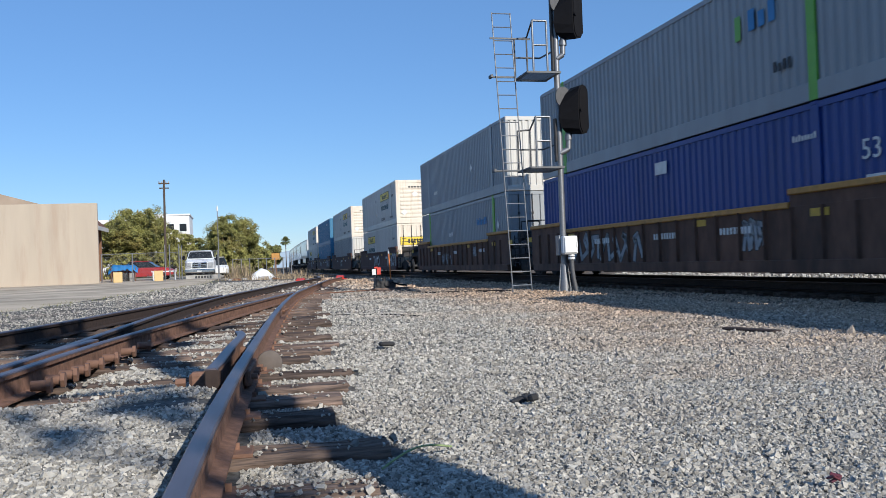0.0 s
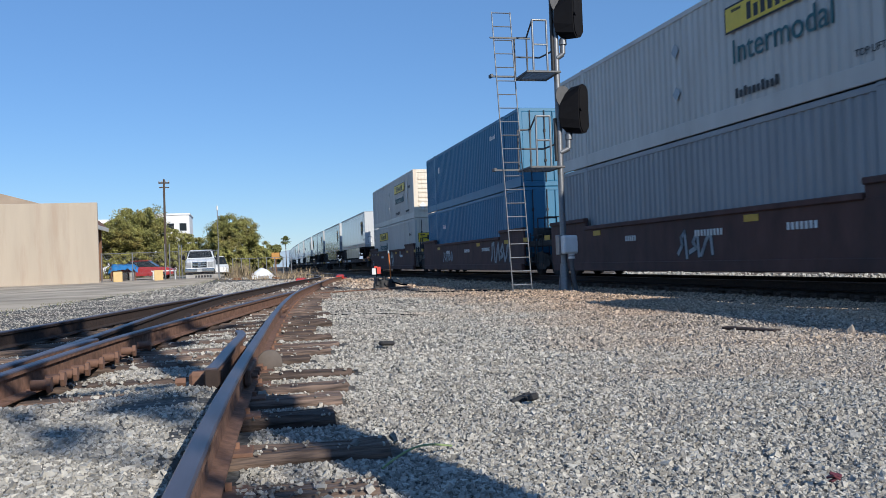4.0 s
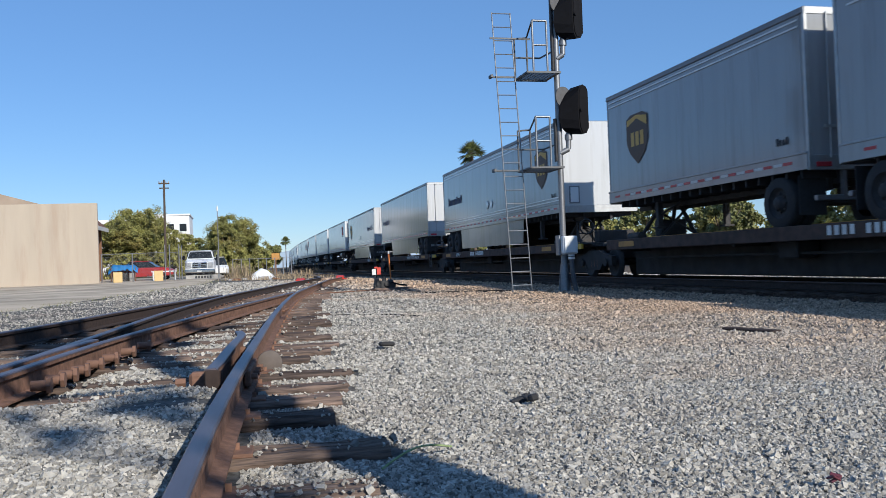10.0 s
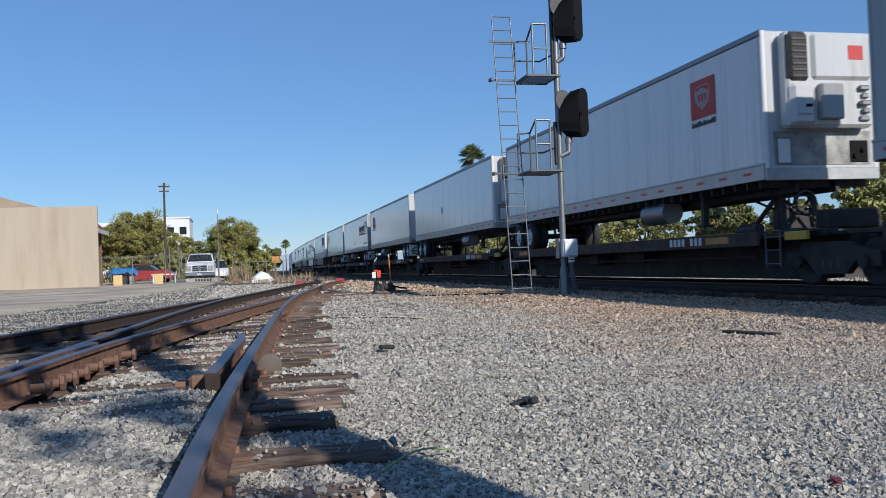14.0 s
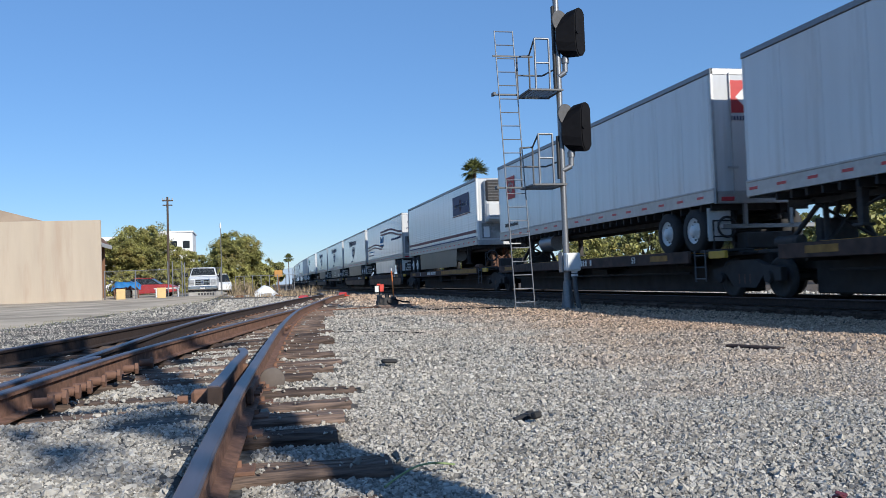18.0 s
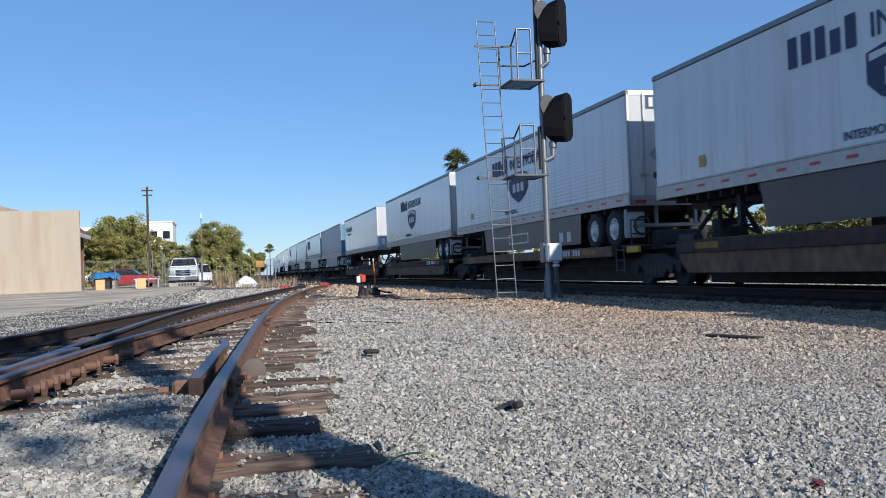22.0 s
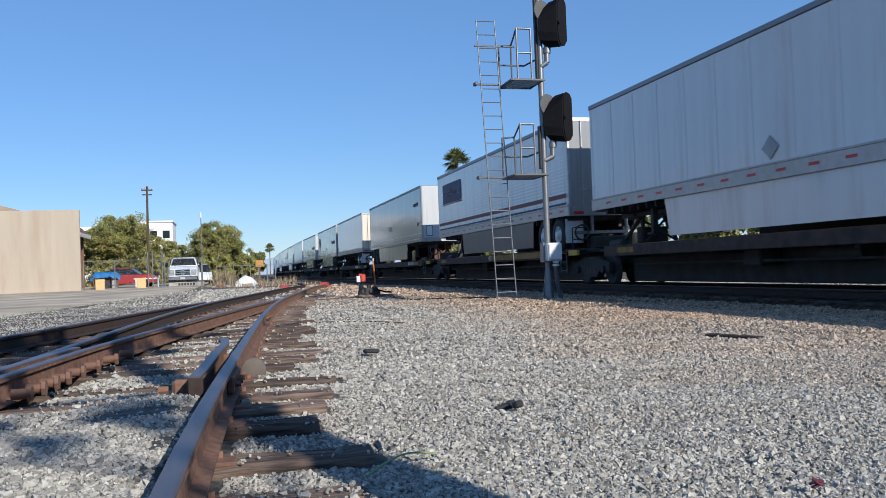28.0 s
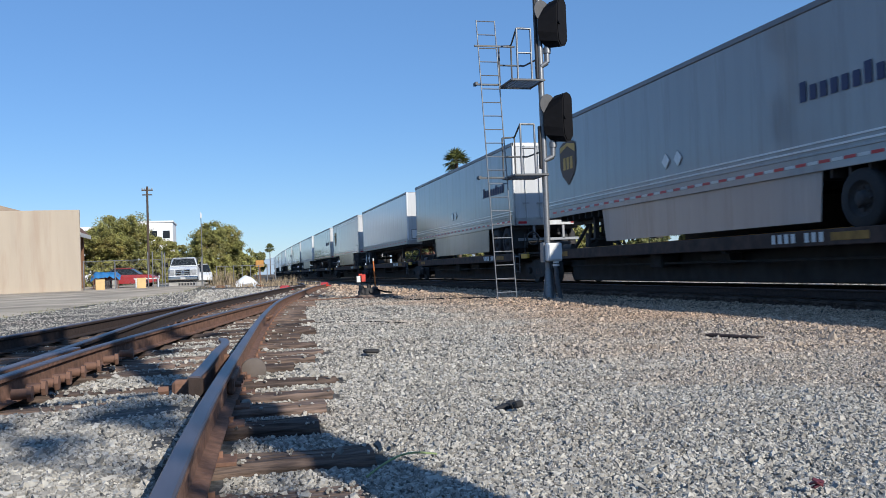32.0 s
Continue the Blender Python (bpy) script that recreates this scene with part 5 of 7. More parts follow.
# B
well_car(29.45, 50.6, 1.85, 18.0, True, ((6.0, 0.8, 0.5, 0.45, 3), (10.5, 0.5, 2.2, 0.5, 4)))
container(31.3, Z1, "cont_grey", "doors", "weathered grey corrugated container with lime green post", (("bars", 3.0, Z1 + 1.8, 1.6, 0.3, "ink_blue"), ("diamond", 1.2, Z1 + 1.5, 0.34, 0.34, "ink_white"), ("bars", 9.0, Z1 + 1.5, 0.8, 0.2, "ink_white")), posts="green")
container(31.3, Z2, "cont_grey", "vribs", "weathered grey corrugated container with a pale end", (("diamond", 5.0, Z2 + 1.3, 0.34, 0.34, "ink_white"), ("bars", 12.0, Z2 + 0.9, 0.8, 0.18, "ink_white")))
# C
well_car(53.6, 74.1, 2.1, 18.25, False, (("AHOY", 5.3, 0.5, 0.8, 1.2), ("TWO", 11.6, 0.52, 0.72, 1.2)))
container(55.7, Z1, "cont_white", "white_doors", JB, jb_marks(Z1, 9.65, False))
container(55.7, Z2, "cont_white", "ribs", JB + " and a pale end", jb_marks(Z2, 2.75, True))
# D, E, F
well_car(77.8, 98.05, 2.1, 18.25, False, ((9.0, 0.5, 1.6, 0.6, 8),))
container(79.9, Z1, "cont_grey", "vribs", "pale grey corrugated container low in a well car")
container(79.9, Z2, "cont_white", "ribs", JB + " and a rust-streaked end", jb_marks(Z2, 2.75, True))
well_car(98.05, 118.2, 1.95, 18.1, False, ((3.0, 0.5, 2.6, 0.8, 9), (12.0, 0.6, 2.0, 0.5, 10)))
container(100.05, Z1, "cont_teal", "doors", "mid-blue corrugated container low in a well car", (("bars", 12.0, Z1 + 1.9, 0.6, 0.2, "ink_white"),))
container(100.05, Z2, "cont_teal", "doors", "mid-blue corrugated container stacked on a blue one", (("plate", 13.0, Z2 + 1.9, 0.3, 0.3, "ink_white"), ("bars", 3.0, Z2 + 2.2, 0.8, 0.18, "ink_white")))
F = well_car(118.2, 138.6, 1.95, 18.1, False, ((8.3, 0.42, 2.0, 0.98, 11), (5.6, 0.95, 0.6, 0.5, 12)))
part("lettering", text_mesh("53", 0.68), "graffiti", F, "chalky sprayed number", pose(-1.516, 17.75, 0.36, 0, 0, -90))
for k, w in enumerate(("53", "48", "45")):
    part("lettering", text_mesh(w, 0.17), "ink_white", F, m=pose(-1.516, 17.85 - k * 0.72, 1.2, 0, 0, -90))
container(120.1, Z1, "cont_white", "white_doors", JB, jb_marks(Z1, 9.65, False))
container(120.1, Z2, "cont_white", "ribs", JB + " and a rust-streaked end", jb_marks(Z2, 2.75, True))

# trailers
UP = "grey dry-van trailer with brown shield emblem"
FR = "grey dry-van trailer with dark lettering"
def ups(L, front):
    return (("shield", 1.25 if front else L - 2.45, 2.98, 1.2, 1.3, "ink_brown"), ("bars", 0.55, 2.6, 0.4, 0.14, "ink_black"), ("plate", 0.15, 4.68, L - 0.3, 0.035, "trailer_white"), ("plate", 0.15, 4.8, L - 0.3, 0.035, "trailer_white"))
def frt(L, near, y=1.05):
    return (("bars", y if near else L - 3.4, 3.34, 2.65, 0.36, "ink_navy"), ("diamond", 7.75, 2.75, 0.36, 0.36, "trailer_white"), ("diamond", 8.3, 2.75, 0.36, 0.36, "trailer_white"), ("plate", 0.1, 2.46, L - 0.2, 0.035, "trailer_white"), ("plate", 0.1, 2.56, L - 0.2, 0.035, "trailer_white"))
L53 = 16.15
TR = [
    (141.35, 16.9, True, "plate", "trailer_pale", UP, ups(L53, True), True, {}),
    (160.7, 16.7, True, "plate", "trailer_grey", UP, ups(L53, True), True, {"lower": "trailer_lower"}),
    (179.8, 8.8, True, "plate", "trailer_grey", "short grey pup trailer with shield emblem", ups(8.6, True), False, {"lower": "trailer_lower"}),
    (189.4, 8.6, False, "plate", "trailer_grey", "short grey pup trailer with shield emblem", ups(8.6, False), False, {"doors": "trailer_grey"}),
    (201.6, 16.4, True, "plate", "trailer_grey", UP + " and dark lettering", ups(L53, True) + frt(L53, False), True, {}),
    (221.9, L53, False, "plate", "trailer_grey", FR + " and white doors", frt(L53, False)[:1], True, {}),
    (241.7, 16.5, False, "plate", "trailer_grey", FR + " and shield emblem", ups(L53, False)[:1] + frt(L53, True), True, {"lower": "trailer_lower"}),
    (261.1, 16.6, True, "plate", "trailer_white", "white refrigerated trailer with red emblem", (("plate", 1.7, 3.68, 1.0, 0.85, "ink_red"), ("shield", 1.9, 3.85, 0.6, 0.55, "ink_white", "ink_red"), ("bars", 1.7, 3.5, 1.0, 0.12, "ink_black")), False, {"reefer": True}),
    (279.7, L53, True, "plate", "trailer_white", "white refrigerated trailer with small markings", (("diamond", 9.0, 3.2, 0.4, 0.4, "trailer_grey"),), False, {"reefer": True}),
    (297.7, L53, False, "plate", "trailer_white", "cream refrigerated trailer with red emblem", (("plate", 13.75, 3.62, 1.0, 0.85, "ink_red"), ("shield", 13.95, 3.8, 0.6, 0.55, "ink_white", "ink_red"), ("bars", 13.75, 3.44, 1.0, 0.12, "ink_black")), False, {"tank": True}),
    (315.75, 16.5, False, "plate", "trailer_white", "white trailer with large red lettering", (("bars", 1.75, 3.72, 3.4, 0.56, "maroon"), ("plate", 1.9, 3.42, 3.3, 0.14, "ink_red"), ("plate", 0.5, 3.62, 4.7, 0.05, "ink_navy"), ("bars", 0.55, 3.44, 1.3, 0.1, "ink_navy"), ("shield", 0.55, 3.7, 1.1, 0.75, "trailer_grey", "ink_navy"), ("diamond", 8.4, 2.7, 0.34, 0.34, "trailer_grey"), ("bars", 0.5, 2.62, 2.2, 0.1, "ink_blue")), False, {"tank": True, "doors": "trailer_grey"}),
    (333.45, L53, False, "plate", "trailer_white", "white trailer with red emblem", (("plate", 14.0, 3.6, 1.0, 0.85, "ink_red"), ("shield", 14.2, 3.78, 0.6, 0.55, "ink_white", "ink_red"), ("bars", 13.8, 2.55, 1.6, 0.13, "ink_black")), False, {"tank": True}),
    (353.0, L53, True, "ribbed", "trailer_white", "white refrigerated trailer with navy sign and stripes", (("plate", 1.25, 3.65, 3.1, 0.9, "ink_navy"), ("bars", 1.6, 3.98, 2.4, 0.2, "ink_white"), ("plate", 2.7, 3.78, 0.3, 0.55, "maroon"), ("plate", 1.15, 3.58, 3.3, 0.04, "maroon"), ("plate", 0.2, 2.62, L53 - 0.4, 0.13, "maroon"), ("plate", 0.2, 2.42, L53 - 0.4, 0.06, "ink_navy")), "skirt_dark", {"reefer": True}),
    (371.5, L53, False, "ribbed", "trailer_white", "white trailer with maroon waves and blue letters", (("wave", 0.1, 3.78, 5.0, 0.12, "maroon", 0.42), ("wave", 5.1, 4.2, 4.0, 0.12, "maroon", 0.0), ("wave", 0.1, 3.55, 5.0, 0.12, "maroon", 0.4), ("wave", 5.1, 3.95, 4.0, 0.12, "maroon", 0.05), ("wave", 8.0, 3.1, 4.0, 0.11, "maroon", 0.3), ("wave", 12.0, 3.4, 4.1, 0.11, "maroon", -0.1), ("wave", 8.4, 2.95, 4.0, 0.09, "maroon", 0.25), ("wave", 12.4, 3.2, 3.7, 0.09, "maroon", -0.12), ("bars", 12.4, 2.92, 2.9, 0.08, "ink_blue"), ("bars", 12.9, 2.66, 2.6, 0.07, "ink_navy"), ("bars", 7.75, 3.45, 1.6, 0.5, "ink_blue"), ("bars", 7.75, 3.22, 1.6, 0.12, "ink_blue"), ("words", 4.3, 3.42, 1.05, 0.14, "ink_navy", "TEMPERATURE CONTROL PROFESSIONALS")), "trailer_white", {}),
]
PRM = (("bars", 9.55, 4.0, 1.85, 0.55, "ink_navy"), ("words", 9.3, 4.05, 0.95, 0.42, "ink_navy", "INTERMODAL"), ("shield", 7.5, 2.85, 1.9, 1.05, "ink_navy", "ink_white"), ("words", 10.0, 2.5, 1.0, 0.16, "ink_navy", "INTERMODAL"), ("plate", 14.2, 2.62, 0.25, 0.25, "ink_gold"))
for i, s in enumerate((389.2, 407.0, 424.85)):
    TR.append((s, (16.4, 16.8, L53)[i], False, "plate" if i < 1 else "ribbed", "trailer_white", "white trailer with navy lettering and shield", PRM + ((("skirt_plate", 7.7, 1.4, 2.1, 0.36, "ink_white"), ("skirt_plate", 7.8, 1.45, 1.9, 0.26, "skirt_dark", "proud"), ("skirt_plate", 9.2, 1.48, 0.35, 0.2, "green", "proud"), ("skirt_plate", 4.0, 1.3, 0.3, 0.3, "ink_white"), ("skirt_plate", 4.6, 1.3, 0.3, 0.3, "ink_white")) if i == 1 else ()), "skirt_dark", {"tank": i == 1}))
STV = (("plate", 11.95, 3.6, 3.2, 0.9, "ink_navy"), ("bars", 12.3, 3.93, 2.4, 0.2, "ink_white"), ("plate", 13.4, 3.73, 0.3, 0.55, "maroon"), ("plate", 11.85, 3.53, 3.4, 0.04, "maroon"), ("plate", 0.2, 2.62, L53 - 0.4, 0.13, "maroon"), ("plate", 0.2, 2.42, L53 - 0.4, 0.06, "ink_navy"))
TR += [
    (444.6, L53, True, "plate", "trailer_white", "plain white trailer with green lettering", (("bars", 12.1, 3.95, 3.0, 0.44, "ink_green"), ("words", 14.3, 3.66, 1.0, 0.15, "ink_navy", "TRAILER LEASING")), False, {}),
    # doors are plain blue; only the sun brightens their top
    (463.6, 16.4, False, "plate", "trailer_blue", "steel-blue trailer with steel-blue rear doors", (), "trailer_blue", {"doors": "trailer_blue"}),
    (481.0, L53, False, "ribbed", "trailer_white", "white ribbed trailer with navy sign and stripes", STV, "trailer_white", {}),
    (498.5, 16.4, False, "posts", "trailer_white", "white post-sided trailer with skirt", (("diamond", 8.0, 2.45, 0.5, 0.46, "trailer_grey"), ("diamond", 1.4, 2.9, 0.34, 0.34, "ink_black")), "trailer_white", {"doors": "trailer_grey"}),
    (516.55, L53, False, "ribbed", "trailer_white", "white ribbed trailer with navy sign and stripes", STV, "skirt_dark", {"doors": "trailer_grey"}),
    (536.45, 16.5, True, "plate", "trailer_grey", "grey trailer with small navy lettering", (("bars", 0.75, 4.0, 1.2, 0.22, "ink_navy"), ("plate", 0.1, 2.5, L53 - 0.2, 0.02, "trailer_white"), ("diamond", 8.4, 3.0, 0.34, 0.34, "trailer_white"), ("diamond", 9.0, 3.0, 0.34, 0.34, "trailer_white"), ("bars", 0.7, 2.95, 0.35, 0.16, "ink_black")), True, {}),
    (556.8, 14.4, False, "smooth", "trailer_white", "plain white trailer with white doors", (), False, {"doors": "cont_end"}),
    (572.6, L53, False, "plate", "trailer_grey", FR + " and shield emblem", ups(L53, False)[:1] + frt(L53, True), True, {"lower": "trailer_lower", "doors": "trailer_grey"}),
]
END_MARKS = {
    315.75: (("diamond", -0.95, 3.95, 0.5, 0.55, "trailer_lower"), ("bars", -0.85, 3.5, 1.0, 0.16, "ink_navy"), ("bars", -1.0, 3.26, 1.3, 0.2, "ink_navy"), ("plate", -0.9, 2.85, 0.45, 0.2, "ink_navy"), ("bars", -1.05, 4.72, 0.9, 0.2, "maroon")),
    333.45: (("plate", -0.85, 4.05, 0.8, 0.72, "ink_red"), ("diamond", -0.7, 4.15, 0.5, 0.5, "ink_white"), ("bars", -0.85, 3.88, 0.8, 0.1, "ink_navy")),
    371.5: (("words", -0.95, 4.35, 1.0, 0.13, "ink_navy", "TEMPERATURE"), ("words", -0.8, 4.15, 1.0, 0.13, "ink_navy", "CONTROL"), ("words", -1.0, 3.95, 1.0, 0.13, "ink_navy", "PROFESSIONALS"), ("bars", -0.8, 3.7, 0.9, 0.1, "ink_navy"), ("plate", -1.12, 2.4, 1.05, 1.1, "trailer_lower"), ("plate", -1.0, 3.28, 0.9, 0.14, "maroon"), ("plate", -1.0, 3.08, 0.9, 0.14, "maroon"), ("diamond", -0.75, 2.55, 0.42, 0.42, "ink_gold")),
    407.0: (("plate", -0.75, 4.55, 0.7, 0.34, "ink_navy"), ("bars", -0.7, 4.6, 0.6, 0.24, "ink_white"), ("diamond", -0.7, 3.1, 0.55, 0.55, "trailer_grey"), ("plate", -0.6, 2.75, 0.4, 0.16, "maroon")),
    141.35: (("bars", -0.25, 4.6, 0.62, 0.17, "ink_black"), ("bars", 0.85, 4.6, 0.16, 0.14, "ink_black")),
    444.6: (("bars", 0.1, 4.45, 0.75, 0.2, "ink_green"), ("bars", 0.15, 4.28, 0.65, 0.09, "ink_navy"), ("bars", 0.6, 4.75, 0.4, 0.1, "ink_black")),
    536.45: (("bars", -0.3, 4.6, 0.62, 0.17, "ink_black"),),
}
s = 592.0
for i in range(12):
    front = i % 3 == 1
    TR.append((s, L53, front, "plate", ("trailer_grey", "trailer_white", "trailer_grey")[i % 3], (FR, "plain white dry-van trailer", UP)[i % 3], (frt(L53, True), (), ups(L53, front))[i % 3], i % 2 == 0, {}))
    s += 18.6
for s, L, front, style, paint, label, marks, skirt, more in TR:
    grey = paint in ("trailer_grey", "trailer_pale")
    box = trailer(s, L, front, "smooth" if grey and style == "plate" else style, paint, label, marks, skirt, rim="chassis" if grey else "rust" if "waves" in label else "box_white", **more)
    for mk in END_MARKS.get(s, ()):
        mark_end(box, *mk)

# spine car platforms, joint to joint
ENDS = [138.6]
for a, b in zip(TR, TR[1:]):
    if a[1] < 10 and b[1] < 10:
        continue
    ENDS.append((a[0] + a[1] + b[0]) / 2)
ENDS.append(TR[-1][0] + TR[-1][1] + 1.0)
# lettering along the decks: (metres down the train, words, or the width of a row of plain bars)
DECK = ((155.7, "2-28/157"), (153.05, 2.3), (174.6, "TWIN 28-ALL PURPOSE SPINE CAR"), (227.9, "TWIN 28-ALL PURPOSE SPINE CAR"), (188.85, 2.3), (215.4, "2-28/157"), (212.8, 2.2), (458.0, 2.2), (453.4, "53'"), (524.5, "53'"), (429.5, 1.7), (365.5, "53'"), (363.5, 2.2), (341.2, 1.1), (337.5, "53"))
for k, (a, b) in enumerate(zip(ENDS, ENDS[1:])):
    on = [t for t in TR if a <= t[0] < b]
    hs = [(t[0] - a + 1.0) if t[2] else (t[0] + t[1] - 1.0 - a) for t in on]
    spine_car(a, b, [(s - a, w) for s, w in DECK if a + 1 < s < b], hs[0], hs[1] if len(hs) > 1 else None)


# ---- asphalt lot ----
def lot_edge(y):
    return float(np.interp(y, (8, 20, 36, 52, 62, 70), (-7.6, -5.3, -3.6, -1.9, -1.6, -1.4)))


g = Geo()
ys, us = list(np.arange(8, 110, 2.0)), [0, 0.02, 0.05, 0.1, 0.2, 0.35, 0.55, 0.8, 1.0]
wob = [0.35 * noise.noise((y * 0.5, 7, 0)) for y in ys]
g.add([(lot_edge(y) + w - u * 55, y, gz(lot_edge(y) + w - u * 55, y) + (0.035 if u else 0.0)) for y, w in zip(ys, wob) for u in us],
      [(j * len(us) + i + 1, j * len(us) + i, (j + 1) * len(us) + i, (j + 1) * len(us) + i + 1) for j in range(len(ys) - 1) for i in range(len(us) - 1)], True)
tagged(part("parking_lot", g, "asphalt"), "old grey asphalt yard with cracks and patches", "pavement", kind="structure")
# ---- signal mast ----
sig = thing("railway_signal", "galvanised signal mast with two black signal heads", "signal", m=pose(6.94, 17.65, 0))
part("mast", Geo().cyl((0, 0, 0.25), (0, 0, 6.75), 0.066, 16).cyl((0, 0, 6.75), (0, 0, 6.8), 0.08, 12), "galv", sig)
g = Geo().cyl((0, 0, -0.2), (0, 0, -0.1), 0.2, 12).cyl((0, 0, -0.1), (0, 0, 0.5), 0.12, 12, 0.075)
for k in range(4):
    w = k * math.pi / 2 + 0.4
    g.cyl((0.17 * math.cos(w), 0.17 * math.sin(w), -0.12), (0.17 * math.cos(w), 0.17 * math.sin(w), -0.03), 0.022, 6)
for s in (-1, 1):
    g.prism([(s * 0.04, -0.1), (s * 0.15, -0.1), (s * 0.08, 0.5), (s * 0.04, 0.5)], 1, -0.01, 0.01)
part("mast_base", g, "galv", sig, "bolted flared base")
jb = part("junction_box", Geo().box(-0.11, -0.3, 0.70, 0.22, -0.1, 1.1, 0.025), "box_white", sig, "white junction box")
part("box_lid", Geo().box(-0.09, -0.32, 0.73, 0.2, -0.295, 1.07, 0.012).box(0.17, -0.33, 0.85, 0.205, -0.31, 0.97, 0.005), "box_white", jb)
part("box_bracket", Geo().box(-0.15, -0.12, 0.68, -0.11, 0.09, 1.12, 0.01).box(0.1, -0.12, 0.76, 0.14, 0.1, 0.82, 0.01), "galv", jb)
part("conduit", Geo().cyl((0.1, -0.2, 0.70), (0.1, -0.2, 0.56), 0.06, 12).pipe([(0.1, -0.2, 0.6), (0.105, -0.2, 0.38), (0.13, -0.2, 0.16), (0.19, -0.2, -0.16)], 0.05, 12), "galv_dull", sig, "bent grey cable conduit")
part("conduit_coupling", Geo().cyl((0.1, -0.2, 0.71), (0.1, -0.2, 0.66), 0.07, 12).cyl((0.1, -0.2, 0.64), (0.1, -0.2, 0.59), 0.075, 12), "box_white", sig, "white conduit coupling")
part("mast_strip", Geo().box(-0.11, -0.05, 4.75, -0.066, 0.05, 6.6, 0.01), "chassis", sig, "dark cable duct")
part("mast_strip", Geo().box(-0.11, -0.05, 2.75, -0.066, 0.05, 3.7, 0.01), "chassis", sig, "dark cable duct")


def signal_head(z, dx):
    out = [(-0.01 + 0.235 * math.cos(k * math.pi / 14), 0.28 + 0.235 * math.sin(k * math.pi / 14)) for k in range(28)]
    m = pose(dx, -0.05, z, 0, 0, 22)
    # grey rather than black: sunlight on the backboard is put into its colour
    hd = part("backboard", Geo().prism([(a - 0.06, b) for a, b in out], 1, -0.012, 0.012), "head_grey", sig, "round grey-black signal backboard", m)
    # a housing that tapers from the backboard to a narrow arched rear door
    A = [(0.28, -0.3), (0.28, 0.3), (0.22, 0.45), (0.12, 0.49), (-0.04, 0.34), (-0.22, 0.08), (-0.25, -0.2), (-0.2, -0.4), (-0.06, -0.5), (0.1, -0.53), (0.22, -0.46)]
    B = [(0.32, -0.42), (0.32, 0.38), (0.27, 0.48), (0.17, 0.52), (0.08, 0.48), (0.03, 0.36), (0.01, 0.0), (0.02, -0.28), (0.04, -0.46), (0.11, -0.58), (0.24, -0.54)]
    n = len(A)
    g = Geo().add([(x, -0.03, z_) for x, z_ in A] + [(x, -0.36, z_) for x, z_ in B], [(i, (i + 1) % n, n + (i + 1) % n, n + i) for i in range(n)] + [tuple(range(n))[::-1], tuple(range(n, 2 * n))])
    part("lamp_housing", g, "black", hd, "black lamp housing")
    g = Geo()
    C = [(0.17 + (x - 0.17) * 0.86, z_ * 0.92) for x, z_ in B]
    g.add([(x, -0.352, z_) for x, z_ in C] + [(x, -0.378, z_) for x, z_ in C], [(i, (i + 1) % n, n + (i + 1) % n, n + i) for i in range(n)] + [tuple(range(n))[::-1], tuple(range(n, 2 * n))])
    g.cyl((0.07, -0.37, -0.05), (0.07, -0.41, -0.05), 0.035, 8)
    part("housing_door", g, "black", hd)
    for zz in (-0.27, 0.05, 0.33):
        g = Geo()
        vs, k = [], 12
        for i in range(k + 1):
            w = math.pi * 1.25 * i / k - 0.4
            for yy, r in ((0.012, 0.13), (0.1 - 0.05 * abs(i / k - 0.5), 0.125)):
                vs.append((r * math.cos(w), yy, zz + r * math.sin(w)))
        g.add(vs, [(2 * i, 2 * i + 1, 2 * i + 3, 2 * i + 2) for i in range(k)], True)
        g.add([(p[0] * 0.96, p[1], (p[2] - zz) * 0.96 + zz) for p in vs], [(2 * i, 2 * i + 2, 2 * i + 3, 2 * i + 1) for i in range(k)], True)
        part("sun_hood", g, "black", hd)
    arm = part("arm", Geo().pipe([(0, -0.02, z - 0.95), (dx + 0.02, -0.05, z - 0.86), (dx + 0.03, -0.05, z - 0.5)], 0.06, 12), "galv", sig, "bent pipe arm")
    part("collar", Geo().cyl((dx + 0.03, -0.05, z - 0.66), (dx + 0.03, -0.05, z - 0.54), 0.085, 14), "galv", arm)


signal_head(3.88, 0.17)
signal_head(5.97, 0.12)


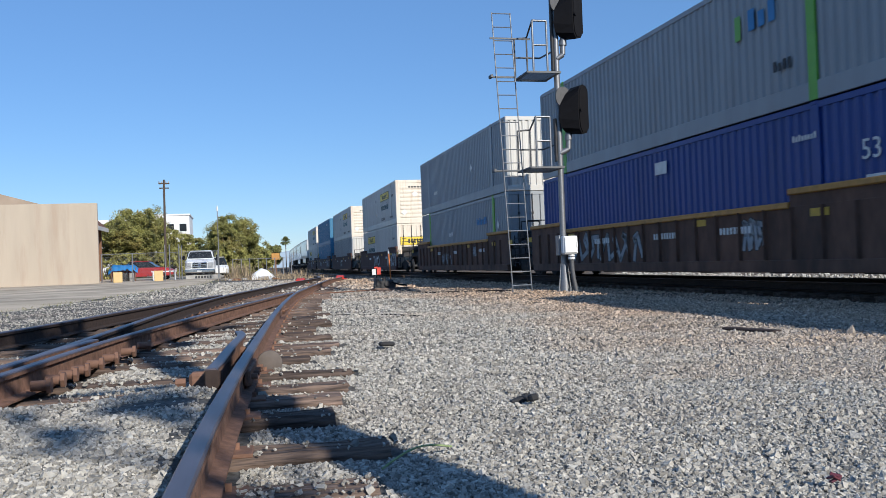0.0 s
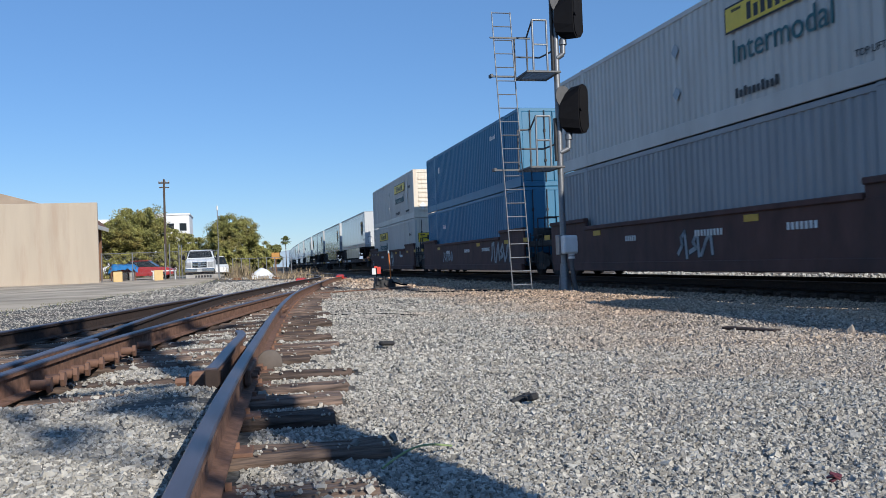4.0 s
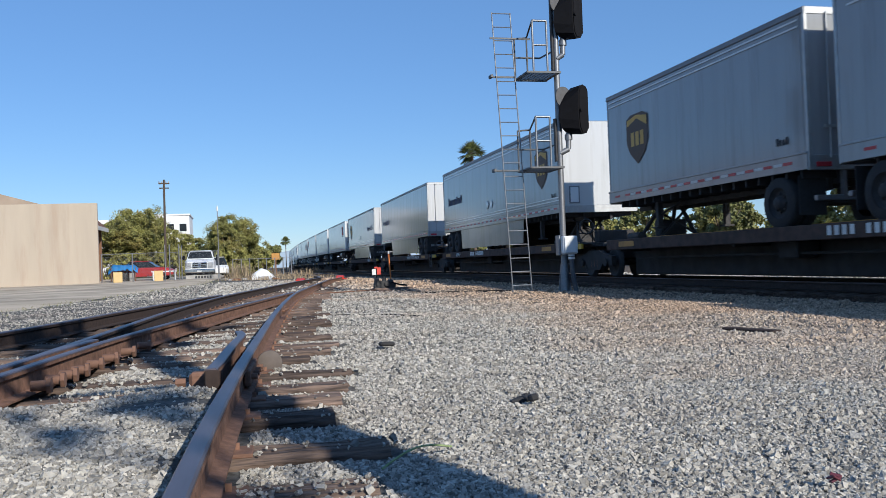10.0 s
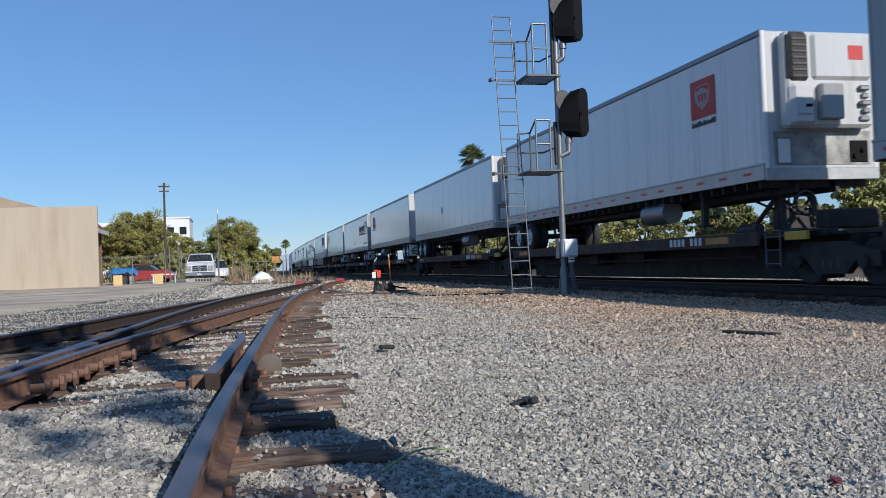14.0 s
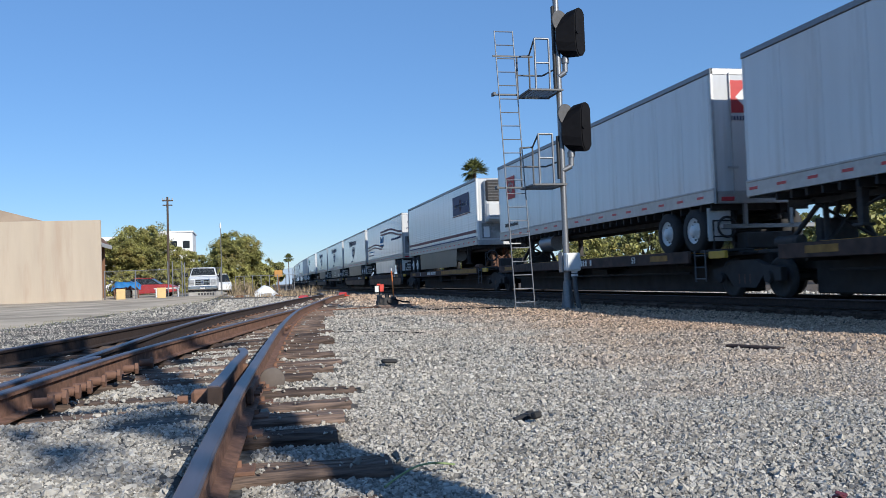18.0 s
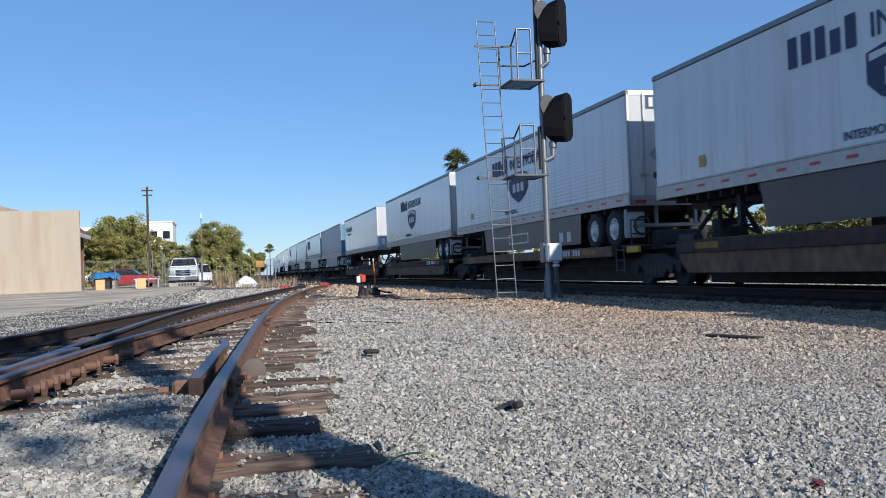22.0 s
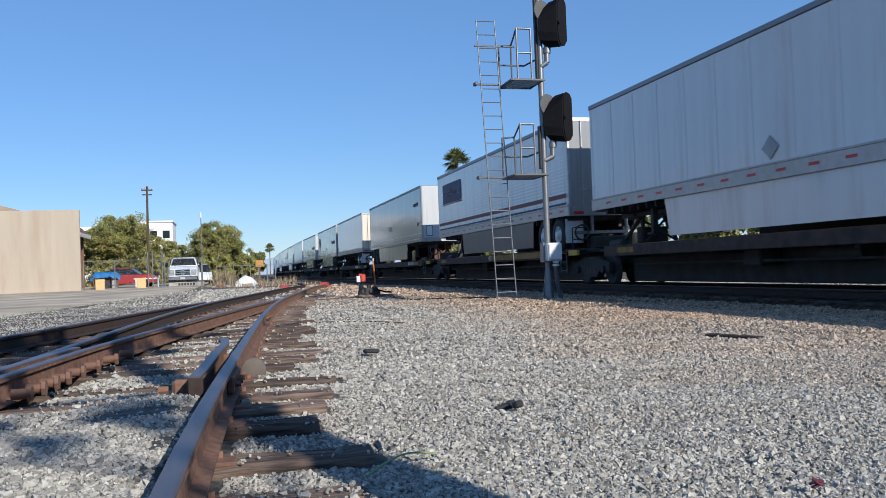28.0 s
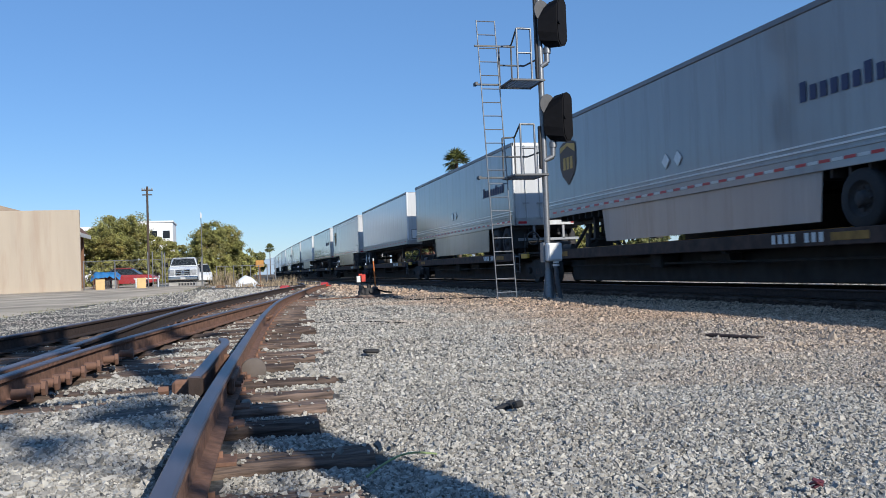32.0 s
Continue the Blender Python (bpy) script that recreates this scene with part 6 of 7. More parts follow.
def service_platform(z, y0, tall):
    g = Geo()
    g.box(-0.8, y0 - 0.42, z - 0.035, -0.04, y0 - 0.38, z + 0.01, 0.006).box(-0.8, y0 + 0.44, z - 0.035, -0.04, y0 + 0.48, z + 0.01, 0.006).box(-0.82, y0 - 0.41, z - 0.035, -0.78, y0 + 0.47, z + 0.01, 0.006).box(-0.1, y0 - 0.41, z - 0.035, -0.06, y0 + 0.47, z + 0.01, 0.006)
    p = part("service_platform", g, "galv_dull", sig, "grated steel platform")
    for i in range(8):
        part("grating_bar", shared("grating_bar", lambda g: g.box(-0.012, -0.385, -0.03, 0.012, 0.445, 0.012)), "galv", p, m=pose(-0.73 + i * 0.085, y0, z))
    part("near_guard", Geo().pipe([(-0.66, y0 - 0.4, z), (-0.66, y0 - 0.4, z + tall), (-0.34, y0 - 0.4, z + tall), (-0.34, y0 - 0.4, z)], 0.024, 8).pipe([(-0.66, y0 - 0.4, z + tall * 0.52), (-0.34, y0 - 0.4, z + tall * 0.52)], 0.02, 8), "galv", p, "welded pipe guard")
    part("far_guard", Geo().pipe([(-0.79, y0 + 0.45, z), (-0.79, y0 + 0.45, z + tall * 0.84), (-0.5, y0 + 0.45, z + tall * 0.86), (-0.5, y0 + 0.45, z)], 0.02, 8).pipe([(-0.79, y0 + 0.45, z + tall * 0.45), (-0.2, y0 + 0.45, z + tall * 0.45), (-0.05, y0 + 0.1, z + tall * 0.5)], 0.02, 8).pipe([(-0.5, y0 + 0.45, z + tall * 0.86), (-0.66, y0 - 0.4, z + tall)], 0.02, 8), "head_grey", p, "dark welded pipe guard")
    part("ladder_bracket", Geo().box(-1.5, y0 + 0.1, z - 0.04, -0.9, y0 + 0.14, z, 0.006).box(-1.5, y0 + 0.02, z - 0.05, -1.44, y0 + 0.2, z + 0.02, 0.006), "galv_dull", p)


service_platform(2.6, 0.05, 1.08)
service_platform(4.66, 0.05, 1.1)
part("top_bracket", Geo().box(-1.48, 0.1, 5.46, -0.55, 0.13, 5.5, 0.006), "galv_dull", sig)
lad = part("climbing_ladder", Geo().cyl((-1.16, 0.13, -0.12), (-1.41, 0.13, 6.05), 0.0145, 8).cyl((-0.72, 0.13, -0.12), (-0.99, 0.13, 6.05), 0.0145, 8), "galv", sig, "tall narrow galvanised ladder")
for i in range(21):
    z = 0.06 + i * 0.2985
    k = (z + 0.12) / 6.17
    part("rung", shared("rung", lambda g: g.cyl((0, 0, 0), (0.435, 0, 0), 0.012, 6)), "galv", lad, m=pose(-1.16 - 0.25 * k, 0.13, z))

# ---- switch stand ----
st = thing("switch_stand", "black switch stand with red and white target", "switch stand", m=pose(4.05, 24.45, gz(4.05, 24.45) + 0.03))
part("base_plate", Geo().box(-0.35, -0.25, -0.06, 0.8, 0.25, 0.04, 0.02).box(-0.3, -0.7, -0.1, 0.1, 0.9, 0.0, 0.02), "tie", st)
part("housing", Geo().prism([(-0.3, 0.03), (-0.3, 0.16), (-0.15, 0.26), (0.1, 0.24), (0.3, 0.17), (0.3, 0.03)][::-1], 1, -0.16, 0.16).cyl((0.0, 0, 0.24), (0.0, 0, 0.36), 0.06, 10).box(-0.27, -0.2, 0.1, -0.18, 0.2, 0.34, 0.02).box(0.12, -0.19, 0.14, 0.24, 0.19, 0.28, 0.03).cyl((0.05, -0.17, 0.16), (0.05, -0.21, 0.16), 0.07, 10), "chassis", st, "black cast housing")
part("hand_lever", Geo().pipe([(0.18, -0.18, 0.2), (0.42, -0.22, 0.12), (0.62, -0.22, 0.1)], 0.022, 8), "black", st)
part("target_post", Geo().cyl((-0.225, 0, 0.2), (-0.225, 0, 0.7), 0.018, 8), "black", st)
part("target_blade", Geo().box(-0.35, -0.012, 0.42, -0.24, 0.0, 0.6, 0.004), "ink_white", st, "white target blade")
part("target_blade", Geo().box(-0.21, -0.01, 0.43, -0.09, 0.002, 0.64, 0.004).box(-0.29, -0.02, 0.61, -0.19, -0.012, 0.66, 0.004), "red_paint", st, "red target blade")
part("marker_rod", Geo().cyl((0.22, 0.05, -0.02), (0.16, 0.05, 1.02), 0.02, 8), "marker", st, "orange marker rod")
part("marker_cap", Geo().cyl((0.16, 0.05, 1.02), (0.155, 0.05, 1.1), 0.025, 8), "ink_white", st)
for nm, x, y in (("derail_block", 2.55, 37.5), ("derail_block", 4.95, 43.6)):
    d = thing(nm, "bright red derail block clamped on the rail", "derail", "derails on the siding", m=pose(x, y, 0.02, 0, 0, -12))
    part("block", Geo().prism([(-0.5, -0.06), (-0.4, 0.05), (0.0, 0.12), (0.4, 0.05), (0.5, -0.06)], 0, -0.16, 0.16), "red_paint", d)
    part("plate", Geo().box(-0.3, -0.35, -0.09, 0.3, 0.35, -0.05, 0.01), "red_paint", d)

# a rod, a hose, scraps and two dark shadow stand-ins on the gravel
def on_ground(pts, r, lift=0.02, n=6):
    g = Geo()
    q = rail_line([(x, y, gz(x, y) + lift + r) for x, y in pts], 24)
    g.pipe([tuple(p) for p in q], r, n)
    return g


tagged(part("switch_rod", on_ground([(1.5, 22.2), (2.4, 23.1), (3.2, 23.9), (3.9, 24.3)], 0.02), "rust"), "rusty switch rod lying on gravel", "rod")
# no real cable: a thin cast shadow drawn as a black line
tagged(part("shadow_line", on_ground([(0.75, 13.7), (1.46, 13.2), (2.1, 12.9), (2.3, 12.45), (2.5, 11.95)], 0.014, -0.004), "black"), "thin dark line standing in for a shadow on the gravel", "cable")
tagged(part("black_hose", on_ground([(4.5, 23.5), (4.42, 21.2), (4.75, 20.6), (5.1, 20.5), (5.6, 19.3), (5.9, 18.3)], 0.018, 0.0), "black"), "black hose lying on the gravel", "hose")
g = Geo()
r = random.Random(3)
for i in range(7):
    a = r.uniform(-0.16, 0.16)
    g.box(a - 0.05, -0.03, 0, a + 0.06, 0.03, 0.03 + r.uniform(0, 0.03), 0.012, pose(r.uniform(-0.03, 0.03), r.uniform(-0.04, 0.04), 0, r.uniform(-15, 15), r.uniform(-15, 15), r.uniform(0, 180)))
tagged(part("rubber_scrap", g, "tyre", None, "", pose(1.5, 4.42, gz(1.5, 4.42) + 0.012) @ Matrix.Scale(0.72, 4)), "torn black rubber scrap on gravel", "scrap")
# dark slab sunk in the gravel in place of a short shadow
tagged(part("shadow_slab", Geo().box(-0.32, -0.06, -0.1, 0.32, 0.06, 0.022, 0.012), "rust_dark", None, "", pose(4.79, 7.36, gz(4.79, 7.36) + 0.01, 0, 0, -74)), "dark slab standing in for a short shadow on the gravel", "scrap")
tagged(part("rubber_scrap", Geo().box(-0.07, -0.035, 0, 0.08, 0.035, 0.04, 0.015), "tyre", None, "", pose(1.27, 7.7, gz(1.27, 7.7) + 0.03, 0, 4, 20)), "small black lump on gravel", "scrap")
g = Geo()
for i in range(5):
    g.box(-0.017, -0.007, 0, 0.02, 0.008, 0.007, 0.002, pose(r.uniform(-0.012, 0.012), r.uniform(-0.018, 0.018), i * 0.004, r.uniform(-30, 30), r.uniform(-30, 30), r.uniform(0, 180)))
tagged(part("red_wrapper", g, "maroon", None, "", pose(1.87, 2.44, gz(1.87, 2.44) + 0.03)), "crumpled red wrapper on gravel", "litter")
g = Geo()
for i in range(9):
    u = i / 8
    g.cyl((0.48 + u * 0.3, 3.1 + u * 0.27, -0.1 + 0.035 * math.sin(u * 3)), (0.48 + (u + 0.125) * 0.3, 3.1 + (u + 0.125) * 0.27, -0.1 + 0.035 * math.sin((u + 0.125) * 3)), 0.0045, 5)
tagged(part("grass_blade", g, "weed"), "long pale green grass blade on gravel", "grass")

# ---- warehouse ----
WZ = -0.15
wh = thing("warehouse", "tan stucco warehouse with blank end wall", "building", m=pose(-9.3, 61.5, 0))
part("end_wall", Geo().box(-30, 0, WZ, 0, 0.3, 5.47, 0.03), "stucco", wh, "tan stucco wall with water stains")
part("side_wall", Geo().box(-5.3, 0.3, WZ, -5.0, 26, 5.2, 0.02), "stucco", wh)
part("side_wall", Geo().box(-30, 0.3, WZ, -29.7, 26, 5.2, 0.02), "stucco", wh)
part("rear_wall", Geo().box(-29.7, 25.7, WZ, -5.3, 26, 5.2, 0.02), "stucco", wh)
part("roof", Geo().prism([(-29.8, 5.2), (-3.4, 5.2), (-3.4, 5.42), (-14.5, 8.7), (-29.8, 5.3)], 1, 0.35, 25.8), "roof_tan", wh, "low pitched tan roof")
for i in range(1, 9):
    part("wall_joint", Geo().box(-30, -0.003, WZ + i * 0.62, -0.02, 0.0, WZ + i * 0.62 + 0.016, 0.001), "stucco", wh)
can = part("canopy", Geo().prism([(-5.0, 5.1), (-1.25, 4.75), (-0.6, 4.1), (-0.6, 3.95), (-1.35, 4.5), (-5.0, 4.9)], 1, 4.0, 9), "wood", wh, "sloped timber canopy")
part("fascia", Geo().box(-0.63, 4.0, 3.85, -0.55, 9, 4.15, 0.01).prism([(-5.0, 5.16), (-1.25, 4.82), (-0.53, 4.15), (-0.53, 3.95), (-1.3, 4.58), (-5.0, 4.95)], 1, 3.92, 4.0), "cont_white", can)
for y in (4.2, 8.6):
    part("canopy_post", Geo().box(-1.3, y, WZ, -1.05, y + 0.24, 4.5, 0.02), "wood", wh, "brown timber post")

# ---- fence ----
fn = thing("chain_link_fence", "galvanised chain-link fence with pipe posts", "fence", m=pose(0, 62.0, 0))
FX = [(-9.2, 2.0), (-7.2, 2.0), (-5.05, 2.5), (-4.75, 2.5), (-4.12, 2.5), (-3.95, 2.4), (-1.5, 2.0)]
for x, h in FX:
    z = gz(x, 62)
    p = part("post", Geo().cyl((x, 0, z - 0.05), (x, 0, h - 0.03), 0.038, 8), "galv", fn)
    part("post_cap", Geo().cyl((x, 0, h - 0.03), (x, 0, h + 0.02), 0.045, 8, 0.02), "galv", p)
for a, b in ((-9.2, -5.05), (-4.75, -4.12), (-3.95, -1.5)):
    part("top_rail", Geo().cyl((a, 0, 1.97), (b, 0, 1.97), 0.024, 6), "galv", fn)
    part("bottom_wire", Geo().cyl((a, 0, gz(a, 62) + 0.08), (b, 0, gz(b, 62) + 0.08), 0.008, 5), "galv", fn)
    g = Geo()
    n = int((b - a) / 0.11)
    for i in range(-20, n):
        for sg in (1, -1):
            x0, z0 = a + i * 0.11, 0.06
            x1, z1 = x0 + 1.9, 1.95
            if x0 < a:
                z0 += a - x0
                x0 = a
            if x1 > b:
                z1 -= x1 - b
                x1 = b
            if z1 - z0 > 0.05:
                if sg < 0:
                    x0, x1 = a + b - x0, a + b - x1
                g.add([(x0 - 0.002, 0, z0), (x0 + 0.002, 0, z0), (x1 + 0.002, 0, z1), (x1 - 0.002, 0, z1)], [(0, 1, 2, 3)])
    tagged(part("wire_mesh", g, "galv", fn), kind="stuff")

# boards, tarp, bench in the yard
for x in (-8.12, -5.47):
    b = thing("warning_board", "pale yellow board leaning at the fence", "board", "boards at the fence", m=pose(x, 61.6, gz(x, 61.6) + 0.02, -6, 0, 4))
    part("panel", Geo().box(-0.27, -0.03, 0.0, 0.27, 0.03, 0.72, 0.015), "sign_tan", b)
    part("frame", Geo().box(-0.29, -0.02, -0.01, -0.25, 0.05, 0.74, 0.01).box(0.25, -0.02, -0.01, 0.29, 0.05, 0.74, 0.01), "sign_tan", b)
tp = thing("tarp_stack", "blue tarpaulin draped over stacked goods", "tarp", m=pose(-8.2, 65.5, gz(-8.2, 65.5)))
g = Geo()
n = 14
g.add([(-1.0 + 2.0 * i / n, -0.6 + 1.3 * j / 8, 1.15 + 0.22 * noise.noise((i * 0.6, j * 0.8, 1)) - 0.5 * (max(0, abs(i / n - 0.5) - 0.36) * 4 + max(0, abs(j / 8 - 0.5) - 0.33) * 4)) for j in range(9) for i in range(n + 1)],
      [(j * (n + 1) + i, j * (n + 1) + i + 1, (j + 1) * (n + 1) + i + 1, (j + 1) * (n + 1) + i) for j in range(8) for i in range(n)], True)
part("tarpaulin", g, "tarp", tp, "crumpled blue tarpaulin")
for x in (-0.85, -0.2, 0.8):
    part("rack_leg", Geo().box(x, -0.5, 0, x + 0.07, -0.43, 1.0, 0.01), "wood", tp)
for x, w, m_ in ((-0.75, 0.42, "wood"), (-0.1, 0.35, "chassis"), (0.4, 0.3, "concrete")):
    part("crate", Geo().box(x, -0.35, 0, x + w, 0.4, 0.62, 0.02), m_, tp)
bn = thing("bench", "weathered white timber bench in the yard", "bench", m=pose(-5.3, 63.2, gz(-5.3, 63.2)))
part("seat", Geo().box(-0.8, -0.2, 0.62, 0.9, 0.2, 0.7, 0.01), "box_white", bn)
for x in (-0.7, 0.75):
    part("leg", Geo().box(x, -0.18, 0, x + 0.09, 0.18, 0.62, 0.01), "box_white", bn)
ws = thing("wheel_stop", "concrete wheel stop with dark stencilled marks", "wheel stop", m=pose(-2.6, 63.6, gz(-2.6, 63.6)))
part("block", Geo().prism([(-0.14, 0), (0.14, 0), (0.1, 0.3), (-0.1, 0.3)], 0, -1.2, 1.2), "concrete", ws)
for i in range(6):
    part("stencil_bar", Geo().box(-0.55 + i * 0.2, -0.16, 0.08, -0.42 + i * 0.2, -0.12, 0.24), "ink_black", ws)


# ---- parked vehicles ----
def lofted(name, sections, material, parent, label=""):
    """A body through cross sections (y, half width low, half width high, z low, z high)."""
    g = Geo()
    vs = []
    for y, a, b, z0, z1 in sections:
        c = min(0.12, (z1 - z0) * 0.3)
        vs += [(-a, y, z0), (a, y, z0), (a, y, z0 + c), (b + (a - b) * 0.2, y, z1 - c), (b - 0.06, y, z1), (-b + 0.06, y, z1), (-b - (a - b) * 0.2, y, z1 - c), (-a, y, z0 + c)]
    m = 8
    fs = [(j * m + i, j * m + (i + 1) % m, (j + 1) * m + (i + 1) % m, (j + 1) * m + i) for j in range(len(sections) - 1) for i in range(m)]
    g.add(vs, fs + [tuple(range(m))[::-1], tuple(range((len(sections) - 1) * m, len(sections) * m))])
    return part(name, g, material, parent, label)


def vehicle_wheel(parent, x, y, r, z):
    t = part("tyre", Geo().turn([(-0.12, r * 0.6), (-0.12, r * 0.9), (-0.08, r), (0.08, r), (0.12, r * 0.9), (0.12, r * 0.6)], (x, y, z), 0, 20), "tyre", parent)
    part("rim", Geo().turn([(-0.1, r * 0.6), (-0.06, r * 0.55), (-0.08, 0.02), (0.08, 0.02), (0.06, r * 0.55), (0.1, r * 0.6)], (x, y, z), 0, 16), "alu", t)


tk = thing("pickup_truck", "white full-size pickup truck parked nose outward", "truck", m=pose(-2.88, 64.6, gz(-2.88, 65.5)) @ Matrix.Scale(1.07, 4))
bd = lofted("body", [(0.06, 0.93, 0.86, 0.52, 1.16), (0.5, 1.0, 0.95, 0.45, 1.3), (1.5, 1.0, 0.97, 0.45, 1.36), (1.9, 1.0, 0.97, 0.45, 1.36), (3.7, 1.0, 0.98, 0.45, 1.3), (5.9, 1.0, 0.98, 0.5, 1.3)], "truck_white", tk)
lofted("cab", [(1.55, 0.93, 0.9, 1.3, 1.42), (2.15, 0.92, 0.76, 1.3, 1.96), (3.3, 0.92, 0.77, 1.3, 2.0), (3.65, 0.9, 0.78, 1.3, 1.95)], "truck_white", tk)
part("windscreen", Geo().add([(-0.84, 1.53, 1.42), (0.84, 1.53, 1.42), (0.7, 2.0, 1.88), (-0.7, 2.0, 1.88)], [(0, 1, 2, 3)]).add([(-0.84, 1.55, 1.4), (0.84, 1.55, 1.4), (0.7, 2.02, 1.86), (-0.7, 2.02, 1.86)], [(3, 2, 1, 0)]), "glass", tk, "dark windscreen")
gr = part("grille", Geo().box(-0.5, 0.0, 0.72, 0.5, 0.1, 1.12, 0.04), "chrome", tk, "chrome bar grille")
for i in range(3):
    for sx in (-1, 1):
        part("grille_slot", Geo().box(min(sx * 0.1, sx * 0.44), -0.012, 0.77 + i * 0.115, max(sx * 0.1, sx * 0.44), 0.01, 0.84 + i * 0.115, 0.005), "black", gr)
part("emblem", Geo().turn([(-0.02, 0.01), (-0.02, 0.07), (0.01, 0.075)], (0, -0.005, 0.93), 1, 14), "ink_navy", gr)
part("bumper", Geo().box(-0.99, -0.1, 0.42, 0.99, 0.16, 0.66, 0.05), "chrome", tk, "chrome front bumper")
part("air_dam", Geo().box(-0.9, 0.0, 0.28, 0.9, 0.14, 0.42, 0.03), "black", tk)
for sx in (-1, 1):
    part("headlight", Geo().box(min(sx * 0.54, sx * 0.88), 0.0, 0.84, max(sx * 0.54, sx * 0.88), 0.12, 1.1, 0.03), "alu", tk, "clear headlight")
    part("turn_signal", Geo().box(min(sx * 0.54, sx * 0.88), 0.01, 0.74, max(sx * 0.54, sx * 0.88), 0.1, 0.825, 0.015), "alu", tk)
    part("wing_mirror", Geo().box(min(sx * 1.04, sx * 1.24), 1.75, 1.32, max(sx * 1.04, sx * 1.24), 1.86, 1.62, 0.03).box(min(sx * 0.9, sx * 1.1), 1.78, 1.36, max(sx * 0.9, sx * 1.1), 1.82, 1.4), "black", tk)
    part("side_window", Geo().prism([(2.15, 1.42), (3.4, 1.42), (3.3, 1.88), (2.45, 1.88)], 0, min(sx * 0.86, sx * 0.925), max(sx * 0.86, sx * 0.925)), "glass", tk)
    for y in (1.0, 4.7):
        vehicle_wheel(tk, sx * 0.86, y, 0.4, 0.4)
part("plate_blank", Geo().box(-0.16, -0.115, 0.46, 0.16, -0.1, 0.6), "ink_white", tk)

cr = thing("parked_car", "red car parked behind the fence", "car", m=pose(-4.7, 66.4, gz(-5.9, 67), 0, 0, 84))
lofted("body", [(0.05, 0.78, 0.7, 0.4, 0.72), (0.6, 0.88, 0.84, 0.3, 0.92), (3.6, 0.88, 0.85, 0.3, 0.98), (4.4, 0.8, 0.76, 0.4, 0.95)], "car_red", cr)
lofted("cabin", [(1.2, 0.78, 0.74, 0.9, 0.97), (1.8, 0.76, 0.6, 0.9, 1.38), (3.0, 0.76, 0.6, 0.9, 1.42), (3.9, 0.74, 0.64, 0.9, 1.02)], "glass", cr, "dark glass cabin")
part("roof", Geo().box(-0.58, 1.8, 1.38, 0.58, 3.05, 1.44, 0.03), "car_red", cr)
for sx in (-1, 1):
    for y in (0.85, 3.5):
        vehicle_wheel(cr, sx * 0.78, y, 0.31, 0.31)
    part("headlight", Geo().box(min(sx * 0.45, sx * 0.75), 0.02, 0.55, max(sx * 0.45, sx * 0.75), 0.14, 0.7, 0.02), "alu", cr)
c2 = thing("parked_car", "white car parked beyond the pickup truck", "car", m=pose(-1.7, 68.2, gz(-1.0, 69), 0, 0, 4))
lofted("body", [(0.05, 0.8, 0.72, 0.4, 0.8), (0.6, 0.9, 0.86, 0.3, 1.0), (3.8, 0.9, 0.87, 0.3, 1.1), (4.5, 0.84, 0.8, 0.4, 1.05)], "truck_white", c2)
lofted("cabin", [(1.0, 0.8, 0.76, 1.0, 1.08), (1.7, 0.78, 0.64, 1.0, 1.6), (4.0, 0.78, 0.66, 1.0, 1.62), (4.4, 0.76, 0.68, 1.0, 1.15)], "glass", c2)
part("roof", Geo().box(-0.62, 1.7, 1.6, 0.62, 4.0, 1.66, 0.03), "truck_white", c2)
for sx in (-1, 1):
    for y in (0.9, 3.6):
        vehicle_wheel(c2, sx * 0.8, y, 0.33, 0.33)


# ---- trees and plants ----
def leaf_cloud(rs, clumps, per, size, spread_, flat=0.75):
    """Small bent leaf sprays in clumps; returns vertices and faces for one mesh."""
    n = len(clumps) * per
    c = np.repeat(np.array([k[:3] for k in clumps]), per, 0)
    rad = np.repeat(np.array([k[3] for k in clumps]), per)
    d = rs.normal(size=(n, 3))
    d /= np.linalg.norm(d, axis=1)[:, None]
    p = c + d * (rad * rs.uniform(0.2, 1.2, n))[:, None] * np.array([1, 1, flat])
    a = rs.normal(size=(n, 3))
    a /= np.linalg.norm(a, axis=1)[:, None]
    b = np.cross(a, d + 0.6 * rs.normal(size=(n, 3)))
    b /= np.linalg.norm(b, axis=1)[:, None] + 1e-9
    s = size * rs.uniform(0.6, 1.4, n)[:, None]
    v = np.stack([p - a * s, p + b * s * spread_, p + a * s + (0, 0, -0.2) * s, p - b * s * spread_], 1).reshape(-1, 3)
    return v, np.arange(n * 4).reshape(-1, 4)


def big_mesh(name, v, f):
    me = bpy.data.meshes.new(name)
    me.vertices.add(len(v))
    me.vertices.foreach_set("co", np.asarray(v, np.float32).ravel())
    k = f.shape[1]
    me.loops.add(f.size)
    me.loops.foreach_set("vertex_index", f.astype(np.int32).ravel())
    me.polygons.add(len(f))
    me.polygons.foreach_set("loop_start", np.arange(0, f.size, k, dtype=np.int32))
    me.polygons.foreach_set("loop_total", np.full(len(f), k, np.int32))
    me.polygons.foreach_set("use_smooth", np.zeros(len(f), bool))
    me.materials.append(None)
    me.update(calc_edges=True)
    return me


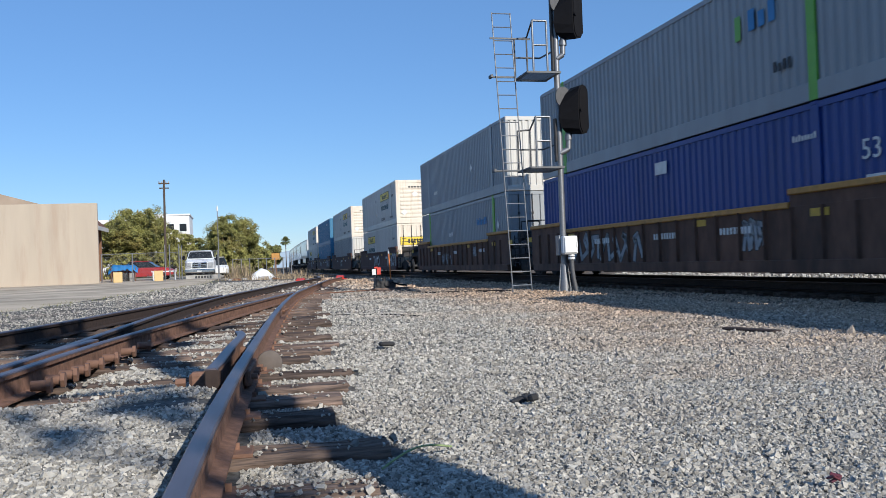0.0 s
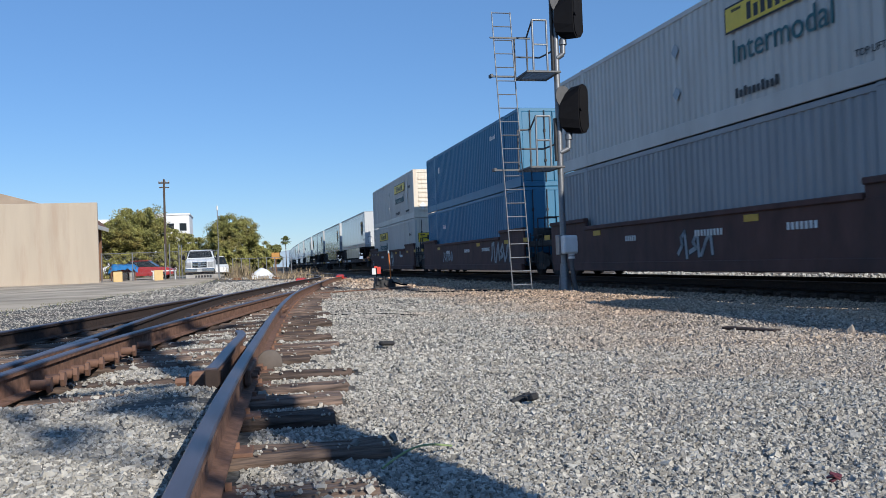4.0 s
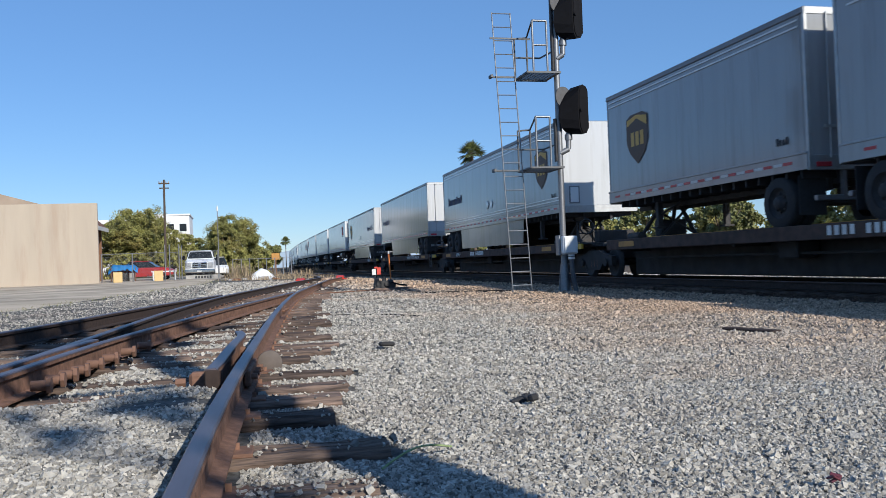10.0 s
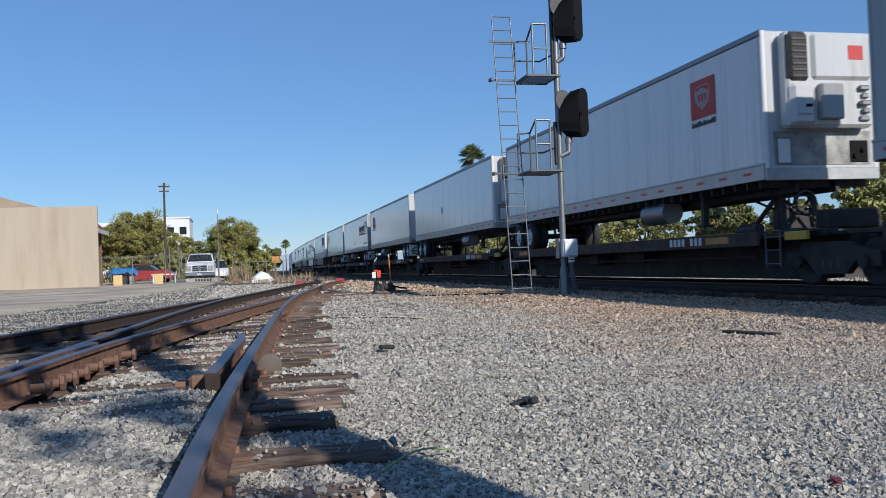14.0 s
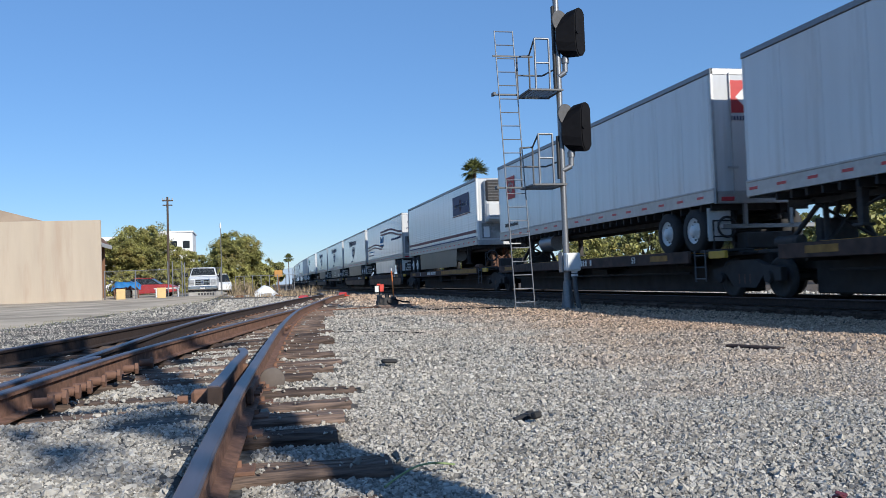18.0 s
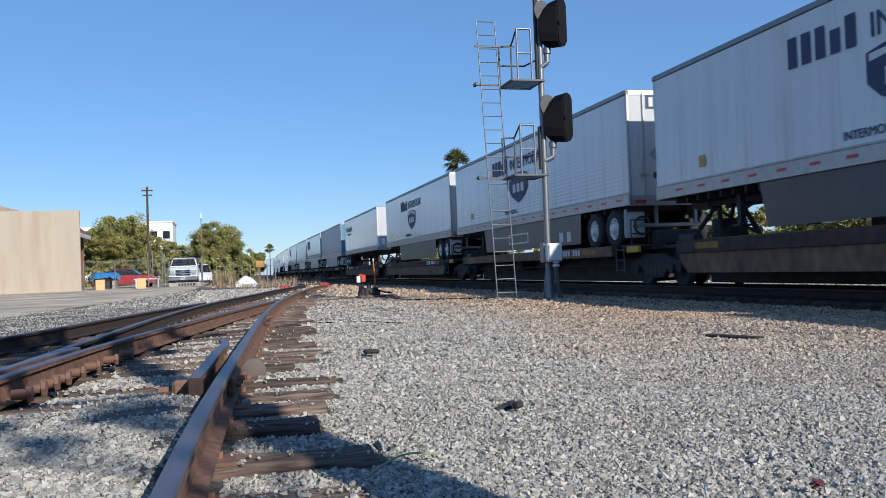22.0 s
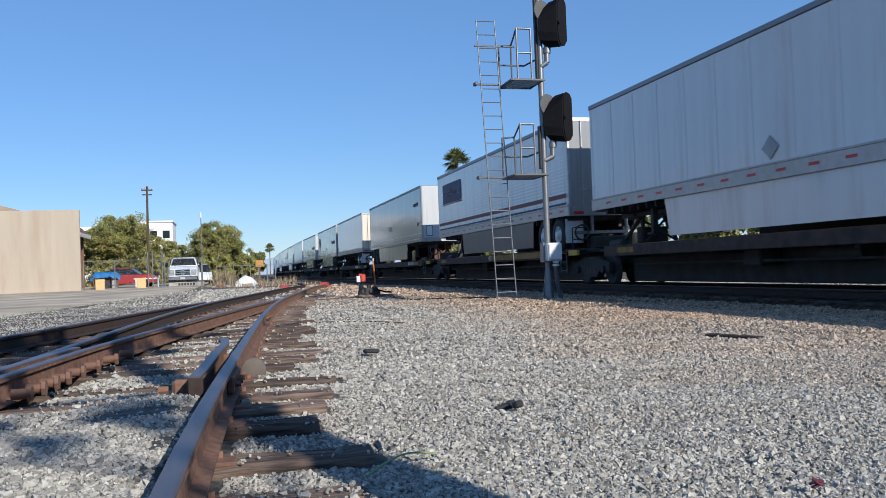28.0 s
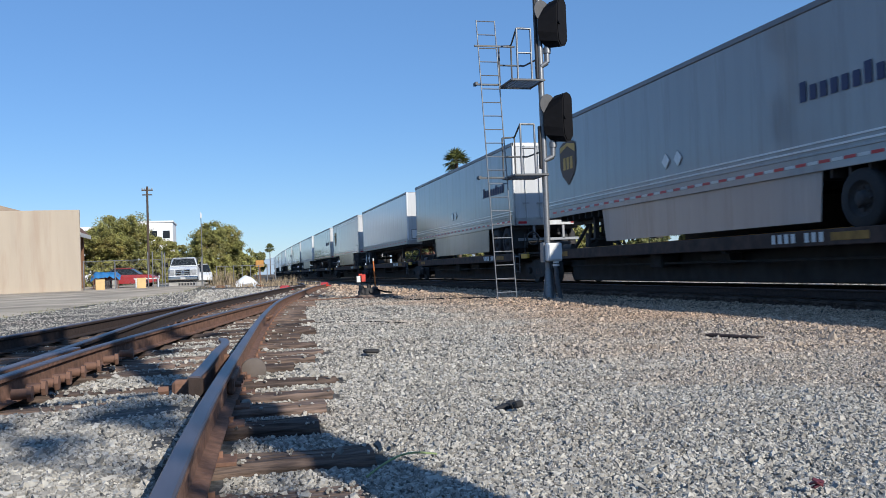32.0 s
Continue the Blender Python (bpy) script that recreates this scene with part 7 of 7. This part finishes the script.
def tree(x, y, h, rx, rz, seed, label, leaf="leaf", clumps=70, per=150, size=0.16, lean=0.0, bare=0.0):
    rs = np.random.RandomState(seed)
    z0 = gz(x, y)
    o = thing("tree", label, "tree", "trees beyond the yard", m=pose(x, y, z0))
    th = h - rz * 1.55
    g = Geo()
    pts = [Vector((lean * u + 0.12 * rs.normal() * u, 0.1 * rs.normal() * u, th * u)) for u in np.linspace(0, 1, 6)]
    r0 = 0.05 * h ** 0.9
    for i in range(5):
        g.cyl(pts[i], pts[i + 1], r0 * (1 - 0.1 * i), 10, r0 * (1 - 0.1 * (i + 1)))
    part("trunk", g, "bark", o)
    cl = []
    for i in range(9):
        w = rs.uniform(0, 2 * math.pi)
        e = Vector((math.cos(w) * rx * rs.uniform(0.45, 0.8), math.sin(w) * rx * rs.uniform(0.45, 0.8), rz * rs.uniform(0.1, 1.5)))
        mid = pts[-1] + e * 0.45 + Vector((0, 0, 0.12 * rz))
        g = Geo().cyl(pts[-2 + (i % 2)], mid, r0 * 0.42, 7, r0 * 0.28).cyl(mid, pts[-1] + e, r0 * 0.28, 6, r0 * 0.07)
        part("limb", g, "bark", o)
        cl.append((*(pts[-1] + e), rx * 0.3))
    while len(cl) < clumps:
        d = rs.normal(size=3)
        d /= np.linalg.norm(d)
        k = rs.uniform(0.25, 1.0) ** 0.5
        q = pts[-1] + Vector((d[0] * rx * k, d[1] * rx * k, rz * 0.72 + d[2] * rz * k))
        if rs.uniform() < bare:
            continue
        cl.append((*q, rx * rs.uniform(0.13, 0.25)))
    cl = [(a + rs.normal() * r * 0.5, b + rs.normal() * r * 0.5, c + rs.normal() * r * 0.5, r * rs.uniform(0.5, 1.0)) for a, b, c, r in cl for _ in range(2)]
    per = int(per * 1.1)
    v, f = leaf_cloud(rs, cl, per, size, 0.55)
    tagged(part("crown", big_mesh("crown", v, f), leaf, o, "dense crown of small leaves"), kind="stuff")
    return o


tree(-9.6, 86, 5.95, 3.0, 2.95, 1, "round olive-green broadleaf tree behind the fence", clumps=190, per=190, size=0.075)
tree(-11.9, 90, 5.8, 2.2, 2.8, 2, "olive-green broadleaf tree beside the warehouse", clumps=110, per=170, size=0.08)
tree(-5.9, 88, 4.6, 1.9, 2.4, 5, "low olive-green broadleaf tree behind the fence", clumps=60, size=0.085)
tree(-0.6, 96, 5.9, 3.1, 3.0, 3, "broad green tree beyond the parked truck", "leaf", clumps=180, per=190, size=0.075)
tree(1.0, 101, 3.9, 1.3, 1.9, 4, "green tree at the end of the yard", "leaf_dark", clumps=65, size=0.085)
tree(-3.2, 99, 4.6, 2.0, 2.3, 8, "thinning green tree beyond the truck", "leaf", clumps=55, size=0.085)
for i in range(6):
    tree(2.2 + 0.9 * (i % 3), 132 + i * 22, 3.2 + 0.35 * (i % 2), 2.2, 1.6, 140 + i, "low dark tree far along the siding", "leaf_dark", clumps=40, per=90, size=0.2)
tree(5.5, 150, 4.6, 1.4, 2.0, 9, "dark tree far along the track", "leaf_dark", clumps=40, per=90, size=0.25)
for i in range(26):
    rr = random.Random(40 + i)
    tree(27 + rr.uniform(-2, 12), 14 + i * 5 + rr.uniform(-2, 2), rr.uniform(3.0, 5.2), rr.uniform(1.9, 3.0), rr.uniform(1.3, 2.1), 60 + i, "bushy green tree on the far side of the line", rr.choice(("leaf", "leaf_dark", "leaf")), clumps=36, per=120, size=0.12)
for i in range(9):
    rr = random.Random(90 + i)
    bx, by = (-12.5 + i * 1.6, 84.5) if i < 5 else (-4.0 + (i - 5) * 2.2, 93)
    tree(bx, by, rr.uniform(2.2, 3.0), rr.uniform(1.1, 1.5), rr.uniform(1.3, 1.7), 120 + i, "low olive-green bush behind the fence", "leaf", clumps=26, per=110, size=0.13)

# unseen leaning tree, added behind the viewer so its shade crosses the rails
lt = thing("tree", "unseen leaning tree added behind the viewer to cast dappled shade", "tree", m=pose(1.87, -1.29, -0.15))
g = Geo()
for i in range(8):
    a, b = i * 0.78, (i + 1) * 0.78
    g.cyl((0.225 * a, 0.03 * math.sin(i), a), (0.225 * b, 0.03 * math.sin(i + 1), b), 0.215 - 0.009 * i, 12, 0.215 - 0.009 * (i + 1))
part("trunk", g, "bark", lt)
for pts, r0 in (([(0.9, 0, 4.0), (0.0, -0.4, 4.05), (-1.4, -0.7, 4.1)], 0.06), ([(1.4, 0, 6.1), (2.85, 0, 6.75), (5.0, -0.1, 7.8)], 0.09), ([(1.4, 0, 6.1), (1.2, 0.5, 7.0), (0.9, 0.7, 8.0)], 0.1)):
    part("limb", Geo().cyl(pts[0], pts[1], r0, 8, r0 * 0.8).cyl(pts[1], pts[2], r0 * 0.8, 8, r0 * 0.35), "bark", lt)
rs = np.random.RandomState(21)
cl = [(0.85 + rs.normal() * 0.42, rs.normal() * 0.5, 6.0 + rs.normal() * 0.4, 0.3) for _ in range(19)] + [(-1.3 + rs.normal() * 0.45, -0.7 + rs.normal() * 0.15, 4.1 + rs.normal() * 0.1, 0.13) for _ in range(7)]
v, f = leaf_cloud(rs, cl, 44, 0.09, 0.55)
tagged(part("crown", big_mesh("crown", v, f), "leaf_dark", lt), kind="stuff")
# a second unseen thin-crowned tree further back, added only for the soft dapple
dt = thing("tree", "unseen thin-crowned tree added behind the viewer for soft dapple", "tree", m=pose(4.75, -7.35, -0.15))
part("trunk", Geo().cyl((0, 0, 0), (-0.1, 0.1, 3.0), 0.13, 10, 0.1).cyl((-0.1, 0.1, 3.0), (-0.5, 0.2, 5.6), 0.1, 10, 0.05), "bark", dt)
for e in ((-1.7, 0.35, 6.3), (0.3, 0.1, 6.45), (-0.7, 0.5, 6.4), (-1.1, 0.1, 6.3)):
    part("limb", Geo().cyl((-0.5, 0.2, 5.4), e, 0.035, 7, 0.012), "bark", dt)
cl = [(-0.75 + rs.normal() * 0.6, 0.25 + rs.normal() * 0.25, 6.35 + rs.normal() * 0.1, 0.24) for _ in range(11)]
v, f = leaf_cloud(rs, cl, 22, 0.085, 0.55)
tagged(part("crown", big_mesh("crown", v, f), "leaf_dark", dt), kind="stuff")


def palm(x, y, h, r, seed, label):
    rs = random.Random(seed)
    o = thing("palm_tree", label, "palm", "palms beyond the line", m=pose(x, y, gz(x, y)))
    g = Geo()
    for i in range(10):
        g.cyl((0, 0, h * i / 10), (0, 0, h * (i + 1) / 10), 0.2 - 0.004 * i, 10, 0.17 - 0.004 * i)
    part("trunk", g, "bark", o)
    for k in range(44):
        w, e = k * 2.4 + rs.uniform(-0.2, 0.2), rs.uniform(-0.75, 1.5)
        out = Vector((math.cos(w) * math.cos(e), math.sin(w) * math.cos(e), math.sin(e)))
        side = Vector((-math.sin(w), math.cos(w), 0))
        up = out.cross(side)
        foot, hub = Vector((0, 0, h)), Vector((0, 0, h)) + out * r * 0.5 - Vector((0, 0, 0.08 * r))
        g = Geo().cyl(foot, hub, 0.016, 5, 0.01)
        for i in range(13):  # blades of the fan, their tips hanging
            c = (i - 6) / 6 * 1.9
            d = out * math.cos(c) + side * math.sin(c) + up * 0.12 * math.sin(i * 2.1)
            tip = hub + d * r * (0.62 - 0.12 * abs(c)) - Vector((0, 0, 0.1 * r))
            wd = d.cross(up).normalized() * 0.05 * r
            mid = hub.lerp(tip, 0.5) + Vector((0, 0, 0.03 * r))
            g.add([hub, mid + wd, tip, mid - wd], [(0, 1, 2, 3)])
        part("frond", g, "palm", o)


palm(21.2, 76, 10.75, 1.35, 1, "green fan palm behind the train")
palm(18.2, 350, 11.5, 2.2, 2, "distant fan palm above the train")

# dry brush and weeds
def tufts(name, pts, h, material, label, seed, per=40, rad=0.4):
    rs = np.random.RandomState(seed)
    v = []
    for x, y in pts:
        for _ in range(per):
            a, b = x + rs.normal() * rad, y + rs.normal() * rad
            z = gz(a, b)
            w, t = rs.uniform(0, 6.28), h * rs.uniform(0.5, 1.2)
            dx, dy = math.cos(w) * 0.012 * (1 + h), math.sin(w) * 0.012 * (1 + h)
            ex, ey = rs.normal() * t * 0.25, rs.normal() * t * 0.25
            v += [(a - dx, b - dy, z), (a + dx, b + dy, z), (a + ex, b + ey, z + t)]
    v = np.array(v)
    return tagged(part(name, big_mesh(name, v, np.arange(len(v)).reshape(-1, 3)), material), label, "grass", kind="stuff")


tufts("dry_brush", [(-0.6 + 0.25 * i, 60.0 + 0.3 * (i % 3)) for i in range(5)], 1.15, "dry_grass", "dry straw-coloured brush by the fence end", 1, 45, 0.25)
tufts("dry_weeds", [(-0.8 + 0.45 * i, 56 + 1.2 * (i % 4)) for i in range(14)], 0.35, "dry_grass", "low dry weeds along the gravel edge", 2, 40, 0.5)
tufts("green_weeds", [(lot_edge(y) + 0.3 * math.sin(y * 3), y) for y in np.arange(15, 58, 0.7)], 0.05, "leaf_dark", "small green weeds along the asphalt edge", 3, 14, 0.3)
tufts("far_brush", [(2 + 0.5 * i, 72 + 2 * (i % 5)) for i in range(10)], 0.6, "dry_grass", "dry brush beyond the siding", 4, 30, 0.6)

hp = thing("white_heap", "white tarp-covered heap beyond the gravel", "heap", m=pose(1.6, 66, gz(1.6, 66)))
g = Geo()
n = 12
g.add([(-1.0 + 2 * i / n, -0.6 + 1.2 * j / 6, 0.75 * max(0, 1 - (abs(i / n - 0.5) * 2) ** 1.6) * max(0, 1 - (abs(j / 6 - 0.5) * 2) ** 2) + 0.1 * noise.noise((i * 0.7, j * 0.7, 4))) for j in range(7) for i in range(n + 1)],
      [(j * (n + 1) + i, j * (n + 1) + i + 1, (j + 1) * (n + 1) + i + 1, (j + 1) * (n + 1) + i) for j in range(6) for i in range(n)], True)
part("cover", g, "box_white", hp)
sg = thing("warning_sign", "yellow square sign on a wooden post", "sign", m=pose(3.2, 80, gz(3.2, 80)))
part("panel", Geo().box(-0.36, -0.03, 1.5, 0.36, 0.0, 2.1, 0.03), "orange", sg)
part("post", Geo().box(-0.06, 0.0, 0.0, 0.06, 0.1, 1.9, 0.01), "wood", sg)
f2 = thing("rail_fence", "low weathered fence beyond the siding", "fence", m=pose(0, 74, 0))
for i in range(8):
    part("post", Geo().cyl((-0.6 + i * 0.7, 0.1 * i, 0.05), (-0.6 + i * 0.7, 0.1 * i, 1.5), 0.04, 6), "galv", f2)
part("top_rail", Geo().cyl((-0.6, 0, 1.45), (4.3, 0.7, 1.45), 0.025, 6), "galv", f2)

# broken concrete and boards lying at the fence end
r = random.Random(8)
for i in range(9):
    x, y = -0.9 + i * 0.42 + r.uniform(-0.2, 0.2), 57.5 + r.uniform(-1.6, 2.2)
    w, d, h = r.uniform(0.15, 0.55), r.uniform(0.1, 0.22), r.uniform(0.06, 0.2)
    g = Geo().prism([(-w, 0), (w, 0), (w * 0.8, h), (-w * 0.5, h * 1.1), (-w * 0.95, h * 0.6)], 1, -d, d)
    tagged(part("rubble_piece", g, ("concrete", "box_white", "wood")[i % 3], None, "", pose(x, y, gz(x, y) + 0.01, r.uniform(-8, 8), r.uniform(-8, 8), r.uniform(0, 180))), ("broken grey concrete piece", "broken white board piece", "broken brown timber piece")[i % 3] + " on the gravel", "rubble", "rubble at the fence end")

# ---- poles and wires ----
pl = thing("utility_pole", "dark wooden utility pole with crossarm", "pole", "utility poles", m=pose(-6.48, 80, gz(-6.48, 80)))
part("pole", Geo().cyl((0, 0, 0), (0.08, 0, 8.8), 0.12, 10, 0.09), "pole_wood", pl)
arm = part("crossarm", Geo().box(-0.4, -0.05, 8.4, 0.55, 0.05, 8.52, 0.01).box(-0.35, -0.05, 8.0, 0.5, 0.05, 8.1, 0.01), "pole_wood", pl)
for x in (-0.34, -0.1, 0.25, 0.49):
    part("insulator", Geo().cyl((x, 0, 8.52), (x, 0, 8.68), 0.05, 8, 0.03), "concrete", arm)
ant = thing("flag_pole", "thin grey pole with a small tip", "pole", m=pose(-1.45, 62.3, 0))
part("pole", Geo().cyl((0, 0, -0.1), (0, 0, 4.9), 0.03, 8), "galv", ant)
part("tip", Geo().cyl((0, 0, 4.8), (0, 0, 5.1), 0.06, 8).cyl((0, 0, 5.1), (0, 0, 5.2), 0.02, 6), "box_white", ant)

P1, P2, P3 = Vector((33, 38.4, 0)), Vector((22.3, 56.4, 0)), Vector((44, 20, 0))
TOPS = {0: (8.15, 7.45, 6.75), 1: (10.1, 9.3, 8.5), 2: (8.0, 7.3, 6.6)}
for k, P in enumerate((P1, P2, P3)):
    u = thing("utility_pole", "wooden utility pole beyond the line", "pole", "utility poles", m=pose(P.x, P.y, gz(P.x, P.y)))
    part("pole", Geo().cyl((0, 0, 0), (0, 0, TOPS[k][0] + 0.6), 0.16, 10, 0.12), "pole_wood", u)
    for z in TOPS[k]:
        part("insulator_arm", Geo().box(-0.45, -0.05, z - 0.05, 0.45, 0.05, z + 0.05, 0.01).cyl((0.35, 0, z), (0.35, 0, z + 0.22), 0.06, 8).cyl((-0.35, 0, z), (-0.35, 0, z + 0.22), 0.06, 8), "pole_wood", u)
wires = thing("overhead_wires", "three sagging overhead wires beyond the line", "wire")
for a, b, ka, kb in ((P1, P2, 0, 1), (P3, P1, 2, 0)):
    for i in range(3):
        A, B = Vector((a.x, a.y, TOPS[ka][i] + 0.15)), Vector((b.x, b.y, TOPS[kb][i] + 0.15))
        g = Geo()
        q = [A.lerp(B, u) - Vector((0, 0, 0.9 * 4 * u * (1 - u) * 0.5)) for u in np.linspace(0, 1, 13)]
        g.pipe(q, 0.016, 5)
        part("wire", g, "chassis", wires)

# ---- far buildings and hills ----
ob = thing("office_building", "white stucco building far behind the trees", "building", m=pose(-22, 200, 0))
part("wall", Geo().box(0, 0, 0, 11.2, 14, 13.3, 0.1), "white_wall", ob)
part("wall", Geo().box(-12, 2, 0, 0, 16, 12.6, 0.1), "white_wall", ob)
part("roof_edge", Geo().box(-0.2, -0.2, 13.1, 11.4, 14.2, 13.5, 0.05), "white_wall", ob)
for i in range(4):
    for k in range(3):
        w_ = part("window", Geo().box(0.8 + i * 2.7, -0.06, 2.2 + k * 3.6, 2.6 + i * 2.7, 0.06, 4.2 + k * 3.6, 0.03), "box_white", ob)
        part("pane", Geo().box(0.95 + i * 2.7, -0.08, 2.35 + k * 3.6, 2.45 + i * 2.7, -0.05, 4.05 + k * 3.6), "glass", w_)
lb = thing("low_building", "tan low building on the far side of the line", "building", m=pose(78, 95, 0))
part("wall", Geo().box(0, 0, -0.3, 12, 30, 2.9, 0.05), "stucco", lb)
part("roof", Geo().prism([(-0.4, 2.9), (12.4, 2.9), (6, 3.7)], 1, -0.4, 30.4), "roof_tan", lb)
for i in range(4):
    w_ = part("window", Geo().box(-0.06, 3 + i * 7, 0.9, 0.06, 5 + i * 7, 2.3, 0.02), "box_white", lb)
    part("pane", Geo().box(-0.08, 3.15 + i * 7, 1.05, -0.05, 4.85 + i * 7, 2.15), "glass", w_)
g = Geo()
nh = 60
g.add([p for i in range(nh + 1) for p in ((-1800 + i * 70, 2300 + 200 * math.sin(i * 0.2), -5), (-1800 + i * 70, 2300 + 200 * math.sin(i * 0.2), 30 + 45 * abs(noise.noise((i * 0.16, 3, 0))) + 12 * noise.noise((i * 0.5, 8, 0))))],
      [(2 * i, 2 * i + 2, 2 * i + 3, 2 * i + 1) for i in range(nh)], True)
tagged(part("hills", g, "hill"), "hazy blue-grey hills on the horizon", "hills", kind="structure")


# ---- gravel ----
def gravel(name, n, area, size, seed, label, keep_off=True, material="stone"):
    """Loose angular stones strewn over an area, all one mesh."""
    rs = np.random.RandomState(seed)
    x0, x1, y0, y1 = area
    # denser towards the viewer
    yy = y0 + (y1 - y0) * rs.uniform(0, 1, n) ** 1.25
    lo, hi = np.maximum(x0, -0.30 * yy - 1.0), np.minimum(x1, (0.86 if x0 < 12 else 1.2) * yy + 0.9)
    xx = lo + (hi - lo) * rs.uniform(0, 1, n)
    ok = hi > lo
    top = np.full(n, -9.0)
    if keep_off:
        for pts, w in ((R1, 0.11), (R2, 0.1), (L1, 0.1), (R3, 0.1)):
            py = [p[1] for p in pts]
            rx = np.interp(yy, py, [p[0] for p in pts])
            ok &= ~((np.abs(xx - rx) < np.where((yy < 4.2) & (xx < rx), 0.055, w)) & (yy > py[0]) & (yy < py[-1]))
        for left, right, ty, tw in TIES:
            cy = ty + (xx - (left + right) / 2) * math.tan(radians(tw))
            on = (xx > left - 0.01) & (xx < right + 0.01) & (np.abs(yy - cy) < 0.125)
            if ty < 4.3:
                on &= xx > -0.3
            ok &= ~(on & (rs.uniform(0, 1, n) > np.where(xx < np.interp(yy, RY1, RX1), 0.14, (0.12 if ty < 3.4 else 0.03) + 0.16 * np.exp(-((xx - np.interp(yy, RY1, RX1)) / 0.22) ** 2))))
            top = np.where(on, np.maximum(top, ZR - 0.185 - 0.022 * smooth(3.5, 3.1, ty)), top)
    ok &= ~((xx < np.array([lot_edge(v) for v in yy]) - 0.2) & (yy > 9))
    d = xx - np.array([track_x(v) for v in yy])
    ok &= ~((np.abs(d) < 0.95))
    xx, yy, top = xx[ok], yy[ok], top[ok]
    n = len(xx)
    zz = np.maximum(np.array([gz(a, b) for a, b in zip(xx, yy)]), top)
    base = np.array([(a, b, c) for a in (-1, 1) for b in (-1, 1) for c in (-1, 1)]) * 0.72
    tri = np.array([(0, 1, 3), (0, 3, 2), (4, 6, 7), (4, 7, 5), (0, 4, 5), (0, 5, 1), (2, 3, 7), (2, 7, 6), (0, 2, 6), (0, 6, 4), (1, 5, 7), (1, 7, 3)])
    v = base[None] * rs.uniform(0.72, 1.18, (n, 8, 1)) + rs.normal(0, 0.17, (n, 8, 3))
    v *= (size * np.where((xx < -1.2) & (yy > 9), 0.52, 1.0) * np.exp(rs.normal(0, 0.33, n)))[:, None, None] * np.stack([rs.uniform(0.8, 1.4, n), rs.uniform(0.7, 1.1, n), rs.uniform(0.5, 0.9, n)], 1)[:, None]
    q = rs.normal(size=(n, 4))
    q[:, 1:3] *= 0.5
    q /= np.linalg.norm(q, axis=1)[:, None]
    w, x, y, z = q.T
    R = np.stack([1 - 2 * (y * y + z * z), 2 * (x * y - z * w), 2 * (x * z + y * w), 2 * (x * y + z * w), 1 - 2 * (x * x + z * z), 2 * (y * z - x * w), 2 * (x * z - y * w), 2 * (y * z + x * w), 1 - 2 * (x * x + y * y)], 1).reshape(n, 3, 3)
    v = np.einsum("nij,nkj->nki", R, v)
    v += np.stack([xx, yy, zz + size * rs.uniform(-0.1, 0.55, n)], 1)[:, None]
    f = tri[None] + (np.arange(n) * 8)[:, None, None]
    me = big_mesh(name, v.reshape(-1, 3), f.reshape(-1, 3))
    return tagged(part(name, me, material), label, "gravel", kind="stuff")


gravel("gravel", 125000, (-6, 6, 2.0, 6.0), 0.0078, 11, "grey crushed-stone ballast strewn beside the rails")
gravel("gravel", 84000, (-9, 10, 5.7, 13.0), 0.0113, 12, "grey crushed-stone ballast between the tracks")
gravel("gravel", 42000, (-9, 10.4, 12.5, 27.0), 0.0172, 14, "earth-stained crushed-stone ballast by the signal mast")
gravel("gravel", 8000, (12.4, 16, 8, 34.0), 0.034, 15, "sunlit ballast on the far shoulder of the main line", False, "stone_far")
gravel("gravel", 9000, (-4, 10, 26, 50.0), 0.04, 13, "grey crushed-stone ballast along the main line")


# ---- movement ----
def motions():
    """The train rolls past at a steady speed along its track."""
    times = [0.0, 2.0, 4.0, 6.0, 8.0, 10.0, 12.0, 14.0, 16.0, 18.0, 20.0, 22.0, 24.0, 26.0, 28.0, 30.0, 32.0]
    for ob, s in MOVING:
        rows = []
        for t in times:
            y = s - SPEED * t
            turn = -math.degrees(math.atan(track_x(y + 1) - track_x(y)))
            rows.append((t, pose(track_x(y), y, 0, 0, 0, turn)))
        walk(ob, rows)
    # the wheelsets roll while they pass the viewer
    starts = dict(MOVING)
    for w in WHEELS:
        p = w.matrix_basis.translation.copy()
        at = starts[w.parent] + p.y
        t0, t1 = max(0.0, (at - 34) / SPEED), min(32.0, (at - 8) / SPEED)
        if t1 - t0 < 0.2:
            continue
        k0, k1 = math.ceil(t0 * FPS), math.floor(t1 * FPS)
        rows = [(k / FPS, pose(p.x, p.y, p.z, math.degrees((k - k0) / FPS * SPEED / 0.42))) for k in range(k0, k1 + 1)]
        if k0 > 0:
            rows.insert(0, (0.0, rows[0][1]))
        if k1 < 32 * FPS:
            rows.append((32.0, rows[-1][1]))
        walk(w, rows)


motions()
